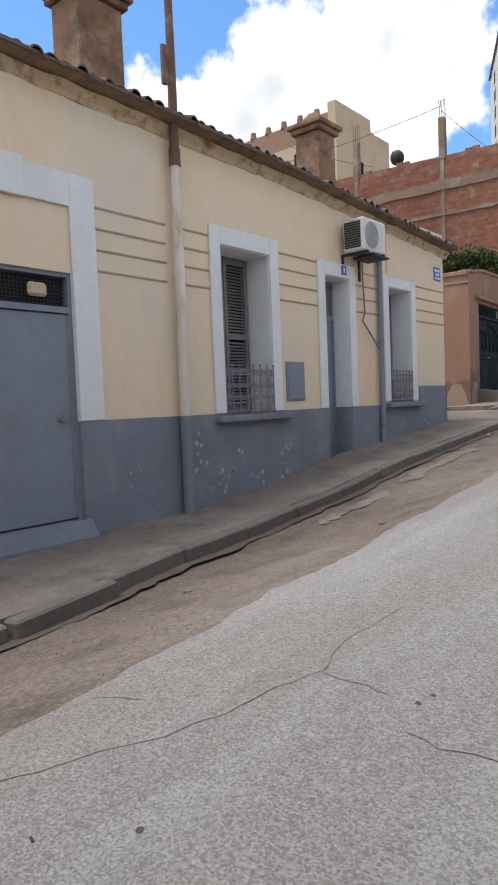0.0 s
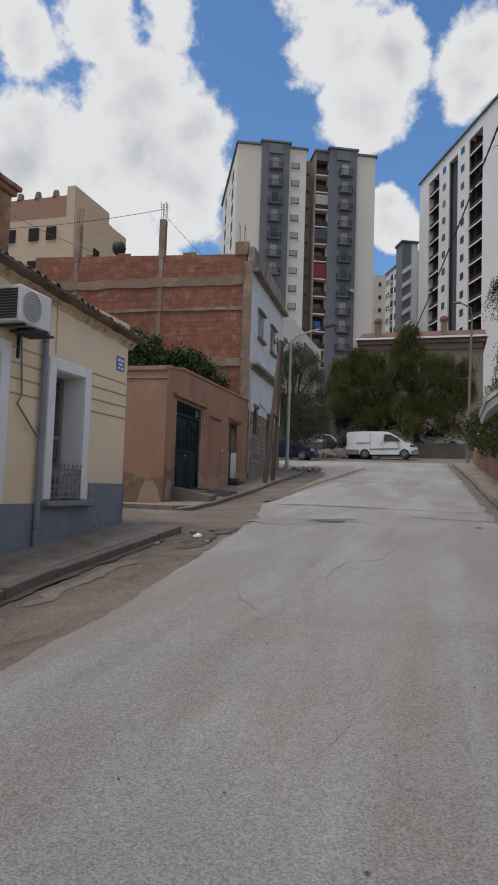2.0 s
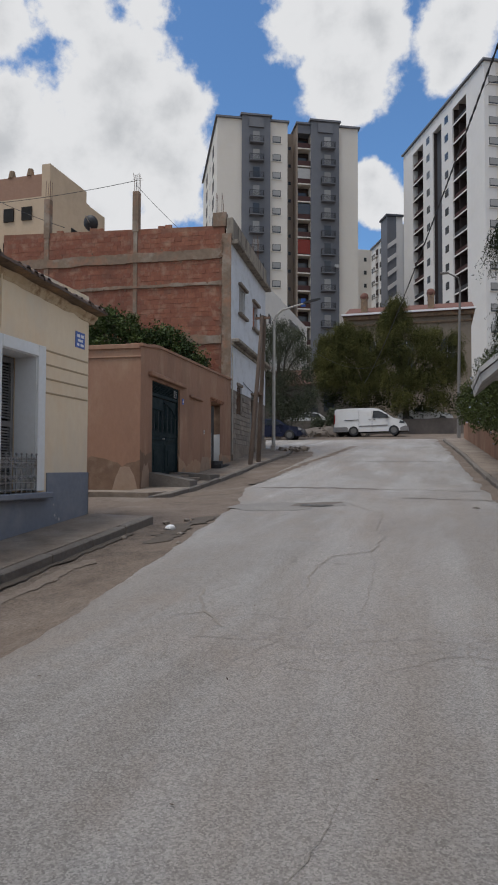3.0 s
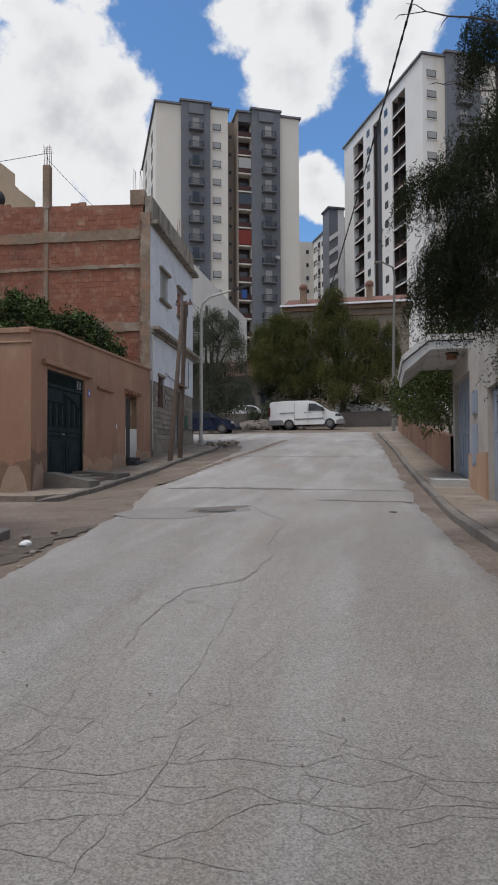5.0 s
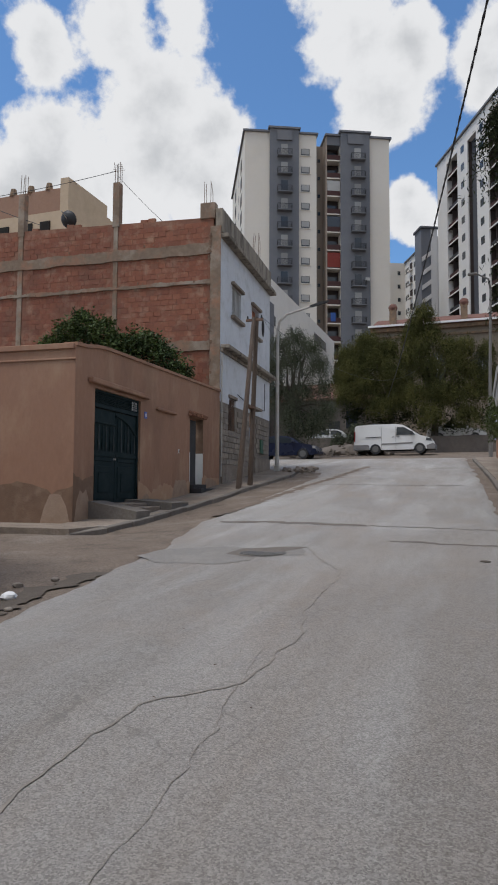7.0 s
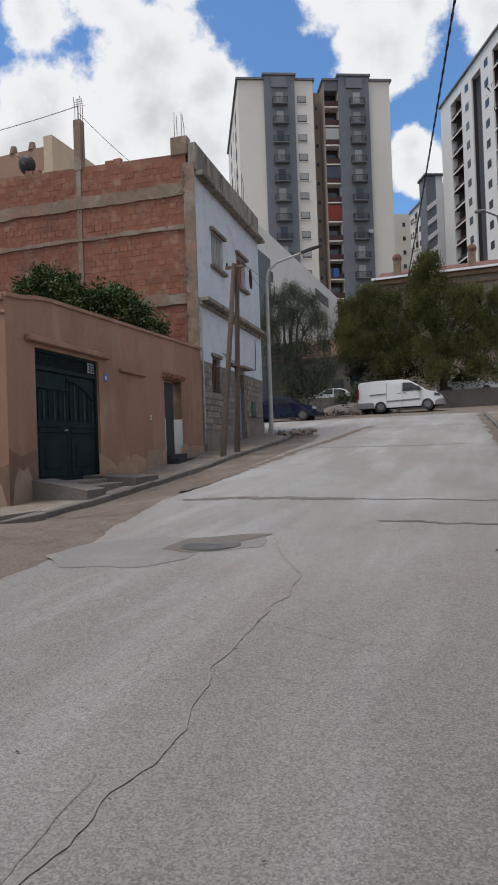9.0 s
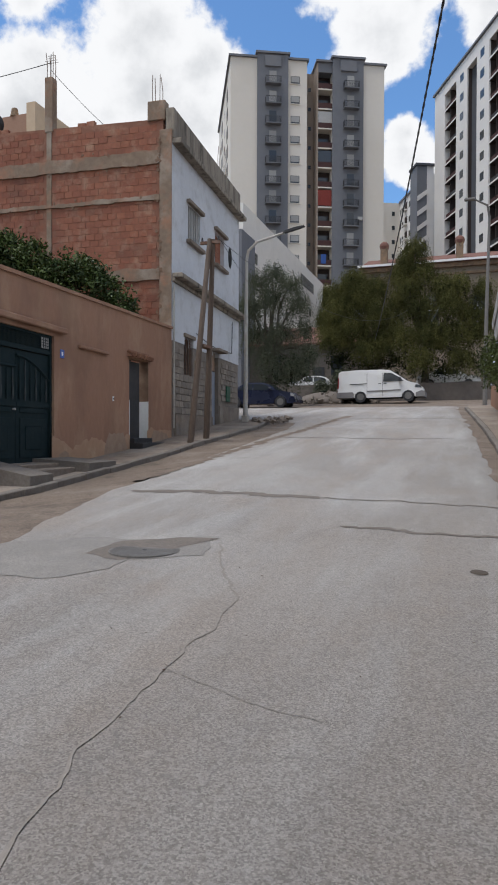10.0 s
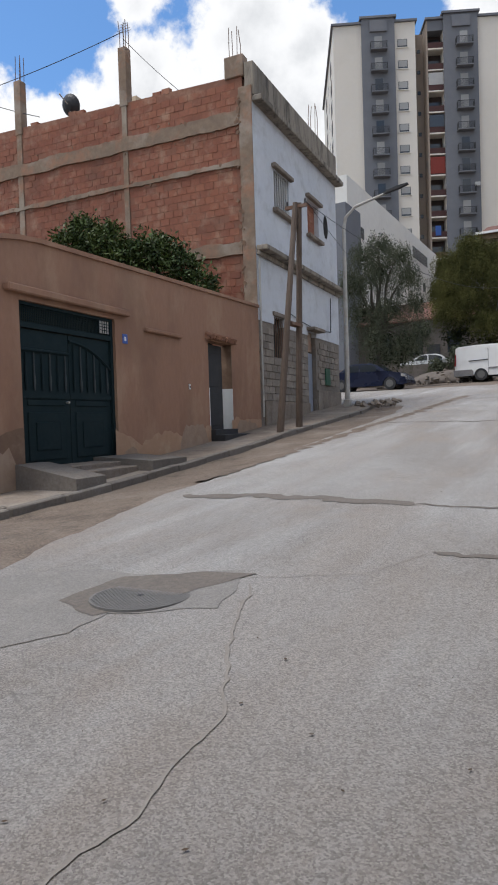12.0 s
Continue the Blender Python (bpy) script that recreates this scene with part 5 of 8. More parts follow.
# ---- right-hand pavement, garden wall, gates ----
RW = 3.02
pave_strip("pavement", "narrow concrete pavement along the garden wall", -12, 44, lambda y: right_kerb_x(y) + 0.13, lambda y: lerp_table(y, (-12, 24, 44), (3.9, 3.4, 2.6)), lambda y: road_z(y) + 0.12, M_CONCRETE)
rw = thing("garden_wall", "salmon plastered garden wall with white upper part", "wall", kind="structure")
G1, G2 = (19.9, 22.7), (14.6, 17.6)
bm = bmesh.new()
wall_with_holes(bm, -14, 23.1, -1, 4.2, [(G1[0], G1[1], 1.2, 3.72), (G2[0], G2[1], 0.9, 3.1)], RW, RW + 0.3)
# plaster tone darkened for tree shade as well as dirt
part("wall", bm, material("dirty_plaster", (0.44, 0.40, 0.35), 0.92, (0.37, 0.33, 0.285), grain=8, stain=(0.25, 0.21, 0.17), stain_scale=1.1, stain_amount=0.6, bump=0.1), rw)
bm = bmesh.new()
prev = None
for y in np.arange(23.1, 44.2, 1.0):
    x, z = lerp_table(y, (23.1, 44), (2.95, 2.2)), road_z(y)
    ring = [bm.verts.new(p) for p in ((x, y, z - 0.3), (x, y, z + 1.02), (x + 0.25, y, z + 1.02), (x + 0.25, y, z - 0.3))]
    if prev:
        for i in range(4):
            bm.faces.new((prev[i], prev[(i + 1) % 4], ring[(i + 1) % 4], ring[i]))
    prev = ring
bm.faces.new(prev)
bmesh.ops.recalc_face_normals(bm, faces=bm.faces[:])
part("low_wall", bm, M_ORANGE, rw, "salmon low wall under the hedge")
M_BLUEGREY = material("blue_grey_paint", (0.28, 0.31, 0.37), 0.6, (0.24, 0.27, 0.32), grain=8, stain=(0.27, 0.27, 0.28), stain_scale=2, bump=0.04)
for (a, b), top in ((G1, 3.72), (G2, 3.1)):
    g = thing("gate", "closed pale blue-grey folding metal gate", "gate", kind="structure", group="garden gates")
    n = 6
    for k in range(n):
        v0, v1 = a + (b - a) * k / n, a + (b - a) * (k + 1) / n
        zg = road_z((v0 + v1) / 2) + 0.13
        leaf = part("gate_leaf", boxes((RW + 0.10, RW + 0.14, v0 + 0.01, v1 - 0.01, zg, top), bevel=0.008), M_BLUEGREY, g)
        part("panel", boxes((RW + 0.085, RW + 0.10, v0 + 0.1, v1 - 0.1, zg + 0.2, zg + 1.0), (RW + 0.085, RW + 0.10, v0 + 0.1, v1 - 0.1, zg + 1.15, top - 0.15), bevel=0.006), M_BLUEGREY, leaf)
for z0, z1 in ((1.75, 2.55), (2.75, 3.2)):
    bx = thing("meter_box", "pale blue-grey metal box on the gate pier", "meter box", group="pier boxes")
    part("box_frame", boxes((RW - 0.05, RW, 18.75, 19.3, z0, z1), bevel=0.006), M_BLUEGREY, bx)
    part("box_door", boxes((RW - 0.062, RW - 0.05, 18.8, 19.25, z0 + 0.05, z1 - 0.05), bevel=0.004), M_BLUEGREY, bx)
part("pier_foot", boxes((RW - 0.04, RW, 17.6, 19.9, 0.9, 2.0)), M_STAINED, rw)
M_CANOPY = material("dirty_white_canopy", (0.56, 0.54, 0.51), 0.9, (0.46, 0.44, 0.41), grain=6, stain=(0.22, 0.20, 0.175), stain_scale=2.2, stain_amount=0.7, bump=0.1)
can = thing("gate_canopy", "white concrete canopy with a raked fascia over the gate", "canopy")
bm = bmesh.new()
add_prism(bm, [(RW + 0.35, 4.2), (RW + 0.35, 4.36), (2.24, 4.36), (1.70, 3.93), (1.73, 3.75), (2.27, 4.2)], "y", 20.0, 23.4)
part("slab", bm, M_CANOPY, can)
bm = bmesh.new()
add_prism(bm, [(RW + 0.35, 4.385), (RW + 0.35, 4.50), (2.18, 4.50), (1.66, 4.06), (1.68, 3.955), (2.23, 4.385)], "y", 19.95, 23.45)
part("edge_band", bm, M_CANOPY, can)
# near-black filler paints the shade of the gap into its colour
bm = bmesh.new()
add_prism(bm, [(RW + 0.33, 4.362), (RW + 0.33, 4.383), (2.25, 4.383), (1.72, 3.955), (1.72, 3.933), (2.25, 4.362)], "y", 20.03, 23.36)
part("shadow_gap", bm, M_RAIL, can)
wl = thing("wall_light", "small round reddish lamp under the canopy", "lamp")
bm = bmesh.new()
add_cyl(bm, (2.75, 20.6, 4.2), (2.75, 20.6, 4.06), 0.10, 0.12, seg=14)
part("shade", bm, M_TERRA, wl)
bm = bmesh.new()
add_cyl(bm, (2.75, 20.6, 4.2), (2.75, 20.6, 4.17), 0.14, seg=14)
part("base", bm, M_RAIL, wl)
part("tile_apron", boxes((2.3, RW, 19.7, 22.9, 1.2, road_z(21.3) + 0.15)), material("pale_mosaic", (0.5, 0.49, 0.46), 0.8, (0.33, 0.32, 0.30), grain=30, bump=0.1), rw)

# ---- apartment towers ----
def far_window(parent, w, h, side="u"):
    """A recessed window with a half-lowered roller shutter, facing -v, at the origin."""
    ob = part("window", boxes((-w / 2, w / 2, -0.02, 0.25, -h / 2, h / 2)), M_FARGLASS, parent)
    part("shutter", boxes((-w / 2 + 0.1, w / 2 - 0.1, -0.03, -0.018, -h / 2 + 0.3, h / 2 - 0.06)), M_SHUTTER, ob)
    part("sill", boxes((-w / 2 - 0.12, w / 2 + 0.12, -0.16, 0.02, -h / 2 - 0.12, -h / 2)), M_TCREAM, ob)
    return ob


def far_balcony(parent, w, shut):
    ob = part("balcony", boxes((-w / 2, w / 2, -1.0, 0.1, -0.18, 0.0)), M_TGREY, parent)
    part("door", boxes((-0.62, 0.62, -0.05, 0.05, 0.0, 2.35)), M_SHUTTER if shut else M_FARGLASS, ob)
    bm = bmesh.new()
    add_box(bm, -w / 2, w / 2, -1.0, -0.95, 0.98, 1.05)
    k = -w / 2
    while k < w / 2:
        add_box(bm, k, k + 0.05, -0.99, -0.96, 0.0, 0.98)
        k += 0.17
    for s in (-w / 2, w / 2 - 0.05):
        add_box(bm, s, s + 0.05, -0.95, 0, 0.98, 1.05)
        for j in range(5):
            add_box(bm, s, s + 0.04, -0.9 + j * 0.19, -0.86 + j * 0.19, 0, 0.98)
    part("railing", bm, M_RAIL, ob)
    return ob


def copy_part(ob, parent, m):
    made = {}
    for o in (ob, *ob.children_recursive):
        made[o] = o.copy()
        scene.collection.objects.link(made[o])
        made[o].parent = parent if o is ob else made[o.parent]
    made[ob].matrix_basis = m
    return made[ob]


def loggia_slab(parent, w, d):
    ob = part("loggia", boxes((-w / 2, w / 2, -0.06, d, -0.22, 0.0)), M_TCREAM, parent)
    part("parapet", boxes((-w / 2 + 0.02, w / 2 - 0.02, 0.0, 0.07, 0.0, 0.95)), M_MAROON, ob)
    part("rear_door", boxes((-w / 2 + 0.3, w / 2 - 0.3, d - 0.12, d - 0.02, 0.0, 2.3)), M_FARGLASS, ob)
    return ob


STOREYS, PITCH = 14, 3.43
t1 = thing("apartment_tower", "tall cream and slate-grey apartment tower with balconies and loggias", "apartment building", pose(-38.4, 119.1, 6, 0, 0, 25), group="apartment towers")
H = 61.4
part("cream_wing", boxes((0, 13.4, 0, 29, 0, H)), M_TCREAM, t1)
part("recess", boxes((13.4, 15.4, 3.0, 29, 0, H - 0.5)), M_TBROWN, t1, "brown recessed stair strip")
part("cream_wing", boxes((17.9, 27.3, 0, 29, 0, H)), M_TCREAM, t1)
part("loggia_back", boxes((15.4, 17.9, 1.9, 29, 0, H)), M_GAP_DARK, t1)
part("loggia_cheek", boxes((15.2, 15.4, 0, 3.0, 0, H)), M_TBROWN, t1)
part("loggia_head", boxes((15.4, 17.9, 0, 1.9, H - 1.7, H)), M_TGREY, t1)
for a, b in ((4.6, 10.0), (17.9, 23.4)):
    part("grey_strip", boxes((a, b, -0.5, -0.002, 0, H + 0.6)), M_TGREY, t1, "slate-grey projecting strip")
    part("strip_cap", boxes((a - 0.3, b + 0.3, -0.8, 1.0, H + 0.6, H + 0.95)), M_TGREY, t1)
    part("attic_panel", boxes((a + 1.3, b - 1.3, -0.8, -0.5, H - 1.6, H + 0.2)), M_TGREY, t1)
part("roof_edge", boxes((-0.35, 13.7, -0.35, 29.3, H + 0.002, H + 0.35)), M_TGREY, t1)
part("roof_edge", boxes((15.0, 27.7, -0.35, 29.3, H + 0.002, H + 0.35)), M_TGREY, t1)
w0, b0, b1, l0 = far_window(t1, 1.6, 1.35), far_balcony(t1, 2.7, True), far_balcony(t1, 2.7, False), loggia_slab(t1, 2.5, 1.88)
for k in range(STOREYS):
    zw, zb = 58.0 - 3.45 * k, 56.75 - PITCH * k
    copy_part(w0, t1, pose(11.3, 0, zw))
    copy_part(b1 if k in (2, 4, 7) else b0, t1, pose(7.3, -0.5, zb))
    copy_part(b1 if k in (5, 6, 7) else b0, t1, pose(21.1, -0.5, zb))
    copy_part(l0, t1, pose(16.65, 0, zb + 0.1))
    part("stair_vent", boxes((14.2, 14.7, 2.9, 3.02, zw - 0.3, zw + 0.3)), M_FARGLASS, t1)
for k in (2, 4):
    part("loggia_glazing", boxes((15.45, 17.85, -0.02, 0.04, 56.85 - PITCH * k + 0.95, 56.85 - PITCH * k + 2.9)), M_SHUTTER if k == 2 else M_FARGLASS, t1)
part("loggia_awning", boxes((15.45, 17.85, -0.03, 0.05, 56.85 - PITCH * 6 + 0.2, 56.85 - PITCH * 6 + 2.9)), material("red_awning", (0.22, 0.04, 0.03), 0.8, grain=3, bump=0), t1)
part("laundry", boxes((16.0, 16.9, -0.08, -0.02, 56.85 - PITCH * 9 + 0.3, 56.85 - PITCH * 9 + 1.9)), material("blue_cloth", (0.04, 0.10, 0.32), 0.8, grain=3, bump=0), t1)
part("balcony_unit", boxes((22.3, 23.1, -1.3, -0.9, 56.75 - PITCH * 7 + 1.0, 56.75 - PITCH * 7 + 1.6)), M_SHUTTER, t1)
for ob in (w0, b0, b1, l0):
    ob.matrix_basis = pose(11.3 if ob is w0 else 7.3 if ob is b0 else 21.1 if ob is b1 else 16.65, 0 if ob in (w0, l0) else -0.5, 56.75 - PITCH * STOREYS + (1.2 if ob is w0 else 0))
# narrow side of the tower: dark balcony slots, their shade painted on raised panels
for k in range(STOREYS):
    for v, wd in ((6, 2.6), (13, 1.3), (19, 2.6)):
        part("side_slot", boxes((-0.03, 0.4, v, v + wd, 56.9 - PITCH * k, 56.9 - PITCH * k + (2.3 if wd > 2 else 1.4))), M_GAP_DARK if wd > 2 else M_FARGLASS, t1)

M_STRIPDARK = material("tower_dark_strip", (0.085, 0.088, 0.10), 0.9, (0.07, 0.073, 0.083), grain=1.2, bump=0)
t2 = thing("apartment_tower", "tall white apartment tower with dark loggias and a slate-grey strip", "apartment building", pose(8.4, 114.6, 6, 0, 0, 25), group="apartment towers")
H = 61.6
# street side runs along v; loggias are cut as deep boxes between wall panels
cols = [(0, 6.0, 0), (6.0, 11.1, 1), (11.1, 15.5, 0), (15.5, 19.2, 2), (19.2, 23.6, 0), (23.6, 28.6, 1), (28.6, 33.4, 0)]
# core, slabs and partitions carry painted loggia shade, not their own colour
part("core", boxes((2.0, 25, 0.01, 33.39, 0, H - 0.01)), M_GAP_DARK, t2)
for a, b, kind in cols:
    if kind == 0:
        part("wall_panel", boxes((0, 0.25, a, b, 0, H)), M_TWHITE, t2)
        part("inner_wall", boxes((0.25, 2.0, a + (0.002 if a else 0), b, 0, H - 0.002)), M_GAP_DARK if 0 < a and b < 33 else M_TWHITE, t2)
    elif kind == 2:
        part("grey_strip", boxes((0.9, 2.0, a, b, 0, H - 2.2)), M_STRIPDARK, t2, "dark slate-grey recessed strip")
        part("strip_head", boxes((0, 2.0, a, b, H - 2.2, H)), M_TWHITE, t2)
    else:
        part("loggia_head", boxes((0, 2.0, a, b, H - 2.0, H)), M_TWHITE, t2)
        for k in range(STOREYS + 1):
            z = H - 2.0 - 3.36 * (k + 1)
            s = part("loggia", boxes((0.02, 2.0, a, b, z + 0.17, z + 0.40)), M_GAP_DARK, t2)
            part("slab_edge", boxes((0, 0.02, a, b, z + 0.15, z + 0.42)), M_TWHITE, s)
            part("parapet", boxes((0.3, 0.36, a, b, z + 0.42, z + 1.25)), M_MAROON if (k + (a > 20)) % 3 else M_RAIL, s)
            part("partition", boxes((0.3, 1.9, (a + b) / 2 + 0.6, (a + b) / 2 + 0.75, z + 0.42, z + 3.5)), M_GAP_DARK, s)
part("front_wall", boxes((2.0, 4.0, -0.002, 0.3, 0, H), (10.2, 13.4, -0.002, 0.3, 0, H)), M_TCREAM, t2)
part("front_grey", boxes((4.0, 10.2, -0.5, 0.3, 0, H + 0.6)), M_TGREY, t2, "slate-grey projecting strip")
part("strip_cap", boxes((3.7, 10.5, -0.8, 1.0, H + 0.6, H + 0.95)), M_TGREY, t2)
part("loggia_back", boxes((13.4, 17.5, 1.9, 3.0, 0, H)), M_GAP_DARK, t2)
part("front_wall", boxes((17.5, 25, 0.0, 0.3, 0, H)), M_TGREY, t2)
part("roof_edge", boxes((-0.35, 25.3, -0.35, 33.7, H + 0.002, H + 0.35)), M_TGREY, t2)
w2 = far_window(t2, 1.7, 1.35)
for k in range(STOREYS):
    zw, zb = 58.6 - 3.38 * k, 57.3 - 3.38 * k
    copy_part(w2, t2, pose(1.6, 0, zw))
    copy_part(w2, t2, pose(11.2, -0.01, zw))
    copy_part(b0, t2, pose(7.1, -0.5, zb))
    copy_part(l0, t2, pose(15.4, 0, zb))
    for v in (13.5, 21.3):
        part("window", boxes((-0.015, 0.3, v - 0.7, v + 0.7, zw - 0.3, zw + 1.05)), M_FARGLASS, t2)
w2.matrix_basis = pose(1.6, 0, 58.6 - 3.38 * STOREYS)

# stepped apartment blocks behind
t3 = thing("apartment_block", "distant white apartment block with a grey stair tower", "apartment building", pose(-10.5, 165, 6, 0, 0, 25), group="apartment towers")
part("white_wing", boxes((0, 14, 0.0, 11.5, 0, 52.2)), M_TWHITE, t3)
part("roof_edge", boxes((-0.3, 14.2, 3.8, 11.5, 52.2, 52.6)), M_TGREY, t3)
part("cream_wing", boxes((-14, 6, 11.5, 22, 0, 52.3)), M_TCREAM, t3)
part("stair_tower", boxes((-0.3, 2.0, -0.6, 3.6, 0, 56.6)), M_TGREY, t3, "slate-grey stair tower")
part("tower_cap", boxes((-0.6, 3.8, -0.9, 3.9, 56.6, 57.1)), M_STRIPDARK, t3)
part("white_wing", boxes((2.0, 14, -0.3, 0.0, 0, 55), (2.0, 3.6, -0.58, -0.3, 0, 56.6)), M_TWHITE, t3)
for k in range(11):
    z = 48.6 - 3.4 * k
    bm = bmesh.new()
    add_prism(bm, [(-0.2, z), (1.95, z + 1.6), (1.95, z + 2.7), (-0.2, z + 1.1)], "y", -0.75, -0.6)
    part("stair_flight", bm, M_TWHITE, t3)
    for v, wd in ((4.4, 0.9), (6.3, 1.7), (9.0, 0.9), (10.4, 0.7)):
        part("window", boxes((-0.06, 0.2, v, v + wd, z + 0.6, z + (2.4 if wd > 1 else 1.9))), M_GAP_DARK if wd > 1 else M_FARGLASS, t3)
    part("balcony", boxes((-0.7, -0.06, 6.2, 8.1, z + 0.35, z + 0.6)), M_TWHITE, t3)
    for u in (4.6, 7.0):
        part("window", boxes((u, u + 1.0, -0.36, -0.2, z + 1.0, z + 2.4)), M_FARGLASS, t3)
    for u in (-2.0, -5.4, -9.0):
        part("window", boxes((u, u + 0.7, 11.42, 11.6, z + 0.6, z + 1.6)), M_FARGLASS, t3)

# ---- white blank-walled building ----
wb = thing("white_building", "large blank off-white rendered building with tiny windows", "building")
part("wall", boxes((-34, -16, 61.2, 91, 4.5, 20.6)), material("offwhite_render", (0.70, 0.67, 0.62), 0.9, (0.65, 0.62, 0.57), grain=2, stain=(0.58, 0.55, 0.51), stain_scale=0.25, bump=0), wb)
part("annex", boxes((-15.998, -15.0, 58, 61.2, 4.5, 17.5), (-34, -15.998, 58.5, 61.2, 4.5, 17.5)), M_TGREY, wb)
for y, z in ((64, 16.5), (67, 13.2), (70, 16.8), (74, 13.4), (78, 16.6), (72, 10.8), (80, 12.5), (84, 15.5)):
    part("window", boxes((-16.1, -15.97, y, y + 0.9, z, z + 0.9)), M_FARGLASS, wb)
part("window", boxes((-16.1, -15.97, 80, 86, 18.3, 19.4)), M_FARGLASS, wb)

# ---- small red-roofed house ----
rh = thing("small_house", "low house with a red tiled roof behind the trees", "house")
# dark tone holds the shade under and behind the trees
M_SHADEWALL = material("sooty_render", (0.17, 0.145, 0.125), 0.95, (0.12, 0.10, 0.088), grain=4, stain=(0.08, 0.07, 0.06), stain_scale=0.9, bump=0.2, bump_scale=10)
M_REDROOF = material("red_tile_roof", (0.19, 0.092, 0.07), 0.9, (0.14, 0.07, 0.055), grain=5, stain=(0.16, 0.09, 0.07), stain_scale=1.2, bump=0.2, bump_scale=8)
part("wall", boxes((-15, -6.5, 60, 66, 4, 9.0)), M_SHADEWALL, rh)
bm = bmesh.new()
add_prism(bm, [(59.6, 9.0), (63, 10.7), (66.4, 9.0), (66.4, 8.9), (59.6, 8.9)], "x", -15.4, -6.2)
part("roof", bm, M_REDROOF, rh)
for x in (-13.4, -11.2, -8.6):
    part("window", boxes((x, x + 0.9, 59.94, 60.1, 6.6, 8.0)), M_FARGLASS, rh)
part("door", boxes((-10.0, -9.1, 59.95, 60.1, 4.6, 7.2)), M_RAIL, rh)

# ---- old villa with tiled roof ----
vh = thing("villa", "old ochre villa with a red tiled roof and arched window", "house")
M_OCHRE = material("ochre_plaster", (0.25, 0.205, 0.155), 0.92, (0.19, 0.155, 0.12), grain=3, stain=(0.15, 0.125, 0.10), stain_scale=0.7, stain_amount=0.6, bump=0.1, bump_scale=6)
part("wall", boxes((-9.0, 4.3, 78, 90, 4, 18.7)), M_OCHRE, vh)
part("cornice", boxes((-9.3, 4.6, 77.6, 90, 18.3, 18.7), (-9.15, 4.45, 77.8, 90, 17.6, 17.8)), M_EAVE, vh)
bm = bmesh.new()
add_prism(bm, [(77.3, 18.7), (84, 21.1), (91, 18.7)], "x", -9.4, 4.7)
part("roof", bm, M_REDROOF, vh)
part("roof_edge", boxes((-9.5, 4.8, 77.2, 77.5, 18.75, 18.95)), M_WHITE, vh)
for x in (-7.6, -0.2):
    c = part("chimney", boxes((x, x + 0.7, 80, 80.7, 19, 21.4)), M_EAVE, vh)
    bm = bmesh.new()
    bmesh.ops.create_uvsphere(bm, u_segments=10, v_segments=6, radius=0.5, matrix=Matrix.Translation((x + 0.35, 80.35, 21.5)))
    part("chimney_pot", bm, M_REDROOF, c)
for x in (-6.5, -3.2, 1.1):
    bm = bmesh.new()
    add_prism(bm, [(x, 12.6), (x + 1.5, 12.6), (x + 1.5, 15.2), (x + 1.2, 15.7), (x + 0.75, 15.9), (x + 0.3, 15.7), (x, 15.2)], "y", 77.9, 78.05)
    w = part("window", bm, M_FARGLASS, vh)
    part("window_frame", boxes((x + 0.7, x + 0.8, 77.85, 77.9, 12.6, 15.8), (x, x + 1.5, 77.86, 77.9, 14.2, 14.3)), M_SHUTTER, w)
    part("sill", boxes((x - 0.2, x + 1.7, 77.7, 78, 12.4, 12.6)), M_EAVE, w)

# ---- unfinished beige building ----
bb = thing("beige_building", "unfinished beige apartment building with raw brick parapet", "building")
M_BEIGE = material("beige_render", (0.53, 0.405, 0.285), 0.92, (0.46, 0.35, 0.245), grain=2.5, stain=(0.38, 0.30, 0.21), stain_scale=0.4, bump=0)
part("wall", boxes((-48, -26.6, 45, 53.4, 1.5, 21.9)), M_BEIGE, bb)
part("brick_attic", boxes((-48, -26.9, 45.02, 51.3, 21.902, 23.6)), material("attic_brick", (0.33, 0.20, 0.14), 0.92, (0.28, 0.165, 0.115), grain=4, bump=0.1), bb)
part("stair_head", boxes((-27.3, -26.6, 45.0, 50.3, 21.903, 24.3)), M_BEIGE, bb)
part("stair_head", boxes((-28.5, -26.6, 50.3, 53.4, 21.903, 23.3)), M_BEIGE, bb)
for k in range(8):
    bm = bmesh.new()
    add_cyl(bm, (-28.4 - k * 1.6, 45.2, 23.6), (-28.4 - k * 1.6, 45.2, 24.15), 0.3, 0.2, seg=8)
    part("parapet_post", bm, M_EAVE, bb)
for x in (-28.95, -30.5, -32.6, -34.8):
    for z in (20.2, 17.6, 15.0):
        part("window", boxes((x, x + 0.85, 44.9, 45.05, z, z + 1.0)), M_BLACK, bb)
for z in (19.5, 16.5):
    part("window", boxes((-26.65, -26.55, 48.0, 48.9, z, z + 1.0)), M_BLACK, bb)

bb.matrix_basis = Matrix.Translation((-0.7, 0, -0.9)) @ Matrix.Diagonal((1.555, 1.555, 1.555, 1))

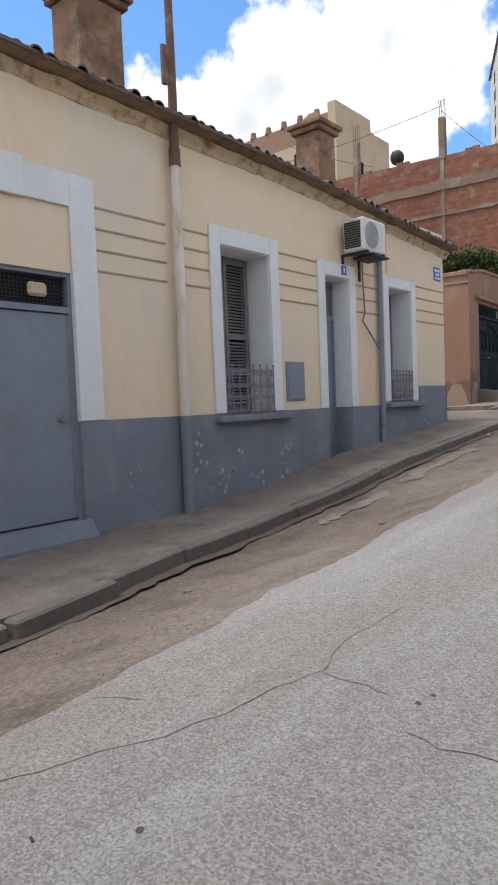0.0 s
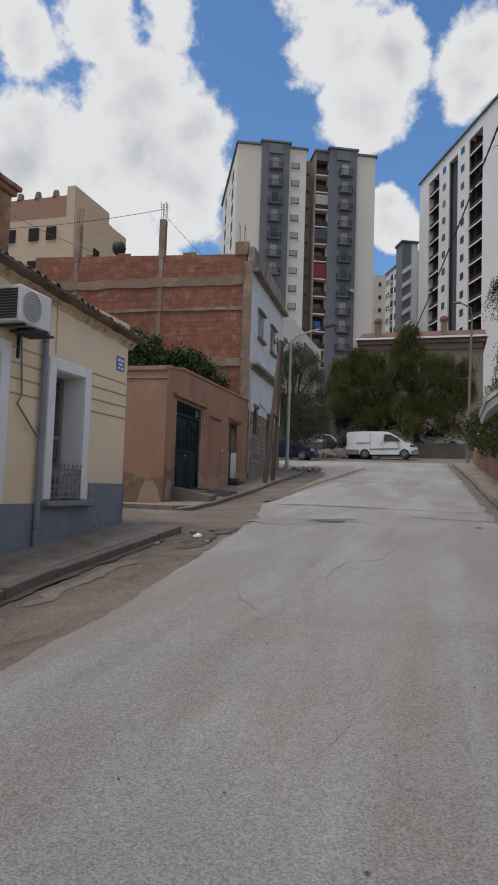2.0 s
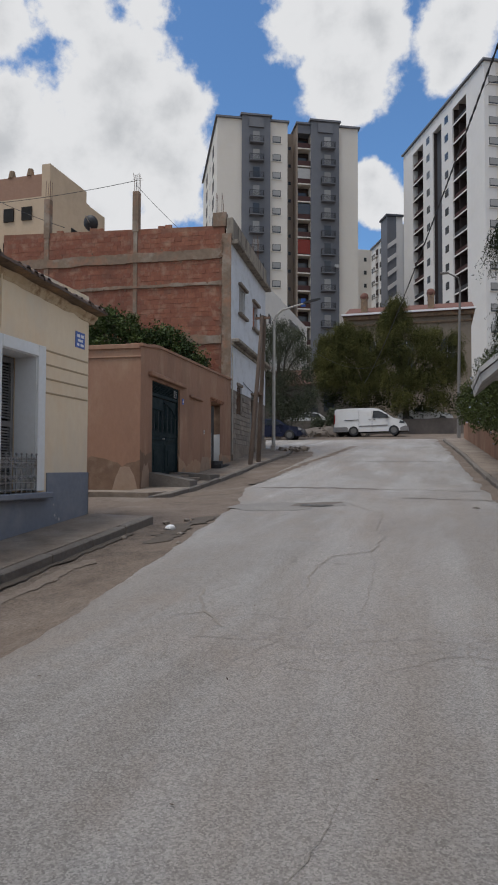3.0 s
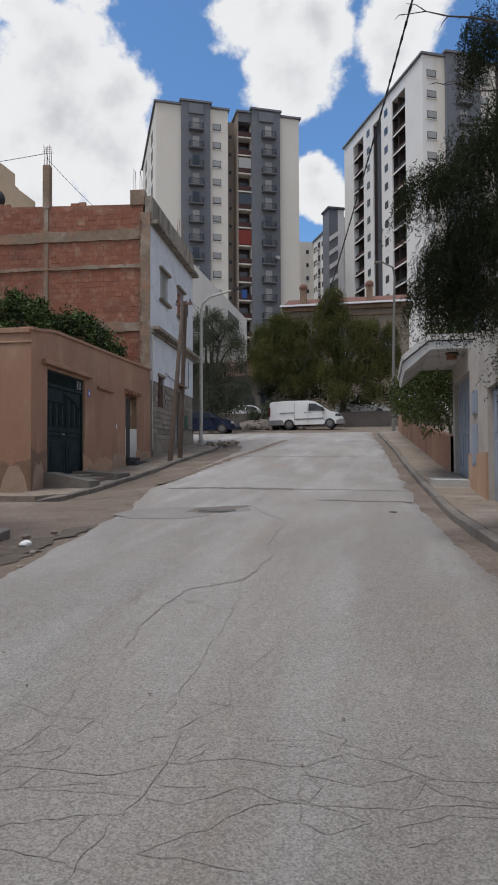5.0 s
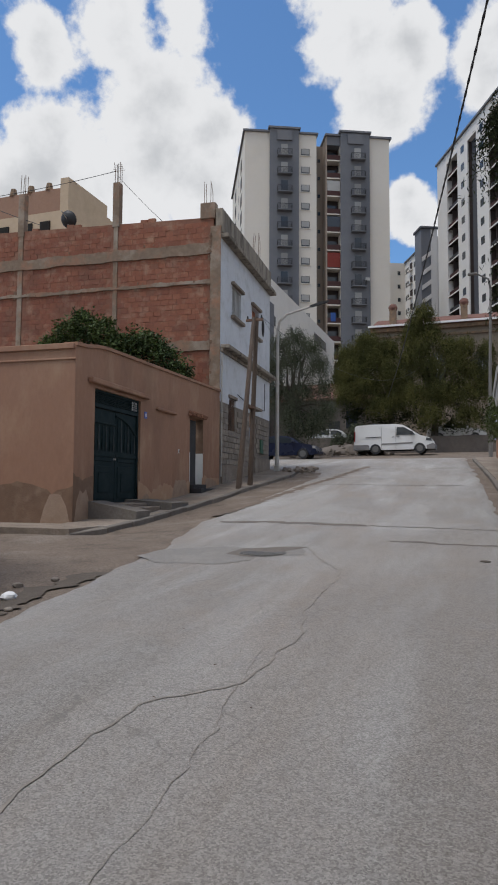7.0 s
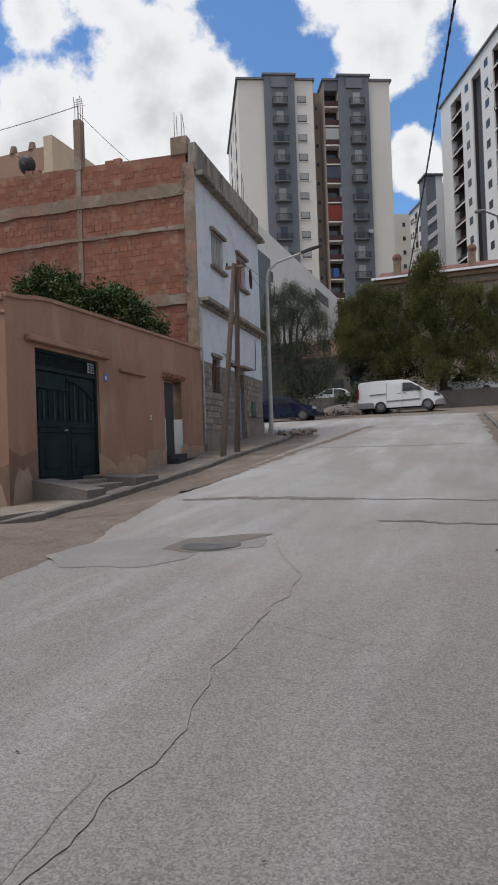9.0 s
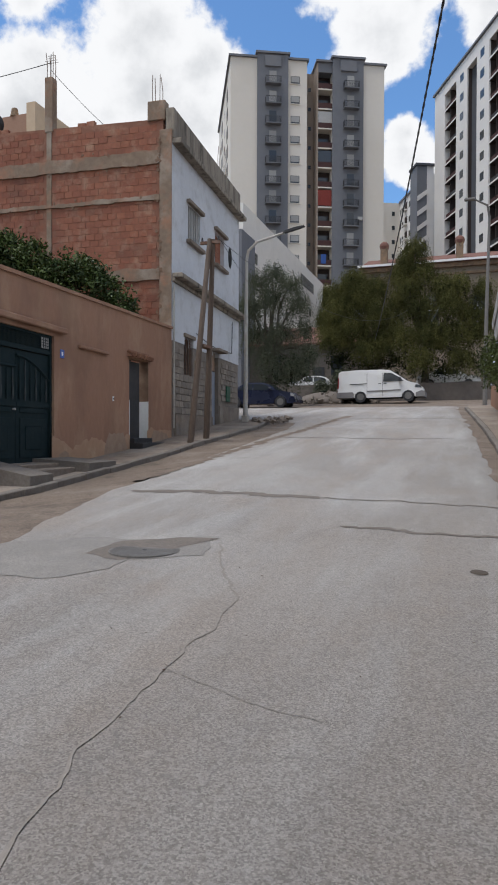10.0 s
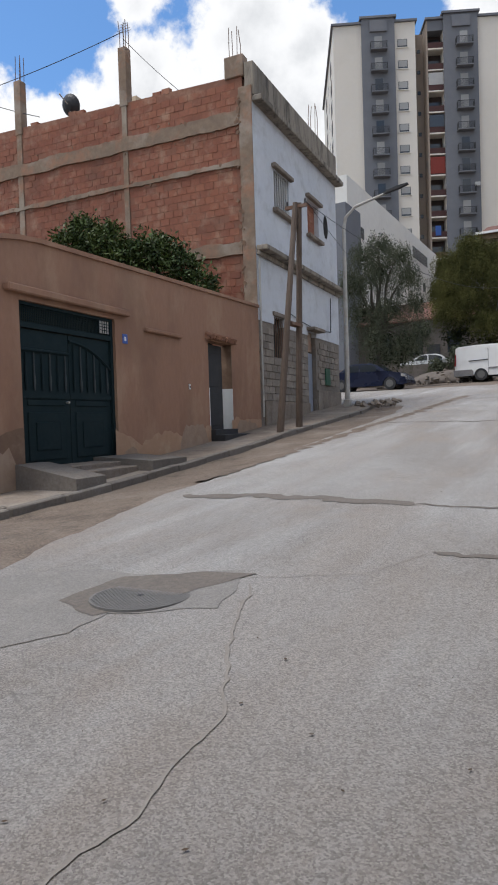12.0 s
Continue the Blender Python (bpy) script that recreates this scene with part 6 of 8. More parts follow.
# ---- retaining wall, rubble ----
bm = bmesh.new()
prev = None
for x in np.arange(-24, 8, 0.8):
    top = 5.55 + 0.12 * noise.noise((x * 0.5, 0, 3))
    ring = [bm.verts.new(p) for p in ((x, 55.8, 3.9), (x, 55.8, top), (x, 56.2, top), (x, 56.2, 3.9))]
    if prev:
        for i in range(3):
            bm.faces.new((prev[i], prev[i + 1], ring[i + 1], ring[i]))
    prev = ring
bmesh.ops.recalc_face_normals(bm, faces=bm.faces[:])
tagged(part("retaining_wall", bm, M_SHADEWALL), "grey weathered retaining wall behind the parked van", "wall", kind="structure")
bm = bmesh.new()
for _ in range(260):
    cx, cy = random.gauss(-7.2, 1.2), random.gauss(53.6, 0.9)
    h = max(0.0, 0.9 - 0.45 * math.hypot((cx + 7.2) / 1.4, (cy - 53.6) / 1.0)) * random.random()
    s = random.uniform(0.06, 0.24)
    r = bmesh.ops.create_cube(bm, size=s, matrix=Matrix.Translation((cx, cy, road_z(cy) + h + s * 0.2)) @ Euler((random.random() * 3, random.random() * 3, random.random() * 3)).to_matrix().to_4x4() @ Matrix.Diagonal((1, random.uniform(0.6, 1.4), random.uniform(0.4, 0.9), 1)))
tagged(part("rubble", bm, M_STONE), "heap of broken stone rubble beside the van", "rubble", kind="stuff")
bm = bmesh.new()
bmesh.ops.create_icosphere(bm, subdivisions=4, radius=1)
for v in bm.verts:
    v.co = Vector((v.co.x * 2.6, v.co.y * 1.8, max(v.co.z, -0.2) * 0.75))
    v.co += v.co.normalized() * 0.12 * noise.noise(v.co * 2.2)
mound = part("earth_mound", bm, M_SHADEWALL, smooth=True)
mound.matrix_basis = pose(-7.2, 54.2, 4.2)
tagged(mound, "low mound of earth under the rubble", "mound", kind="structure")
bm = bmesh.new()
for _ in range(34):
    a, b = random.uniform(-6.9, -5.4), random.uniform(35.2, 37.2)
    s = random.uniform(0.06, 0.17)
    bmesh.ops.create_cube(bm, size=s, matrix=Matrix.Translation((a, b, opave_z(b) + s * 0.25)) @ Euler((random.random(), random.random(), random.random() * 3)).to_matrix().to_4x4() @ Matrix.Diagonal((1.4, 0.9, 0.7, 1)))
tagged(part("rubble", bm, M_CONCRETE), "loose broken kerb stones round the lamp foot", "rubble", kind="stuff")


# ---- vehicles ----
M_RIM = material("dusty_steel_rim", (0.20, 0.195, 0.185), 0.55, (0.13, 0.125, 0.12), grain=14, bump=0, metal=0.4)


def van_wheel(parent, x, y, z, r=0.33, w=0.2):
    bm = bmesh.new()
    add_cyl(bm, (x, y, z), (x, y + w, z), r, seg=22)
    tyre = part("wheel", bm, M_RAIL, parent, "black tyre")
    bm = bmesh.new()
    add_cyl(bm, (x, y - 0.012, z), (x, y + 0.03, z), r * 0.62, seg=16)
    rim = part("rim", bm, M_RIM, tyre)
    return tyre


M_VANW = material("van_white_paint", (0.70, 0.695, 0.68), 0.35, (0.66, 0.655, 0.64), grain=3, stain=(0.52, 0.48, 0.42), stain_scale=1.2, stain_amount=0.35, bump=0, spec=0.5)
van = thing("van", "white panel van with grey bumpers, dusty, parked across the street end", "van", pose(-6.35, 51.0, 4.06, 0, -0.9, 0))
prof = [(0.02, 0.35), (0.0, 0.9), (0.06, 1.80), (0.18, 1.90), (1.2, 1.95), (2.7, 1.93), (3.15, 1.86), (3.7, 1.50), (4.15, 1.18), (4.75, 1.02), (5.0, 0.80), (5.08, 0.42), (4.95, 0.28), (4.55, 0.28), (4.50, 0.45), (4.37, 0.60), (4.17, 0.67), (3.97, 0.60), (3.84, 0.45), (3.8, 0.26), (1.75, 0.26), (1.70, 0.45), (1.57, 0.60), (1.37, 0.67), (1.17, 0.60), (1.04, 0.45), (1.0, 0.28), (0.1, 0.28)]
bm = bmesh.new()
add_prism(bm, prof, "y", 0.0, 1.86)
for v in bm.verts:
    if v.co.z > 1.05:
        k = (v.co.z - 1.05) / 0.9
        v.co.y = 0.93 + (v.co.y - 0.93) * (1 - 0.10 * k)
edges = [e for e in bm.edges if abs(e.verts[0].co.y - e.verts[1].co.y) < 0.01 and e.verts[0].co.z > 0.7 and e.verts[1].co.z > 0.7]
bmesh.ops.bevel(bm, geom=edges, offset=0.05, segments=2, affect="EDGES")
bm.normal_update()
part("body", bm, M_VANW, van)


def side_panel(name, pts, mat, parent, y=-0.008, depth=0.02, lean=0.0):
    bm = bmesh.new()
    add_prism(bm, pts, "y", y, y + depth)
    for v in bm.verts:
        v.co.y += max(0, v.co.z - 1.05) / 0.9 * 0.093 * lean
    return part(name, bm, mat, parent)
side_panel("cab_window", [(2.72, 1.20), (3.92, 1.20), (3.62, 1.46), (3.22, 1.70), (2.76, 1.72)], M_GLASS, van, lean=1)
side_panel("slide_rail", [(0.75, 1.06), (1.75, 1.08), (1.75, 1.13), (0.75, 1.11)], M_RAIL, van)
side_panel("door_seam", [(1.76, 0.35), (1.78, 0.35), (1.78, 1.72), (1.76, 1.72)], M_SHUT, van, lean=1)
side_panel("door_seam", [(2.68, 0.35), (2.70, 0.35), (2.70, 1.72), (2.68, 1.72)], M_SHUT, van, lean=1)
side_panel("door_handle", [(2.45, 1.06), (2.62, 1.06), (2.62, 1.10), (2.45, 1.10)], M_RAIL, van, y=-0.03)
side_panel("door_handle", [(2.76, 1.06), (2.93, 1.06), (2.93, 1.10), (2.76, 1.10)], M_RAIL, van, y=-0.03)
side_panel("side_strip", [(1.78, 0.60), (3.75, 0.64), (3.75, 0.72), (1.78, 0.68)], M_SHUT, van, y=-0.02)
side_panel("rear_bumper", [(-0.06, 0.28), (0.98, 0.28), (0.98, 0.52), (0.9, 0.62), (-0.06, 0.62)], M_SHUT, van, y=-0.02, depth=1.90)
side_panel("front_bumper", [(4.60, 0.26), (5.12, 0.26), (5.13, 0.55), (4.95, 0.62), (4.62, 0.5)], M_SHUT, van, y=-0.02, depth=1.90)
side_panel("rear_light", [(-0.01, 0.85), (0.07, 0.85), (0.10, 1.5), (0.04, 1.5)], material("red_lens", (0.25, 0.02, 0.02), 0.3, grain=5, bump=0), van, y=-0.012)
side_panel("headlight", [(4.55, 0.80), (4.98, 0.76), (4.85, 0.94), (4.6, 0.98)], M_FARGLASS, van, y=-0.012)
side_panel("mirror", [(3.60, 1.18), (3.78, 1.18), (3.78, 1.42), (3.64, 1.42)], M_RAIL, van, y=-0.2, depth=0.16)
bm = bmesh.new()
add_prism(bm, [(3.20, 1.865), (4.16, 1.19), (4.18, 1.205), (3.22, 1.88)], "y", 0.16, 1.70)
part("windscreen", bm, M_GLASS, van)
for x in (1.37, 4.17):
    for y in (0.02, 1.64):
        van_wheel(van, x, y, 0.33)
part("underside", boxes((0.9, 4.6, 0.25, 1.6, 0.25, 0.7)), M_BLACK, van)

M_CARBLUE = material("dark_blue_car_paint", (0.010, 0.014, 0.034), 0.25, (0.013, 0.018, 0.04), grain=3, bump=0, spec=0.6)


def saloon(m, paint, label):
    c = thing("car", label, "car", m)
    prof = [(0.02, 0.42), (0.0, 0.72), (0.1, 0.90), (0.75, 0.96), (1.25, 1.30), (1.55, 1.37), (2.35, 1.36), (2.7, 1.25), (3.15, 0.93), (3.85, 0.82), (4.15, 0.66), (4.2, 0.40), (4.1, 0.22), (3.75, 0.22), (3.7, 0.4), (3.55, 0.58), (3.38, 0.62), (3.2, 0.58), (3.05, 0.4), (3.0, 0.2), (1.2, 0.2), (1.15, 0.4), (1.0, 0.58), (0.83, 0.62), (0.65, 0.58), (0.5, 0.4), (0.45, 0.22), (0.1, 0.25)]
    bm = bmesh.new()
    add_prism(bm, prof, "y", 0.0, 1.68)
    for v in bm.verts:
        if v.co.z > 0.85:
            v.co.y = 0.84 + (v.co.y - 0.84) * (1 - 0.32 * (v.co.z - 0.85))
    edges = [e for e in bm.edges if abs(e.verts[0].co.y - e.verts[1].co.y) < 0.01 and e.verts[0].co.z > 0.6 and e.verts[1].co.z > 0.6]
    bmesh.ops.bevel(bm, geom=edges, offset=0.04, segments=2, affect="EDGES")
    part("body", bm, paint, c)
    for pts in ([(0.95, 0.95), (1.78, 0.94), (1.78, 1.28), (1.36, 1.28)], [(1.86, 0.94), (2.95, 0.93), (2.6, 1.20), (2.3, 1.28), (1.86, 1.28)]):
        bm = bmesh.new()
        add_prism(bm, pts, "y", -0.01, 0.02)
        for v in bm.verts:
            v.co.y += max(0, v.co.z - 0.85) * 0.27
        part("side_window", bm, M_GLASS, c)
    bm = bmesh.new()
    add_prism(bm, [(2.68, 1.265), (3.13, 0.945), (3.15, 0.96), (2.70, 1.28)], "y", 0.2, 1.48)
    part("windscreen", bm, M_GLASS, c)
    bm = bmesh.new()
    add_prism(bm, [(3.95, 0.62), (4.17, 0.58), (4.1, 0.72), (3.95, 0.76)], "y", -0.01, 0.3)
    part("headlight", bm, M_SHUTTER, c)
    part("bumper", boxes((4.02, 4.24, 0.0, 1.68, 0.25, 0.45), bevel=0.03), paint, c)
    part("mirror", boxes((2.72, 2.88, -0.14, 0.04, 0.93, 1.05), bevel=0.02), paint, c)
    for x in (0.83, 3.38):
        for y in (0.0, 1.48):
            van_wheel(c, x, y, 0.30, 0.30, 0.2)
    return c


saloon(pose(-11.75, 45.3, road_z(45.8) + 0.01), M_CARBLUE, "dark blue saloon car parked beyond the lamp")
saloon(pose(-11.2, 57.3, 5.0, 0, 0, 10), M_VANW, "white saloon car parked behind the retaining wall")
saloon(pose(-2.2, 58.4, 5.4, 0, 0, 8), M_VANW, "white saloon car half hidden under the trees")


# ---- foliage ----
RNG = np.random.default_rng(7)


def leaf_mesh(name, centre, along, across, mat, parent, label=""):
    """Pointed leaves from arrays of centres, long and short half axes."""
    n = len(centre)
    v = np.stack([centre - along, centre + across, centre + along, centre - across], 1).reshape(-1, 3)
    me = bpy.data.meshes.new(name)
    me.from_pydata(v.tolist(), [], np.arange(4 * n).reshape(-1, 4).tolist())
    me.materials.append(mat)
    ob = new(name, me)
    ob.parent = parent
    return tagged(ob, label=label, kind="stuff")


def unit(a):
    return a / np.maximum(np.linalg.norm(a, axis=1, keepdims=True), 1e-6)


def in_blobs(blobs, n, inner=0.45):
    """Points in the outer part of soft ellipsoids; (x, y, z, rx, ry, rz)."""
    b = np.array(blobs, float)
    w = (b[:, 3] * b[:, 4] * b[:, 5]) ** 0.7
    pick = RNG.choice(len(b), n, p=w / w.sum())
    d = unit(RNG.normal(size=(n, 3)))
    r = inner + (1 - inner) * RNG.random(n) ** 0.6
    lump = 1 + 0.18 * np.sin(d[:, 0] * 7 + pick) * np.cos(d[:, 2] * 6 + pick * 2)
    return b[pick, :3] + d * (r * lump)[:, None] * b[pick, 3:6], d


def drooping(name, blobs, strands, per, length, leaf, mat, parent, inner=0.45, lean=(0, 0, 0), sway=0.22):
    start, d = in_blobs(blobs, strands, inner)
    off = RNG.normal(size=(strands, 3)) * sway + d * 0.25 + np.array(lean)
    way = unit(np.array([0, 0, -1.0]) + off)
    ln = length * (0.5 + RNG.random(strands))
    k = (np.arange(per) + 0.5) / per
    pos = start[:, None] + way[:, None] * (ln[:, None] * k)[:, :, None] + RNG.normal(size=(strands, per, 3)) * leaf * 0.7
    pos = pos.reshape(-1, 3)
    n = len(pos)
    al = unit(np.repeat(way, per, 0) * 0.8 + RNG.normal(size=(n, 3)) * 0.75) * (leaf * (0.6 + 0.8 * RNG.random((n, 1))))
    ac = unit(np.cross(al, RNG.normal(size=(n, 3)))) * (leaf * 0.26)
    return leaf_mesh(name, pos, al, ac, mat, parent)


def bushy(name, blobs, n, leaf, mat, parent, inner=0.55):
    pos, d = in_blobs(blobs, n, inner)
    al = unit(d * 0.5 + RNG.normal(size=(n, 3))) * (leaf * (0.6 + 0.7 * RNG.random((n, 1))))
    ac = unit(np.cross(al, RNG.normal(size=(n, 3)))) * (leaf * 0.42)
    return leaf_mesh(name, pos, al, ac, mat, parent)


def limbs(name, root, blobs, r, parent, trunk_top):
    bm = bmesh.new()
    root, top = Vector(root), Vector(trunk_top)
    pts = [root.lerp(top, k / 6) + Vector((0.12 * noise.noise((k, 1, root.x)), 0.12 * noise.noise((k, 5, root.y)), 0)) for k in range(7)]
    add_tube(bm, pts, [r * (1 - 0.07 * k) for k in range(7)], 10)
    tr = part("trunk", bm, M_BARK, parent)
    for b in blobs:
        bm = bmesh.new()
        end = Vector(b[:3])
        ps = [top.lerp(end, k / 6) + Vector((0, 0, 0.35 * math.sin(k / 6 * math.pi))) + Vector((noise.noise((k * 0.7, b[0], 1)), noise.noise((k * 0.7, b[1], 7)), 0)) * 0.25 for k in range(7)]
        add_tube(bm, ps, [r * 0.5 * (1 - 0.13 * k) for k in range(7)], 7)
        part("limb", bm, M_BARK, tr)


def pepper_tree(label, root, top, blobs, strands, per, length, leaf, mat, r, inner=0.4, low=(), dense=9000):
    t = thing("tree", label, "tree", group="pepper trees")
    limbs("limb", root, blobs, r, t, top)
    tops = [(x, y, z + 0.25, rx * 0.9, ry, rz * 0.7) for x, y, z, rx, ry, rz in blobs]
    drooping("crown", tops, int(strands * 1.35), per + 3, length * 1.45, leaf * 0.72, mat, t, inner, sway=0.1)
    tufts = [(x, y, z + 0.1, rx * 1.3, ry * 1.2, rz * 1.3) for x, y, z, rx, ry, rz in blobs]
    drooping("loose_sprays", tufts, strands // 3, per, length * 1.0, leaf * 0.7, mat, t, 0.8, sway=0.14)
    # darker leaves fill the core and low gaps, painting shade inside the crown
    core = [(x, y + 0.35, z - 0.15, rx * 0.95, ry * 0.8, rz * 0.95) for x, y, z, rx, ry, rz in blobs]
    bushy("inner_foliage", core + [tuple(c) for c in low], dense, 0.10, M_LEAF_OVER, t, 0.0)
    return t


pepper_tree("drooping airy grey-green pepper tree beside the lamp", (-9.9, 48.6, 3.8), (-9.9, 48.6, 6.8),
            [(-9.7, 48.6, 11.7, 0.6, 0.9, 0.5), (-10.7, 48.6, 11.3, 0.7, 0.9, 0.6), (-8.7, 48.4, 11.0, 0.7, 0.9, 0.5), (-11.3, 48.6, 9.9, 0.7, 1.0, 0.6), (-9.9, 48.3, 10.2, 0.8, 0.9, 0.6), (-8.2, 48.4, 9.8, 0.6, 0.8, 0.5),
             (-7.9, 48.6, 8.3, 0.5, 0.9, 0.5), (-10.8, 48.6, 8.2, 0.8, 1.0, 0.6), (-9.2, 48.4, 8.2, 0.7, 0.9, 0.6), (-9.9, 48.4, 6.6, 0.8, 0.9, 0.7), (-8.4, 48.4, 6.3, 0.7, 0.7, 0.7), (-7.6, 48.4, 6.9, 0.5, 0.7, 0.5)],
            2100, 13, 1.05, 0.08, M_LEAF_DARK, 0.2, low=[(-9.6, 48.8, 5.4, 1.2, 0.7, 0.9), (-8.4, 48.8, 5.9, 1.0, 0.7, 0.9), (-9.0, 48.8, 6.0, 1.2, 0.7, 0.9)], dense=3600)
pepper_tree("broad drooping olive-green pepper tree behind the van", (-4.6, 56.6, 4.8), (-4.6, 56.6, 8.0),
            [(-7.6, 56.5, 11.9, 0.9, 1.1, 0.8), (-6.3, 56.5, 12.7, 0.9, 1.1, 0.8), (-7.3, 55.8, 10.6, 1.1, 1.1, 0.9), (-8.2, 56.5, 10.2, 0.7, 0.9, 0.8), (-5.8, 55.9, 11.4, 1.0, 1.0, 0.9), (-4.9, 56.6, 12.2, 0.8, 1.0, 0.8),
             (-7.6, 55.6, 8.9, 0.9, 0.9, 0.8), (-6.2, 55.5, 9.4, 1.0, 0.9, 0.9), (-4.6, 55.7, 10.3, 0.9, 0.9, 1.0), (-4.2, 56.0, 8.5, 0.8, 0.9, 0.9), (-5.4, 55.4, 8.0, 0.8, 0.8, 0.7)],
            3300, 13, 0.75, 0.095, M_LEAF, 0.3, low=[(-7.2, 56.5, 7.4, 1.3, 0.7, 1.0), (-5.2, 56.5, 6.8, 1.5, 0.7, 1.1), (-3.6, 56.5, 7.2, 1.2, 0.7, 1.0)])
pepper_tree("tall olive-green pepper tree behind the van", (-1.6, 56.8, 4.9), (-1.6, 56.8, 8.2),
            [(-2.3, 56.6, 14.6, 0.8, 0.9, 0.7), (-2.9, 56.6, 13.8, 0.6, 0.9, 0.6), (-3.2, 56.6, 13.0, 0.7, 0.9, 0.7), (-1.7, 56.5, 13.1, 0.7, 0.9, 0.7), (-2.6, 56.2, 12.0, 0.9, 0.9, 0.8), (-2.0, 56.0, 10.6, 1.0, 0.9, 0.9), (-0.6, 56.4, 12.0, 0.8, 1.0, 0.8), (0.5, 56.4, 12.0, 0.8, 1.0, 0.7),
             (0.0, 55.9, 10.8, 0.9, 0.9, 0.8), (1.1, 56.4, 10.2, 0.7, 0.9, 0.8), (1.5, 56.3, 8.9, 0.6, 0.8, 0.8), (2.0, 56.4, 11.6, 0.6, 0.8, 0.8), (2.3, 56.4, 9.9, 0.5, 0.8, 0.9), (-3.4, 56.5, 11.2, 0.6, 0.8, 0.9), (-3.6, 56.4, 9.6, 0.6, 0.7, 0.9), (-1.3, 55.6, 8.9, 1.0, 0.8, 0.9), (0.2, 55.7, 8.8, 1.0, 0.9, 0.9), (-2.8, 55.6, 8.6, 0.8, 0.8, 0.9), (-1.8, 55.3, 7.3, 0.9, 0.7, 0.7), (0.6, 55.5, 7.2, 0.8, 0.7, 0.7)],
            3900, 13, 0.75, 0.095, M_LEAF, 0.28, low=[(-2.4, 56.6, 6.6, 1.5, 0.7, 1.1), (-0.4, 56.6, 6.6, 1.5, 0.7, 1.0), (1.4, 56.6, 6.9, 1.2, 0.7, 1.2), (-1.0, 56.6, 8.0, 1.8, 0.7, 1.0)])
sh = thing("shrub", "dark green shrub at the end of the retaining wall", "shrub")
bushy("crown", [(-6.9, 55.2, 5.6, 0.9, 0.7, 1.1), (-8.3, 55.3, 5.2, 0.6, 0.5, 0.7)], 2200, 0.10, M_LEAF_DARK, sh, 0.3)
bm = bmesh.new()
add_tube(bm, [(-6.9, 55.2, 4.2), (-6.9, 55.2, 5.4)], 0.06, 6)
part("stem", bm, M_BARK, sh)

# citrus tree behind the terracotta wall
ct = thing("tree", "glossy green citrus tree rising over the terracotta wall", "tree")
cb = [(-13.0, 27.7, 6.9, 0.5, 0.8, 0.5), (-12.4, 27.8, 7.4, 0.55, 0.8, 0.5), (-11.8, 27.8, 7.6, 0.5, 0.8, 0.5), (-11.1, 27.8, 7.25, 0.5, 0.8, 0.5), (-10.5, 27.9, 6.8, 0.5, 0.8, 0.45), (-9.8, 27.9, 6.85, 0.5, 0.7, 0.45), (-9.2, 27.9, 6.75, 0.5, 0.7, 0.45), (-8.7, 27.9, 6.3, 0.5, 0.7, 0.45), (-8.2, 28.0, 5.8, 0.42, 0.6, 0.4),
      (-12.0, 27.6, 6.4, 1.1, 0.9, 0.6), (-10.2, 27.7, 5.9, 1.1, 0.9, 0.55), (-12.0, 27.8, 8.05, 0.25, 0.3, 0.18), (-10.9, 27.8, 7.7, 0.22, 0.3, 0.18), (-9.4, 27.9, 7.2, 0.22, 0.3, 0.16)]
limbs("limb", (-11.2, 27.7, 1.4), cb, 0.14, ct, (-11.2, 27.7, 4.8))
bushy("crown", cb, 17000, 0.07, M_LEAF_GREEN, ct, 0.35)
bushy("loose_leaves", [(x, y, z + 0.05, rx * 1.35, ry, rz * 1.35) for x, y, z, rx, ry, rz in cb], 1500, 0.07, M_LEAF_GREEN, ct, 0.8)

# hedge over the low garden wall
hd = thing("hedge", "overgrown flowering hedge spilling over the garden wall", "hedge")
hb = [(2.75 - 0.035 * (y - 25), y, road_z(y) + 2.1 + 0.3 * math.sin(y * 1.7), 0.75, 0.9, 0.95) for y in np.arange(23.9, 41, 1.25)]
hb += [(3.2, y, road_z(y) + 3.3 + 0.4 * math.cos(y), 0.9, 1.0, 0.9) for y in np.arange(24.2, 38, 1.6)]
bushy("crown", hb, 26000, 0.058, M_LEAF_YELLOW, hd, 0.3)
pos, d = in_blobs(hb[:9], 45, 0.95)
fl = RNG.normal(size=(len(pos), 3))
leaf_mesh("blossom", pos, unit(fl) * 0.04, unit(np.cross(fl, RNG.normal(size=(len(pos), 3)))) * 0.04, material("pale_blossom", (0.45, 0.48, 0.62), 0.7, grain=5, bump=0), hd, "pale bluish blossoms")
for y in (25.5, 28.5, 31.5, 34.5, 37.5):
    bm = bmesh.new()
    add_tube(bm, [(3.25, y, road_z(y)), (3.2, y + 0.1, road_z(y) + 1.2), (2.9, y, road_z(y) + 2.0)], [0.06, 0.05, 0.03], 6)
    part("stem", bm, M_BARK, hd)

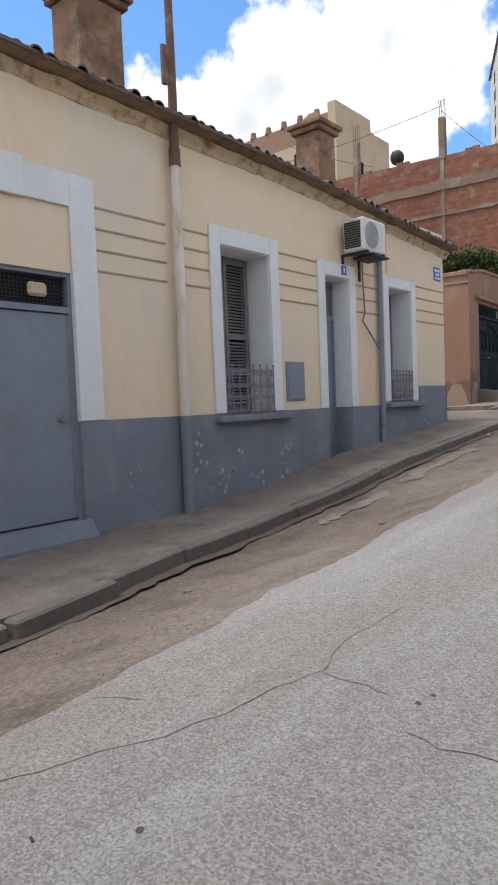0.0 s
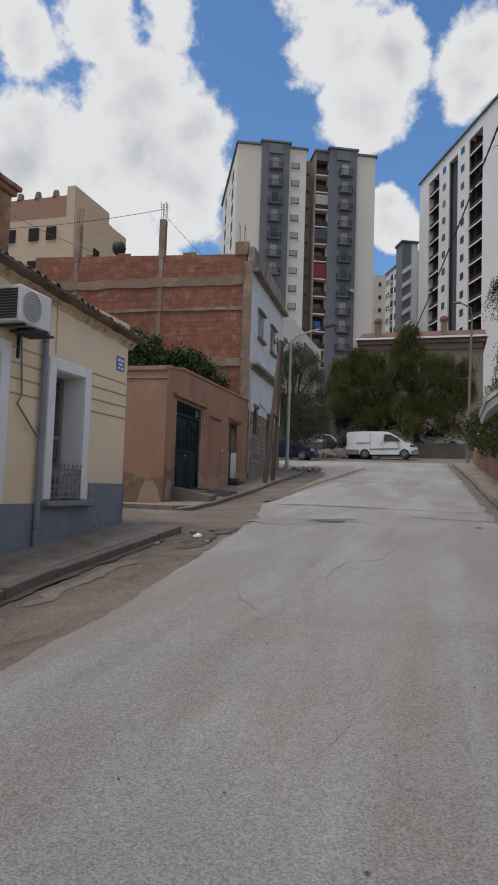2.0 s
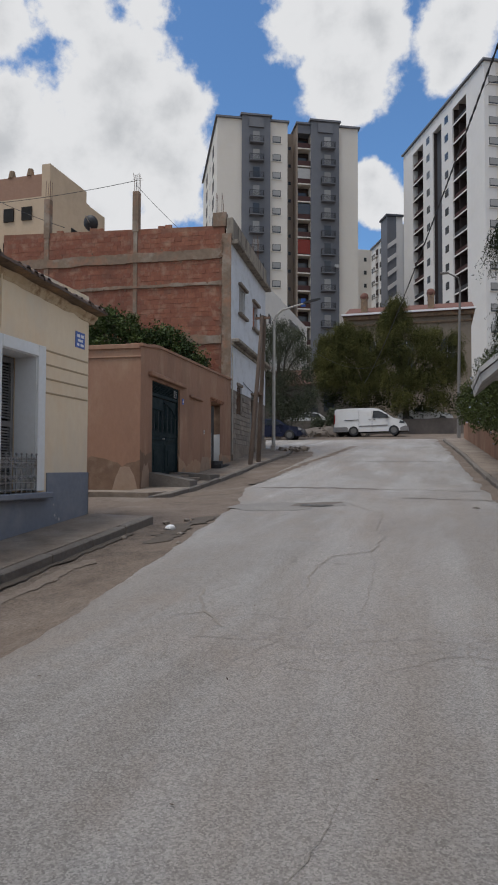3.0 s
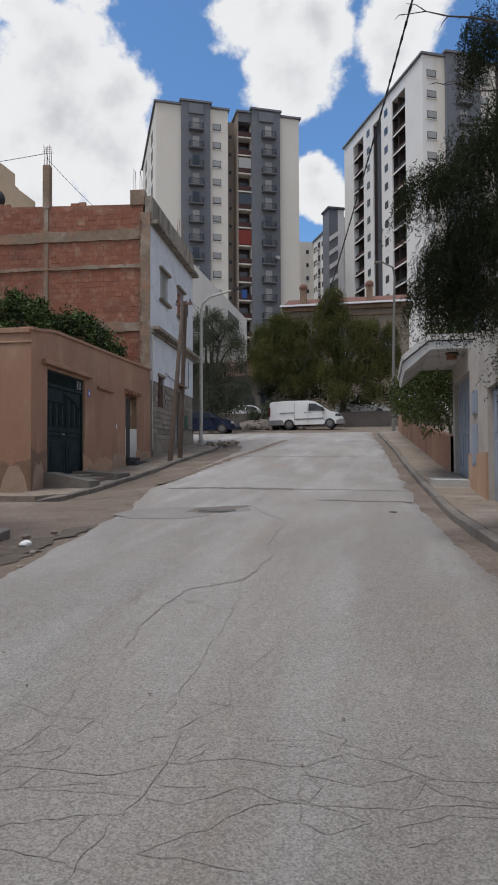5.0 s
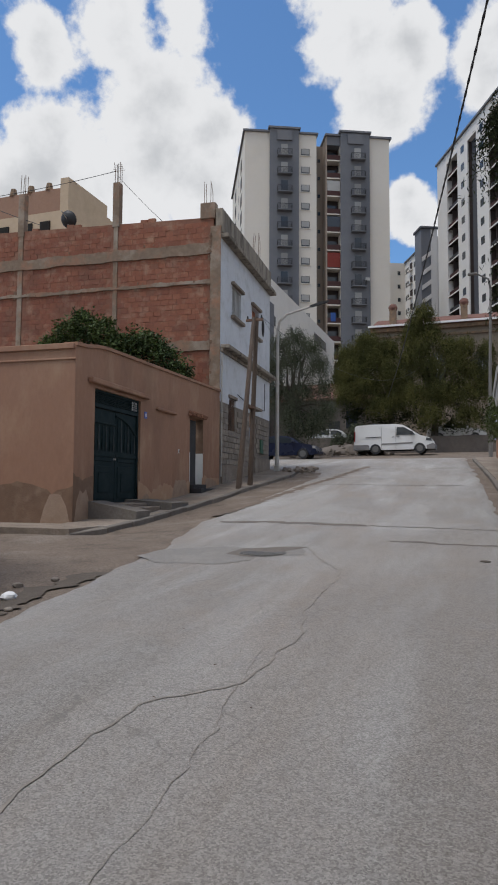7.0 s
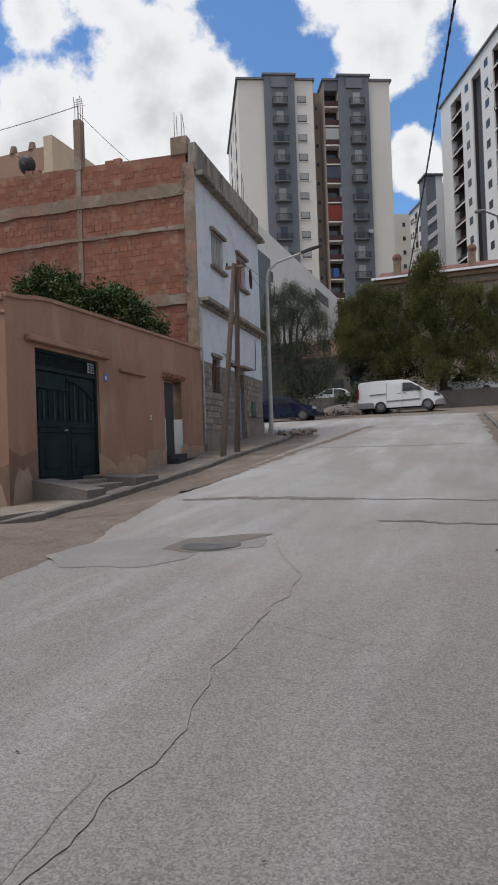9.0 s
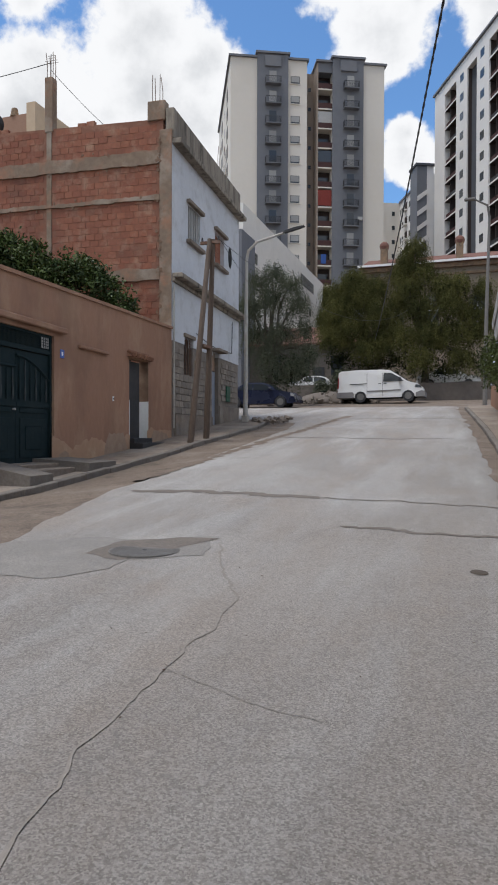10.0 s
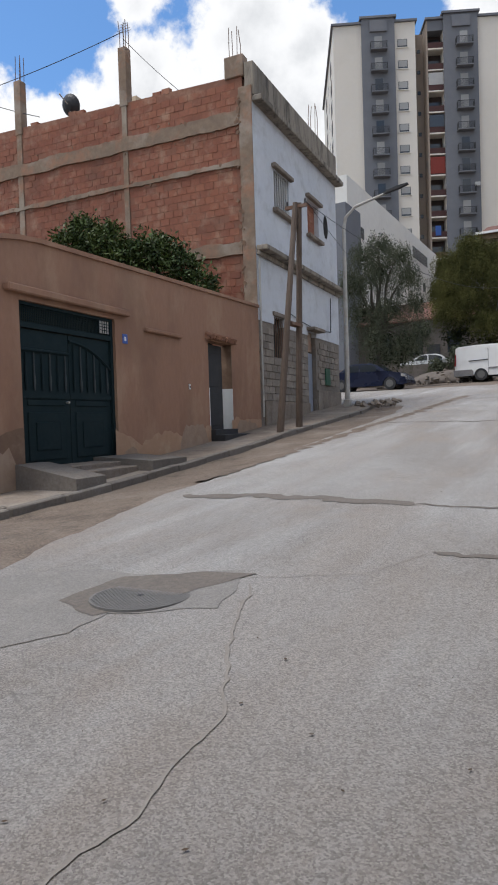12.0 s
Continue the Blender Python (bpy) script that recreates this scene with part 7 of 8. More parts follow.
# casuarina-like tree reaching over the street from the garden
ot = thing("tree", "large feathery dark-green tree overhanging the street", "tree")
ob_ = [(2.82, 16.0, 8.35, 0.38, 0.6, 0.34), (3.39, 16.0, 8.4, 0.48, 0.7, 0.42), (2.42, 13.5, 5.5, 0.42, 0.6, 0.36), (2.80, 13.5, 5.8, 0.42, 0.6, 0.4), (2.05, 13.3, 5.1, 0.30, 0.5, 0.24),
       (1.76, 13.2, 5.03, 0.25, 0.4, 0.16), (1.52, 13.1, 4.88, 0.12, 0.35, 0.09), (1.95, 13.5, 4.25, 0.34, 0.5, 0.30), (2.24, 13.5, 4.5, 0.42, 0.6, 0.4), (2.76, 13.6, 4.75, 0.5, 0.7, 0.5),
       (1.72, 13.7, 3.95, 0.2, 0.4, 0.16), (2.02, 13.7, 3.85, 0.28, 0.4, 0.24), (2.36, 13.6, 3.9, 0.38, 0.5, 0.36), (2.79, 13.6, 3.9, 0.38, 0.5, 0.36), (2.72, 13.5, 3.15, 0.22, 0.4, 0.2), (2.64, 16.0, 7.9, 0.2, 0.5, 0.15),
       (3.2, 13.7, 6.3, 0.5, 0.7, 0.6), (3.3, 13.7, 5.1, 0.5, 0.7, 0.6), (3.3, 13.7, 4.0, 0.5, 0.7, 0.6)]
limbs("limb", (5.0, 13.9, 0.7), ob_[1:4] + ob_[8:12], 0.2, ot, (4.4, 13.9, 5.2))
drooping("crown", ob_, 9500, 20, 0.42, 0.021, M_LEAF_OVER, ot, 0.1, sway=0.12)
for a, b in (((3.6, 12, 5.7), (1.5, 11.9, 6.2)), ((3.4, 12, 5.9), (1.9, 11.7, 6.5)), ((3.4, 12, 5.4), (1.9, 12.1, 5.5)), ((3.3, 11.8, 6.3), (2.2, 11.7, 7.1))):
    a, b = (Vector((0.74 + (p[0] - 0.86) * 1.254, p[1] + 1.9, 1.76 + (p[2] - 1.76) * 1.254)) for p in (a, b))
    bm = bmesh.new()
    main = [a.lerp(b, k / 10) + Vector((0, 0.08 * noise.noise((k * 0.8, a.z, 0)), 0.12 * noise.noise((k * 0.7, b.z, 3)))) for k in range(11)]
    add_tube(bm, main, [0.03 * (1 - 0.085 * k) for k in range(11)], 6)
    for k in range(3, 11):
        p = main[k]
        q = p + Vector((random.uniform(-0.35, -0.05), random.uniform(-0.15, 0.15), random.uniform(-0.25, 0.28)))
        add_tube(bm, [p, p.lerp(q, 0.5) + Vector((0, 0, 0.03)), q], [0.007, 0.005, 0.002], 4)
    part("twig", bm, M_BARK, ot, "bare thin twigs")

# ---- road marks: seams, patch, manhole, cracks ----
def road_top(x, y):
    return ground_z(x, y) + 0.029


def ragged_strip(name, pts, width, mat, label, wob=0.03, lift=0.004, seed=0, step=0.12):
    """A thin uneven strip lying on the road along a line."""
    pts = [Vector((*p, 0)) for p in pts]
    line = []
    for a, b in zip(pts, pts[1:]):
        n = max(2, int((b - a).length / step))
        line += [a.lerp(b, k / n) for k in range(n)]
    line.append(pts[-1])
    bm = bmesh.new()
    prev = None
    for i, p in enumerate(line):
        d = (line[min(i + 1, len(line) - 1)] - line[max(i - 1, 0)]).normalized()
        s = Vector((-d.y, d.x, 0))
        off = wob * (noise.noise((p.x * 3, p.y * 3, seed)) + 0.6 * noise.noise((p.x * 11, p.y * 11, seed)) + 0.2 * noise.noise((p.x * 23, p.y * 23, seed)))
        w = width * (0.55 + 0.75 * abs(noise.noise((p.x * 5, p.y * 5, seed + 3)))) * (0.25 if i in (0, len(line) - 1) else 1)
        q = [p + s * (off + w / 2), p + s * (off - w / 2)]
        row = [bm.verts.new((v.x, v.y, road_top(v.x, v.y) + lift)) for v in q]
        if prev:
            bm.faces.new((prev[0], prev[1], row[1], row[0]))
        prev = row
    bmesh.ops.recalc_face_normals(bm, faces=bm.faces[:])
    if bm.faces[0].normal.z < 0:
        bmesh.ops.reverse_faces(bm, faces=bm.faces[:])
    return tagged(part(name, bm, mat), label, "road crack", kind="structure")


M_CRACK = material("crack_shadow", (0.20, 0.176, 0.153), 0.95, (0.27, 0.243, 0.216), grain=30, bump=0.2)
M_SEAM = material("old_trench", (0.20, 0.17, 0.145), 0.95, (0.12, 0.105, 0.092), grain=30, bump=0.3)
M_DAMP = material("damp_dirt", (0.125, 0.102, 0.082), 0.95, (0.085, 0.07, 0.057), grain=24, stain=(0.15, 0.125, 0.10), stain_scale=3, bump=0.3)
M_STEEL_PALE = material("bare_plaster_fleck", (0.50, 0.48, 0.46), 0.95, (0.42, 0.40, 0.38), grain=30, bump=0.1)
for pts, w, seed in (([(-3.55, 20.05), (-2.6, 20.15), (-1.8, 20.15), (-0.6, 19.95)], 0.32, 1), ([(-0.6, 19.95), (0.3, 19.9), (1.7, 19.7)], 0.07, 2),
                     ([(0.0, 18.2), (0.6, 18.1), (1.9, 17.9)], 0.12, 3), ([(-4.3, 29.5), (-3.0, 29.35), (-1.0, 29.1), (0.9, 29.2)], 0.14, 4), ([(-4.4, 36.5), (-1.5, 36.6), (1.2, 36.4)], 0.1, 5)):
    ragged_strip("road_seam", pts, w, M_SEAM, "dark broken transverse trench seam in the road", 0.12, 0.004, seed, 0.07)
CRACKS = [
    ([(-0.95, 17.1), (-0.78, 16.55), (-0.55, 16.1), (-0.33, 15.65), (-0.18, 15.42), (-0.12, 14.8), (-0.14, 14.1), (-0.08, 13.3), (0.05, 12.75), (0.1, 12.4), (0.05, 12.1), (0.03, 11.4), (-0.4, 10.95), (-0.42, 10.1), (-0.36, 9.6)], 0.019),
    ([(-0.12, 14.1), (0.4, 13.9), (0.8, 13.8)], 0.006),
    ([(-1.23, 9.36), (-1.02, 8.8), (-0.98, 8.71), (-0.7, 8.36)], 0.028), ([(-0.98, 8.71), (-1.12, 8.56)], 0.022),
    ([(-1.56, 2.61), (-1.29, 2.72)], 0.008), ([(-1.37, 2.01), (-1.22, 2.25), (-1.05, 2.57), (-0.86, 3.26), (-0.95, 3.64), (-0.9, 4.1)], 0.008),
    ([(-0.86, 3.26), (-0.54, 3.21), (-0.36, 3.03), (-0.24, 2.99), (-0.08, 3.02), (0.3, 2.98)], 0.011),
    ([(-0.9, 8.1), (-0.35, 8.15), (0.1, 8.17), (0.35, 8.3), (0.62, 8.38), (0.91, 8.37), (1.08, 8.48), (1.4, 8.37), (1.9, 8.39)], 0.011),
    ([(-0.3, 8.0), (0.33, 8.06), (0.49, 8.02), (0.68, 8.17), (0.94, 8.1), (1.3, 8.12), (1.7, 8.22)], 0.009), ([(0.35, 8.3), (0.33, 8.06), (0.3, 7.9)], 0.012), ([(0.94, 8.1), (0.98, 8.22), (0.9, 8.37)], 0.012),
    ([(0.68, 8.17), (0.62, 8.38)], 0.008), ([(0.1, 8.17), (0.2, 8.05)], 0.007), ([(1.3, 8.12), (1.4, 8.37)], 0.007), ([(0.35, 8.3), (0.3, 8.6), (0.45, 8.9), (0.4, 9.2), (0.55, 9.7)], 0.009), ([(-0.35, 8.15), (-0.3, 8.6), (-0.42, 9.0), (-0.36, 9.6)], 0.008),
    ([(0.45, 8.9), (0.1, 8.95), (-0.3, 8.85), (-0.5, 8.7)], 0.006), ([(0.35, 8.3), (0.5, 8.55), (0.96, 8.6), (1.2, 8.5)], 0.006), ([(-0.09, 12.2), (0.15, 10.4), (0.19, 8.7)], 0.005), ([(0.3, 7.9), (0.14, 6.85), (0.38, 6.37), (0.28, 5.76)], 0.006),
    ([(-1.1, 17.2), (-0.3, 17.5), (0.02, 18.2)], 0.007), ([(-1.73, 15.51), (-1.5, 15.9), (-1.55, 16.25)], 0.012)]
for i, (pts, w) in enumerate(CRACKS):
    ragged_strip("road_crack", pts, w * (0.9 if pts[0][1] < 7 else 0.6 if pts[0][1] < 9 else 1.15), M_CRACK, "thin winding crack in the pale asphalt", 0.04, 0.004, 20 + i, 0.05)


def road_patch(name, outline, mat, label, lift=0.003):
    bm = bmesh.new()
    ring = []
    n = len(outline)
    for i in range(n):
        a, b = Vector(outline[i]), Vector(outline[(i + 1) % n])
        for k in range(8):
            p = a.lerp(b, k / 8)
            ring.append((p.x + 0.05 * noise.noise((p.x * 4, p.y * 4, 1)), p.y + 0.05 * noise.noise((p.x * 4, p.y * 4, 9))))
    cx, cy = sum(p[0] for p in ring) / len(ring), sum(p[1] for p in ring) / len(ring)
    loops = []
    for f in (1.0, 0.66, 0.33):
        loops.append([bm.verts.new((cx + (x - cx) * f, cy + (y - cy) * f, road_top(cx + (x - cx) * f, cy + (y - cy) * f) + lift)) for x, y in ring])
    c = bm.verts.new((cx, cy, road_top(cx, cy) + lift))
    m = len(ring)
    for a, b in zip(loops, loops[1:]):
        for i in range(m):
            bm.faces.new((a[i], a[(i + 1) % m], b[(i + 1) % m], b[i]))
    for i in range(m):
        bm.faces.new((loops[-1][i], loops[-1][(i + 1) % m], c))
    bmesh.ops.recalc_face_normals(bm, faces=bm.faces[:])
    if sum(f.normal.z for f in bm.faces) < 0:
        bmesh.ops.reverse_faces(bm, faces=bm.faces[:])
    return tagged(part(name, bm, mat), label, "road patch", kind="structure")


road_patch("road_patch", [(-1.18, 17.35), (-1.05, 17.05), (-0.92, 16.58), (-1.5, 16.25), (-1.5, 15.9), (-1.75, 15.5), (-2.6, 15.4), (-3.1, 15.9), (-3.02, 16.6), (-2.3, 17.05), (-1.7, 17.05)], M_PATCH, "smooth grey asphalt patch round the manhole")
road_patch("road_patch", [(-1.05, 17.3), (-1.2, 16.95), (-1.55, 16.15), (-2.0, 16.35), (-1.95, 16.95), (-1.5, 17.2)], M_SEAM, "sunken dark collar round the manhole", 0.006)
mh = thing("manhole_cover", "round ribbed iron manhole cover set in the road", "manhole cover")
M_COVER = material("cover_iron", (0.19, 0.182, 0.172), 0.85, (0.14, 0.133, 0.125), grain=30, bump=0.15)
zc = road_top(-1.52, 16.6)
bm = bmesh.new()
add_cyl(bm, (-1.52, 16.6, zc - 0.02), (-1.52, 16.6, zc + 0.0085), 0.33, seg=32)
part("disc", bm, M_COVER, mh)
bm = bmesh.new()
for k in range(-13, 14):
    h = math.sqrt(max(0.0, 0.315 ** 2 - (k * 0.0235) ** 2))
    add_box(bm, -1.52 + k * 0.0235 - 0.006, -1.52 + k * 0.0235 + 0.006, 16.6 - h, 16.6 + h, zc + 0.0085, zc + 0.0115)
part("ribs", bm, M_COVER, mh, kind="stuff")
bm = bmesh.new()
add_cyl(bm, (-1.52, 16.6, zc + 0.0085), (-1.52, 16.6, zc + 0.0125), 0.022, seg=10)
part("lifting_eye", bm, M_RAIL, mh)

# stones, leaves and grit
def stone(x, y, s, label):
    bm = bmesh.new()
    bmesh.ops.create_icosphere(bm, subdivisions=2, radius=s)
    for v in bm.verts:
        v.co += v.co.normalized() * s * 0.35 * noise.noise(v.co / s * 1.1 + Vector((x, y, 0)))
        v.co.z *= 0.65
    ob = part("stone", bm, M_WHITE if s > 0.08 else M_STONE)
    ob.matrix_basis = pose(x, y, ground_z(x, y) + s * 0.3, 0, 0, x * 50)
    tagged(ob, label, "stone", group="loose stones")


stone(-3.22, 13.4, 0.09, "whitish loose stone on the dirt at the corner")
for x, y, s in ((-3.5, 13.9, 0.06), (-2.9, 13.0, 0.04), (-3.3, 14.3, 0.05), (-2.6, 12.2, 0.035), (-3.6, 12.6, 0.05), (-2.3, 6.4, 0.03), (-2.8, 4.4, 0.03)):
    stone(x, y, s, "small grey loose stone in the gutter")
n = 1800
gxs, gys = RNG.uniform(-3.7, -1.6, n), RNG.uniform(1.0, 19.0, n)
keep = gxs < np.array([road_edges(v)[0] + 0.15 for v in gys])
pp_ = np.array([(x, y, ground_z(x, y) + 0.012) for x, y in zip(gxs[keep], gys[keep])])
v = RNG.normal(size=pp_.shape)
v[:, 2] *= 0.3
leaf_mesh("grit", pp_, unit(v) * 0.006, unit(np.cross(v, RNG.normal(size=pp_.shape))) * 0.005, M_DIRT, None)
tagged(bpy.data.objects["grit"], "scattered grit and pebbles along the gutter", "grit", kind="stuff")
n = 420
lx, ly = RNG.uniform(-1.7, 2.2, n), RNG.uniform(1.0, 24.0, n)
pp_ = np.array([(x, y, road_top(x, y) + 0.008) for x, y in zip(lx, ly)])
v = RNG.normal(size=pp_.shape)
v[:, 2] *= 0.15
sz = 0.004 + 0.012 * RNG.random((n, 1)) ** 3
leaf_mesh("leaf_litter", pp_, unit(v) * sz, unit(np.cross(v, np.array([0, 0, 1.0]) + 0.2 * RNG.normal(size=pp_.shape))) * sz * 0.55, material("dry_leaf", (0.09, 0.06, 0.04), 0.9, grain=10, bump=0), None)
tagged(bpy.data.objects["leaf_litter"], "dry brown leaves and chips scattered on the road", "litter", kind="stuff")
for x, y, s in ((-0.08, 2.35, 0.014), (-0.42, 3.22, 0.012), (1.4, 16.6, 0.07), (-0.75, 2.2, 0.012), (0.2, 1.95, 0.014), (-0.4, 3.3, 0.01)):
    bm = bmesh.new()
    bmesh.ops.create_icosphere(bm, subdivisions=2, radius=s)
    for v in bm.verts:
        v.co.z = max(v.co.z, 0) * 0.25
        v.co.x *= 1.3 + 0.3 * noise.noise(v.co * 30)
    ob = part("leaf", bm, M_BARK)
    ob.matrix_basis = pose(x, y, road_top(x, y), 0, 0, x * 77)
    tagged(ob, "dry dark leaf lying on the asphalt", "leaf", group="dry leaves")
# pale broken crust and damp dirt along the kerb
for i, (y0, y1, dx, w, mat, label) in enumerate(((6.9, 8.6, 0.42, 0.22, M_CONCRETE, "broken pale crust of concrete in the gutter"), (8.9, 11.3, 0.40, 0.26, M_CONCRETE, "broken pale crust of concrete in the gutter"),
                                                 (-1.0, 13.3, 0.10, 0.17, M_DAMP, "dark damp dirt along the kerb foot"))):
    ys = np.arange(y0, y1, 0.4)
    ragged_strip("gutter_dirt", [(kerb_x(y) + dx, y) for y in ys], w, mat, label, 0.10 if mat is M_CONCRETE else 0.05, -0.022 if mat is M_CONCRETE else -0.012, 60 + i, 0.07)
ragged_strip("gutter_dirt", [(-4.15, 21.4), (-4.15, 22.65), (-4.25, 25.5), (-4.1, 28.8), (-3.7, 32.7), (-3.5, 38.2)], 0.5, M_DIRT, "brown dirt washed along the road edge", 0.25, 0.004, 71, 0.12)
ragged_strip("gutter_dirt", [(-2.95, 12.3), (-3.1, 13.2), (-3.05, 14.0), (-3.1, 14.8)], 0.5, M_DAMP, "dark broken earth at the corner", 0.3, -0.018, 72, 0.08)
# web of fine cracks across the road
bm = bmesh.new()
web = {}
for i in range(16):
    for j in range(8):
        web[i, j] = Vector((-1.1 + 0.2 * i + random.uniform(-0.09, 0.09), 7.5 + 0.2 * j + random.uniform(-0.09, 0.09), 0))
for (i, j), a in web.items():
    for n in ((i + 1, j), (i, j + 1)):
        if n not in web or random.random() < 0.42 + 0.08 * abs(j - 3):
            continue
        b, prev = web[n], None
        side = Vector((-(b - a).y, (b - a).x, 0)).normalized()
        for k in range(6):
            p = a.lerp(b, k / 5) + side * 0.03 * noise.noise((a.x * 9 + k, b.y * 9, 4)) * (k not in (0, 5))
            w = 0.0014 + 0.0024 * abs(noise.noise((p.x * 6, p.y * 6, 2)))
            row = [bm.verts.new((q.x, q.y, road_top(q.x, q.y) + 0.003)) for q in (p + side * w, p - side * w)]
            if prev:
                bm.faces.new((prev[0], prev[1], row[1], row[0]))
            prev = row
bmesh.ops.recalc_face_normals(bm, faces=bm.faces[:])
tagged(part("crack_web", bm, M_CRACK), "web of fine cracks across the asphalt", "road crack", kind="stuff")
# paint flaked off the grey base
bm = bmesh.new()
for y, z, n, s in ((6.65, 1.03, 5, 0.03), (6.66, 0.79, 8, 0.035), (7.01, 0.56, 5, 0.025), (7.18, 0.55, 7, 0.03), (7.46, 0.78, 6, 0.025), (7.79, 0.44, 9, 0.03), (8.43, 0.79, 5, 0.025), (8.4, 0.54, 8, 0.03), (9.27, 0.79, 6, 0.03), (5.7, 0.7, 3, 0.02), (12.9, 1.0, 5, 0.03)):
    for _ in range(n):
        cy, cz, r = y + random.gauss(0, 0.07), z + random.gauss(0, 0.08), s * random.uniform(0.25, 1.0)
        ring = [bm.verts.new((HX + 0.023, cy + r * random.uniform(0.6, 1.2) * math.cos(a), cz + 1.2 * r * random.uniform(0.6, 1.2) * math.sin(a))) for a in (2 * math.pi * k / 7 for k in range(7))]
        bm.faces.new(ring)
bmesh.ops.recalc_face_normals(bm, faces=bm.faces[:])
part("paint_flake", bm, M_STEEL_PALE, house, "bare pale flecks where the paint flaked off", kind="stuff")

# ---- kerb stones ----
pav = bpy.data.objects["pavement"]
bm = boxes((-0.075, 0.075, -0.475, 0.475, -0.26, 0.0), bevel=0.018)
for v in bm.verts:
    v.co += Vector((noise.noise(v.co * 5), noise.noise(v.co * 5 + Vector((9, 0, 0))), noise.noise(v.co * 5 + Vector((0, 9, 0))))) * 0.01
k0 = part("kerb_stone", bm, M_KERB, pav)
y, first = 13.4, True
while y > -8:
    slope = math.degrees(math.atan2(walk_z(y + 0.4) - walk_z(y - 0.4), 0.8))
    turn = math.degrees(math.atan2(-(kerb_x(y + 0.4) - kerb_x(y - 0.4)), 0.8))
    m = pose(kerb_x(y) - 0.04 + random.uniform(-0.015, 0.015), y, walk_z(y) + random.uniform(-0.012, 0.012), slope, random.uniform(-3, 3), turn)
    if first:
        k0.matrix_basis, first = m, False
    else:
        share("kerb_stone", k0, pav, m)
    y -= 0.97
pav2 = bpy.data.objects["pavement.001"]
y = 18.6
while y < 37:
    turn = math.degrees(math.atan2(-(okerb_x(y + 0.4) - okerb_x(y - 0.4)), 0.8))
    share("kerb_stone", k0, pav2, pose(okerb_x(y) - 0.05 + random.uniform(-0.015, 0.015), y, opave_z(y) + random.uniform(-0.012, 0.012), math.degrees(math.atan2(opave_z(y + 0.4) - opave_z(y - 0.4), 0.8)), random.uniform(-3, 3), turn))
    y += 0.97
pav3 = bpy.data.objects["pavement.003"]
y = 4.0
while y < 43:
    turn = math.degrees(math.atan2(-(right_kerb_x(y + 0.4) - right_kerb_x(y - 0.4)), 0.8))
    share("kerb_stone", k0, pav3, pose(right_kerb_x(y) + 0.06 + random.uniform(-0.015, 0.015), y, road_z(y) + 0.12 + random.uniform(-0.012, 0.012), math.degrees(math.atan2(road_z(y + 0.4) - road_z(y - 0.4), 0.8)), random.uniform(-3, 3), turn))
    y += 0.97

# ---- bricks of the side wall ----
side_wall = next(o for o in brick_house.children if o.name.startswith("side_wall"))
BW, BH = 0.30, 0.20
brick_meshes = []
for k in range(4):
    bm = bmesh.new()
    vs = add_box(bm, 0.004, BW - 0.006, -0.012, 0.03, 0.004, BH - 0.005, bevel=0.006)
    for v in bm.verts:
        v.co += Vector((noise.noise(v.co * 9 + Vector((k, 0, 0))), noise.noise(v.co * 9 + Vector((0, k, 3))), noise.noise(v.co * 9 + Vector((0, 5, k))))) * 0.011
    me = bpy.data.meshes.new("brick")
    bm.to_mesh(me)
    bm.free()
    me.materials.append(M_BRICK)
    brick_meshes.append(me)
rest_v, rest_f, count = [], [], 0
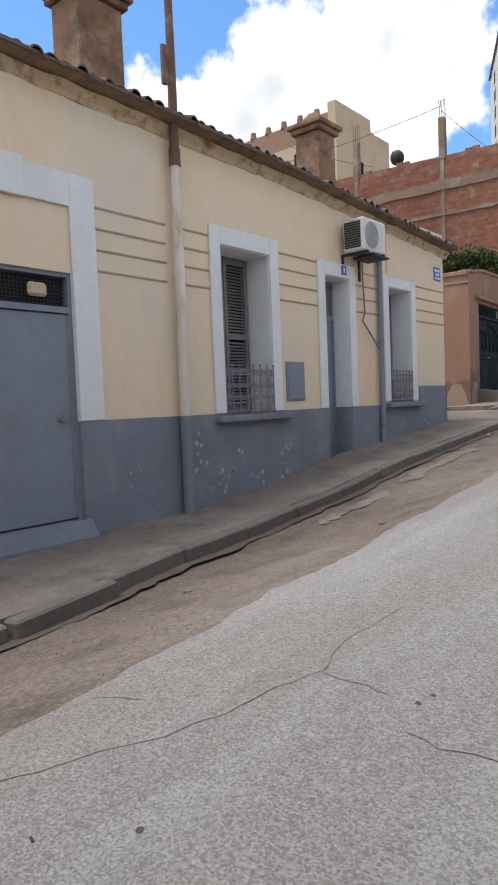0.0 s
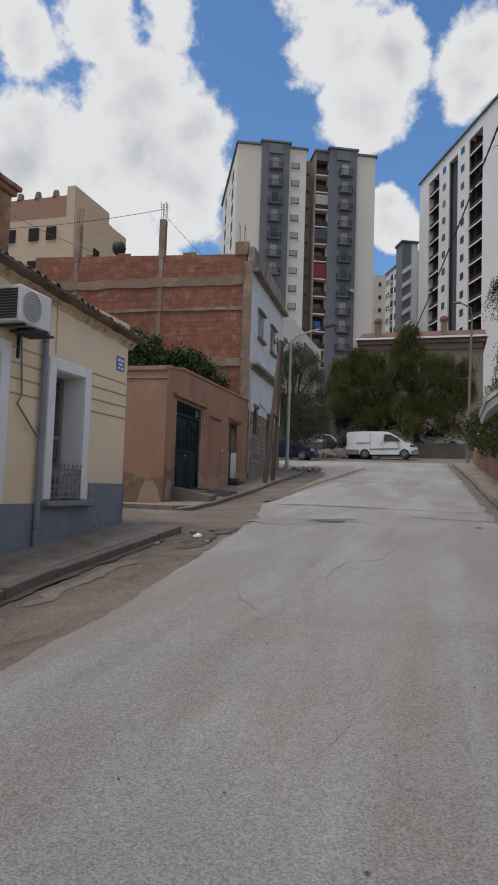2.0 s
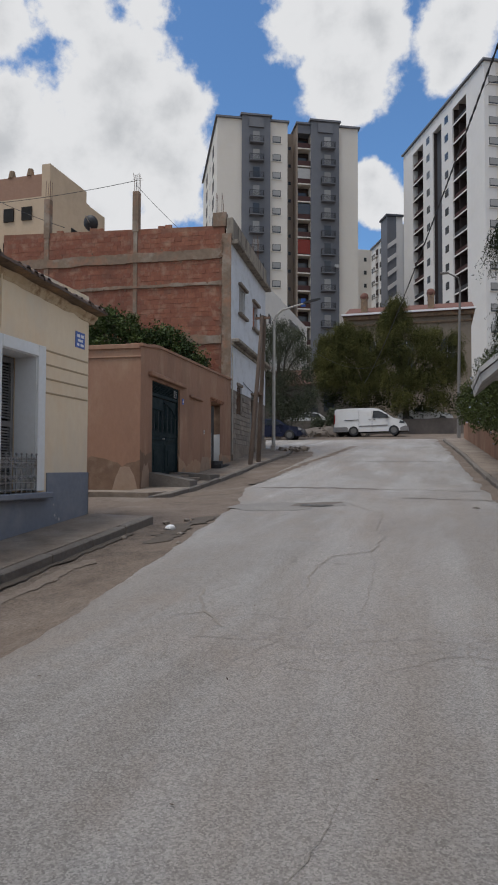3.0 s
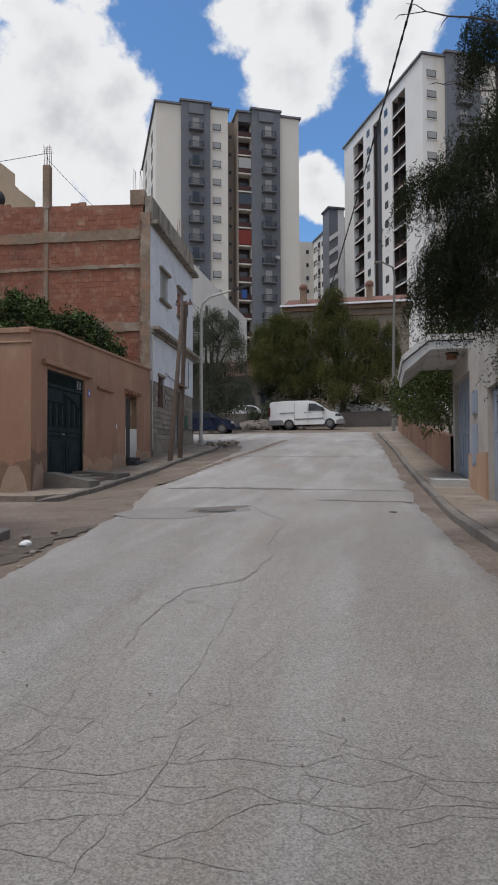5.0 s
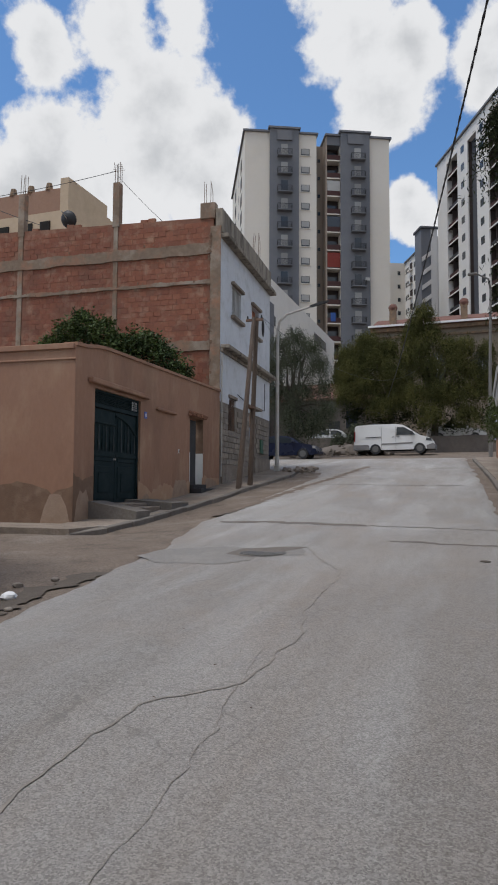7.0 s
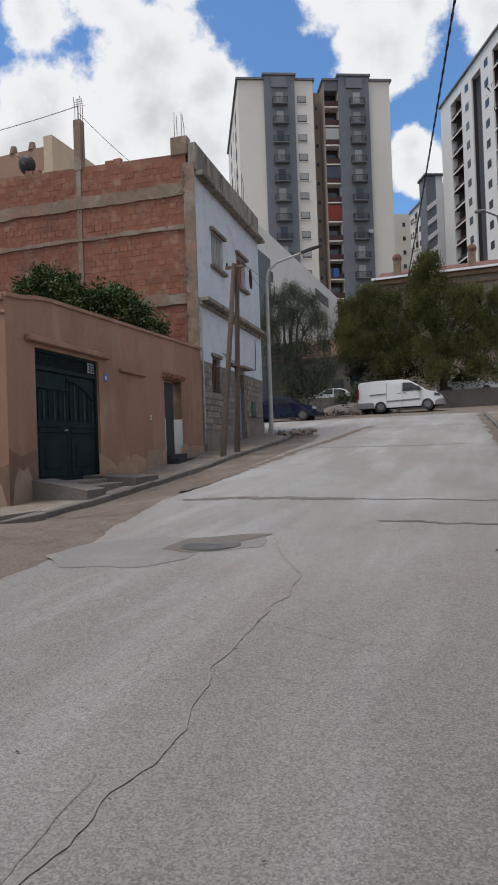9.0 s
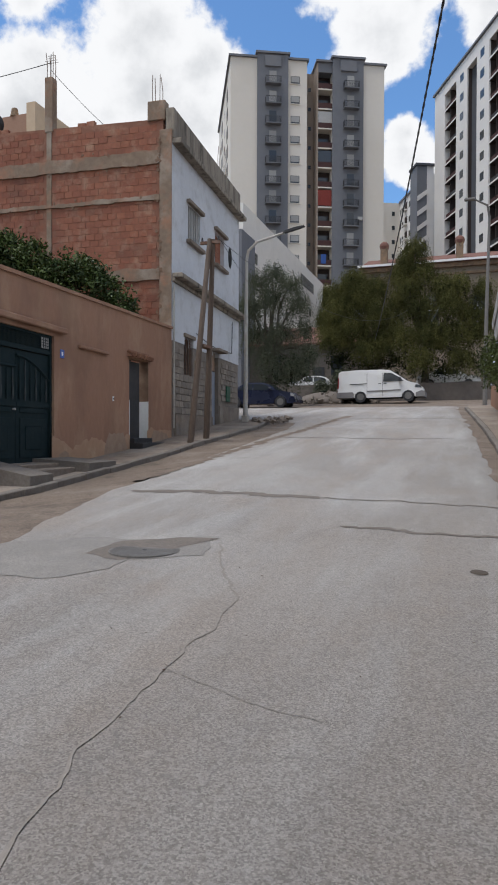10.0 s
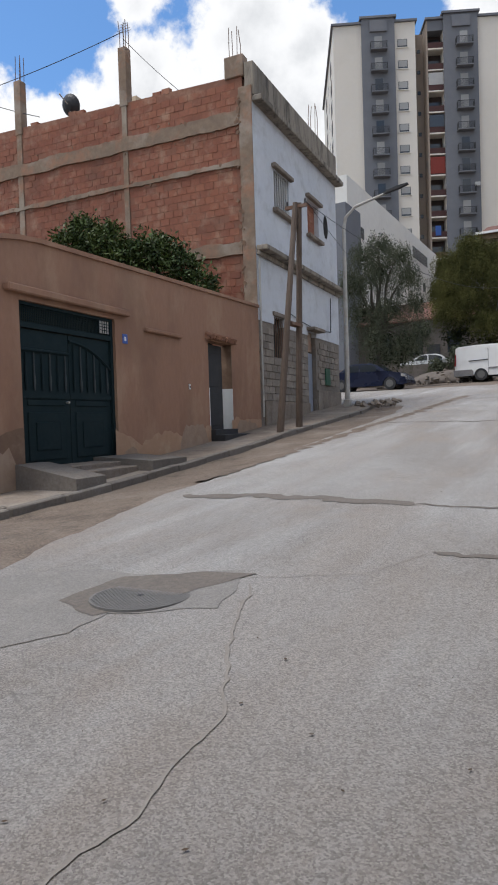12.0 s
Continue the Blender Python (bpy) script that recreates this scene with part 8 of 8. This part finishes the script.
for row in range(34):
    z = 5.4 + row * BH
    if z > 12.2:
        break
    for col in range(-4, 30):
        x = -9.2 + col * BW + (0.15 if row % 2 else 0)
        if x < -10.38 or x + BW > -0.38 or (-4.28 < x + BW and x < -4.10) or (-8.42 < x + BW and x < -8.20) or z + BH > 11.72 - 0.03 * (x + 0.6):
            continue
        if 10.3 < z + 0.1 < 10.9 or 9.32 < z + 0.1 < 9.40 or 6.8 < z + 0.1 < 7.2:
            continue
        if random.random() < 0.02:
            continue
        dy = random.uniform(-0.006, 0.004)
        if x > -4.1 and count < 300 and z > 7.1:
            b = new("brick", brick_meshes[(row * 7 + col) % 4])
            b.parent = side_wall
            b.matrix_basis = pose(x, BY0 + 0.036 + dy, z)
            count += 1
        else:
            me = brick_meshes[(row * 7 + col) % 4]
            base = len(rest_v)
            rest_v += [(v.co.x + x, v.co.y + BY0 + 0.036 + dy, v.co.z + z) for v in me.vertices]
            rest_f += [[base + i for i in p.vertices] for p in me.polygons]
me = bpy.data.meshes.new("brickwork")
me.from_pydata(rest_v, [], rest_f)
me.materials.append(M_BRICK)
bw = new("brickwork", me)
bw.parent = side_wall
tagged(bw, kind="stuff")
# uneven top course
for x in np.arange(-9.1, -1.0, 0.31):
    if random.random() < 0.1 and not -4.7 < x < -4.0:
        b = new("brick", brick_meshes[int(x * 10) % 4])
        b.parent = side_wall
        b.matrix_basis = pose(x, BY0 + 0.08, 11.70 - 0.03 * (x + 0.3), random.uniform(-2, 2), random.uniform(-2, 2), random.uniform(-3, 3))
        b.scale = (1, 3.4, random.uniform(0.6, 1.0))

# ---- stone blocks of the ground floor ----
SW_, SH_ = 0.42, 0.21
bm = boxes((-0.004, 0.03, 0.006, SW_ - 0.008, 0.006, SH_ - 0.008), bevel=0.008)
for v in bm.verts:
    v.co += Vector((noise.noise(v.co * 7), noise.noise(v.co * 7 + Vector((2, 0, 0))), noise.noise(v.co * 7 + Vector((0, 2, 0))))) * 0.012
s0, first = part("stone_block", bm, M_STONE, base_wall), True
for row in range(11):
    z = 2.76 + row * SH_
    if z + SH_ > 5.02:
        break
    for col in range(19):
        v = BY0 + 0.05 + col * SW_ + (SW_ / 2 if row % 2 else 0)
        if v + SW_ > BY1 or (v + SW_ > GD[0] - 0.02 and v < GD[1] + 0.02) or (v + SW_ > GW[0] and v < GW[1] and z + SH_ > GW[2]) or (v > GD[1] and z < 3.2):
            continue
        m = pose(-0.03, v, z, 0, random.uniform(-1.5, 1.5), random.uniform(-1, 1))
        if first:
            s0.matrix_basis, first = m, False
        else:
            share("stone_block", s0, base_wall, m)
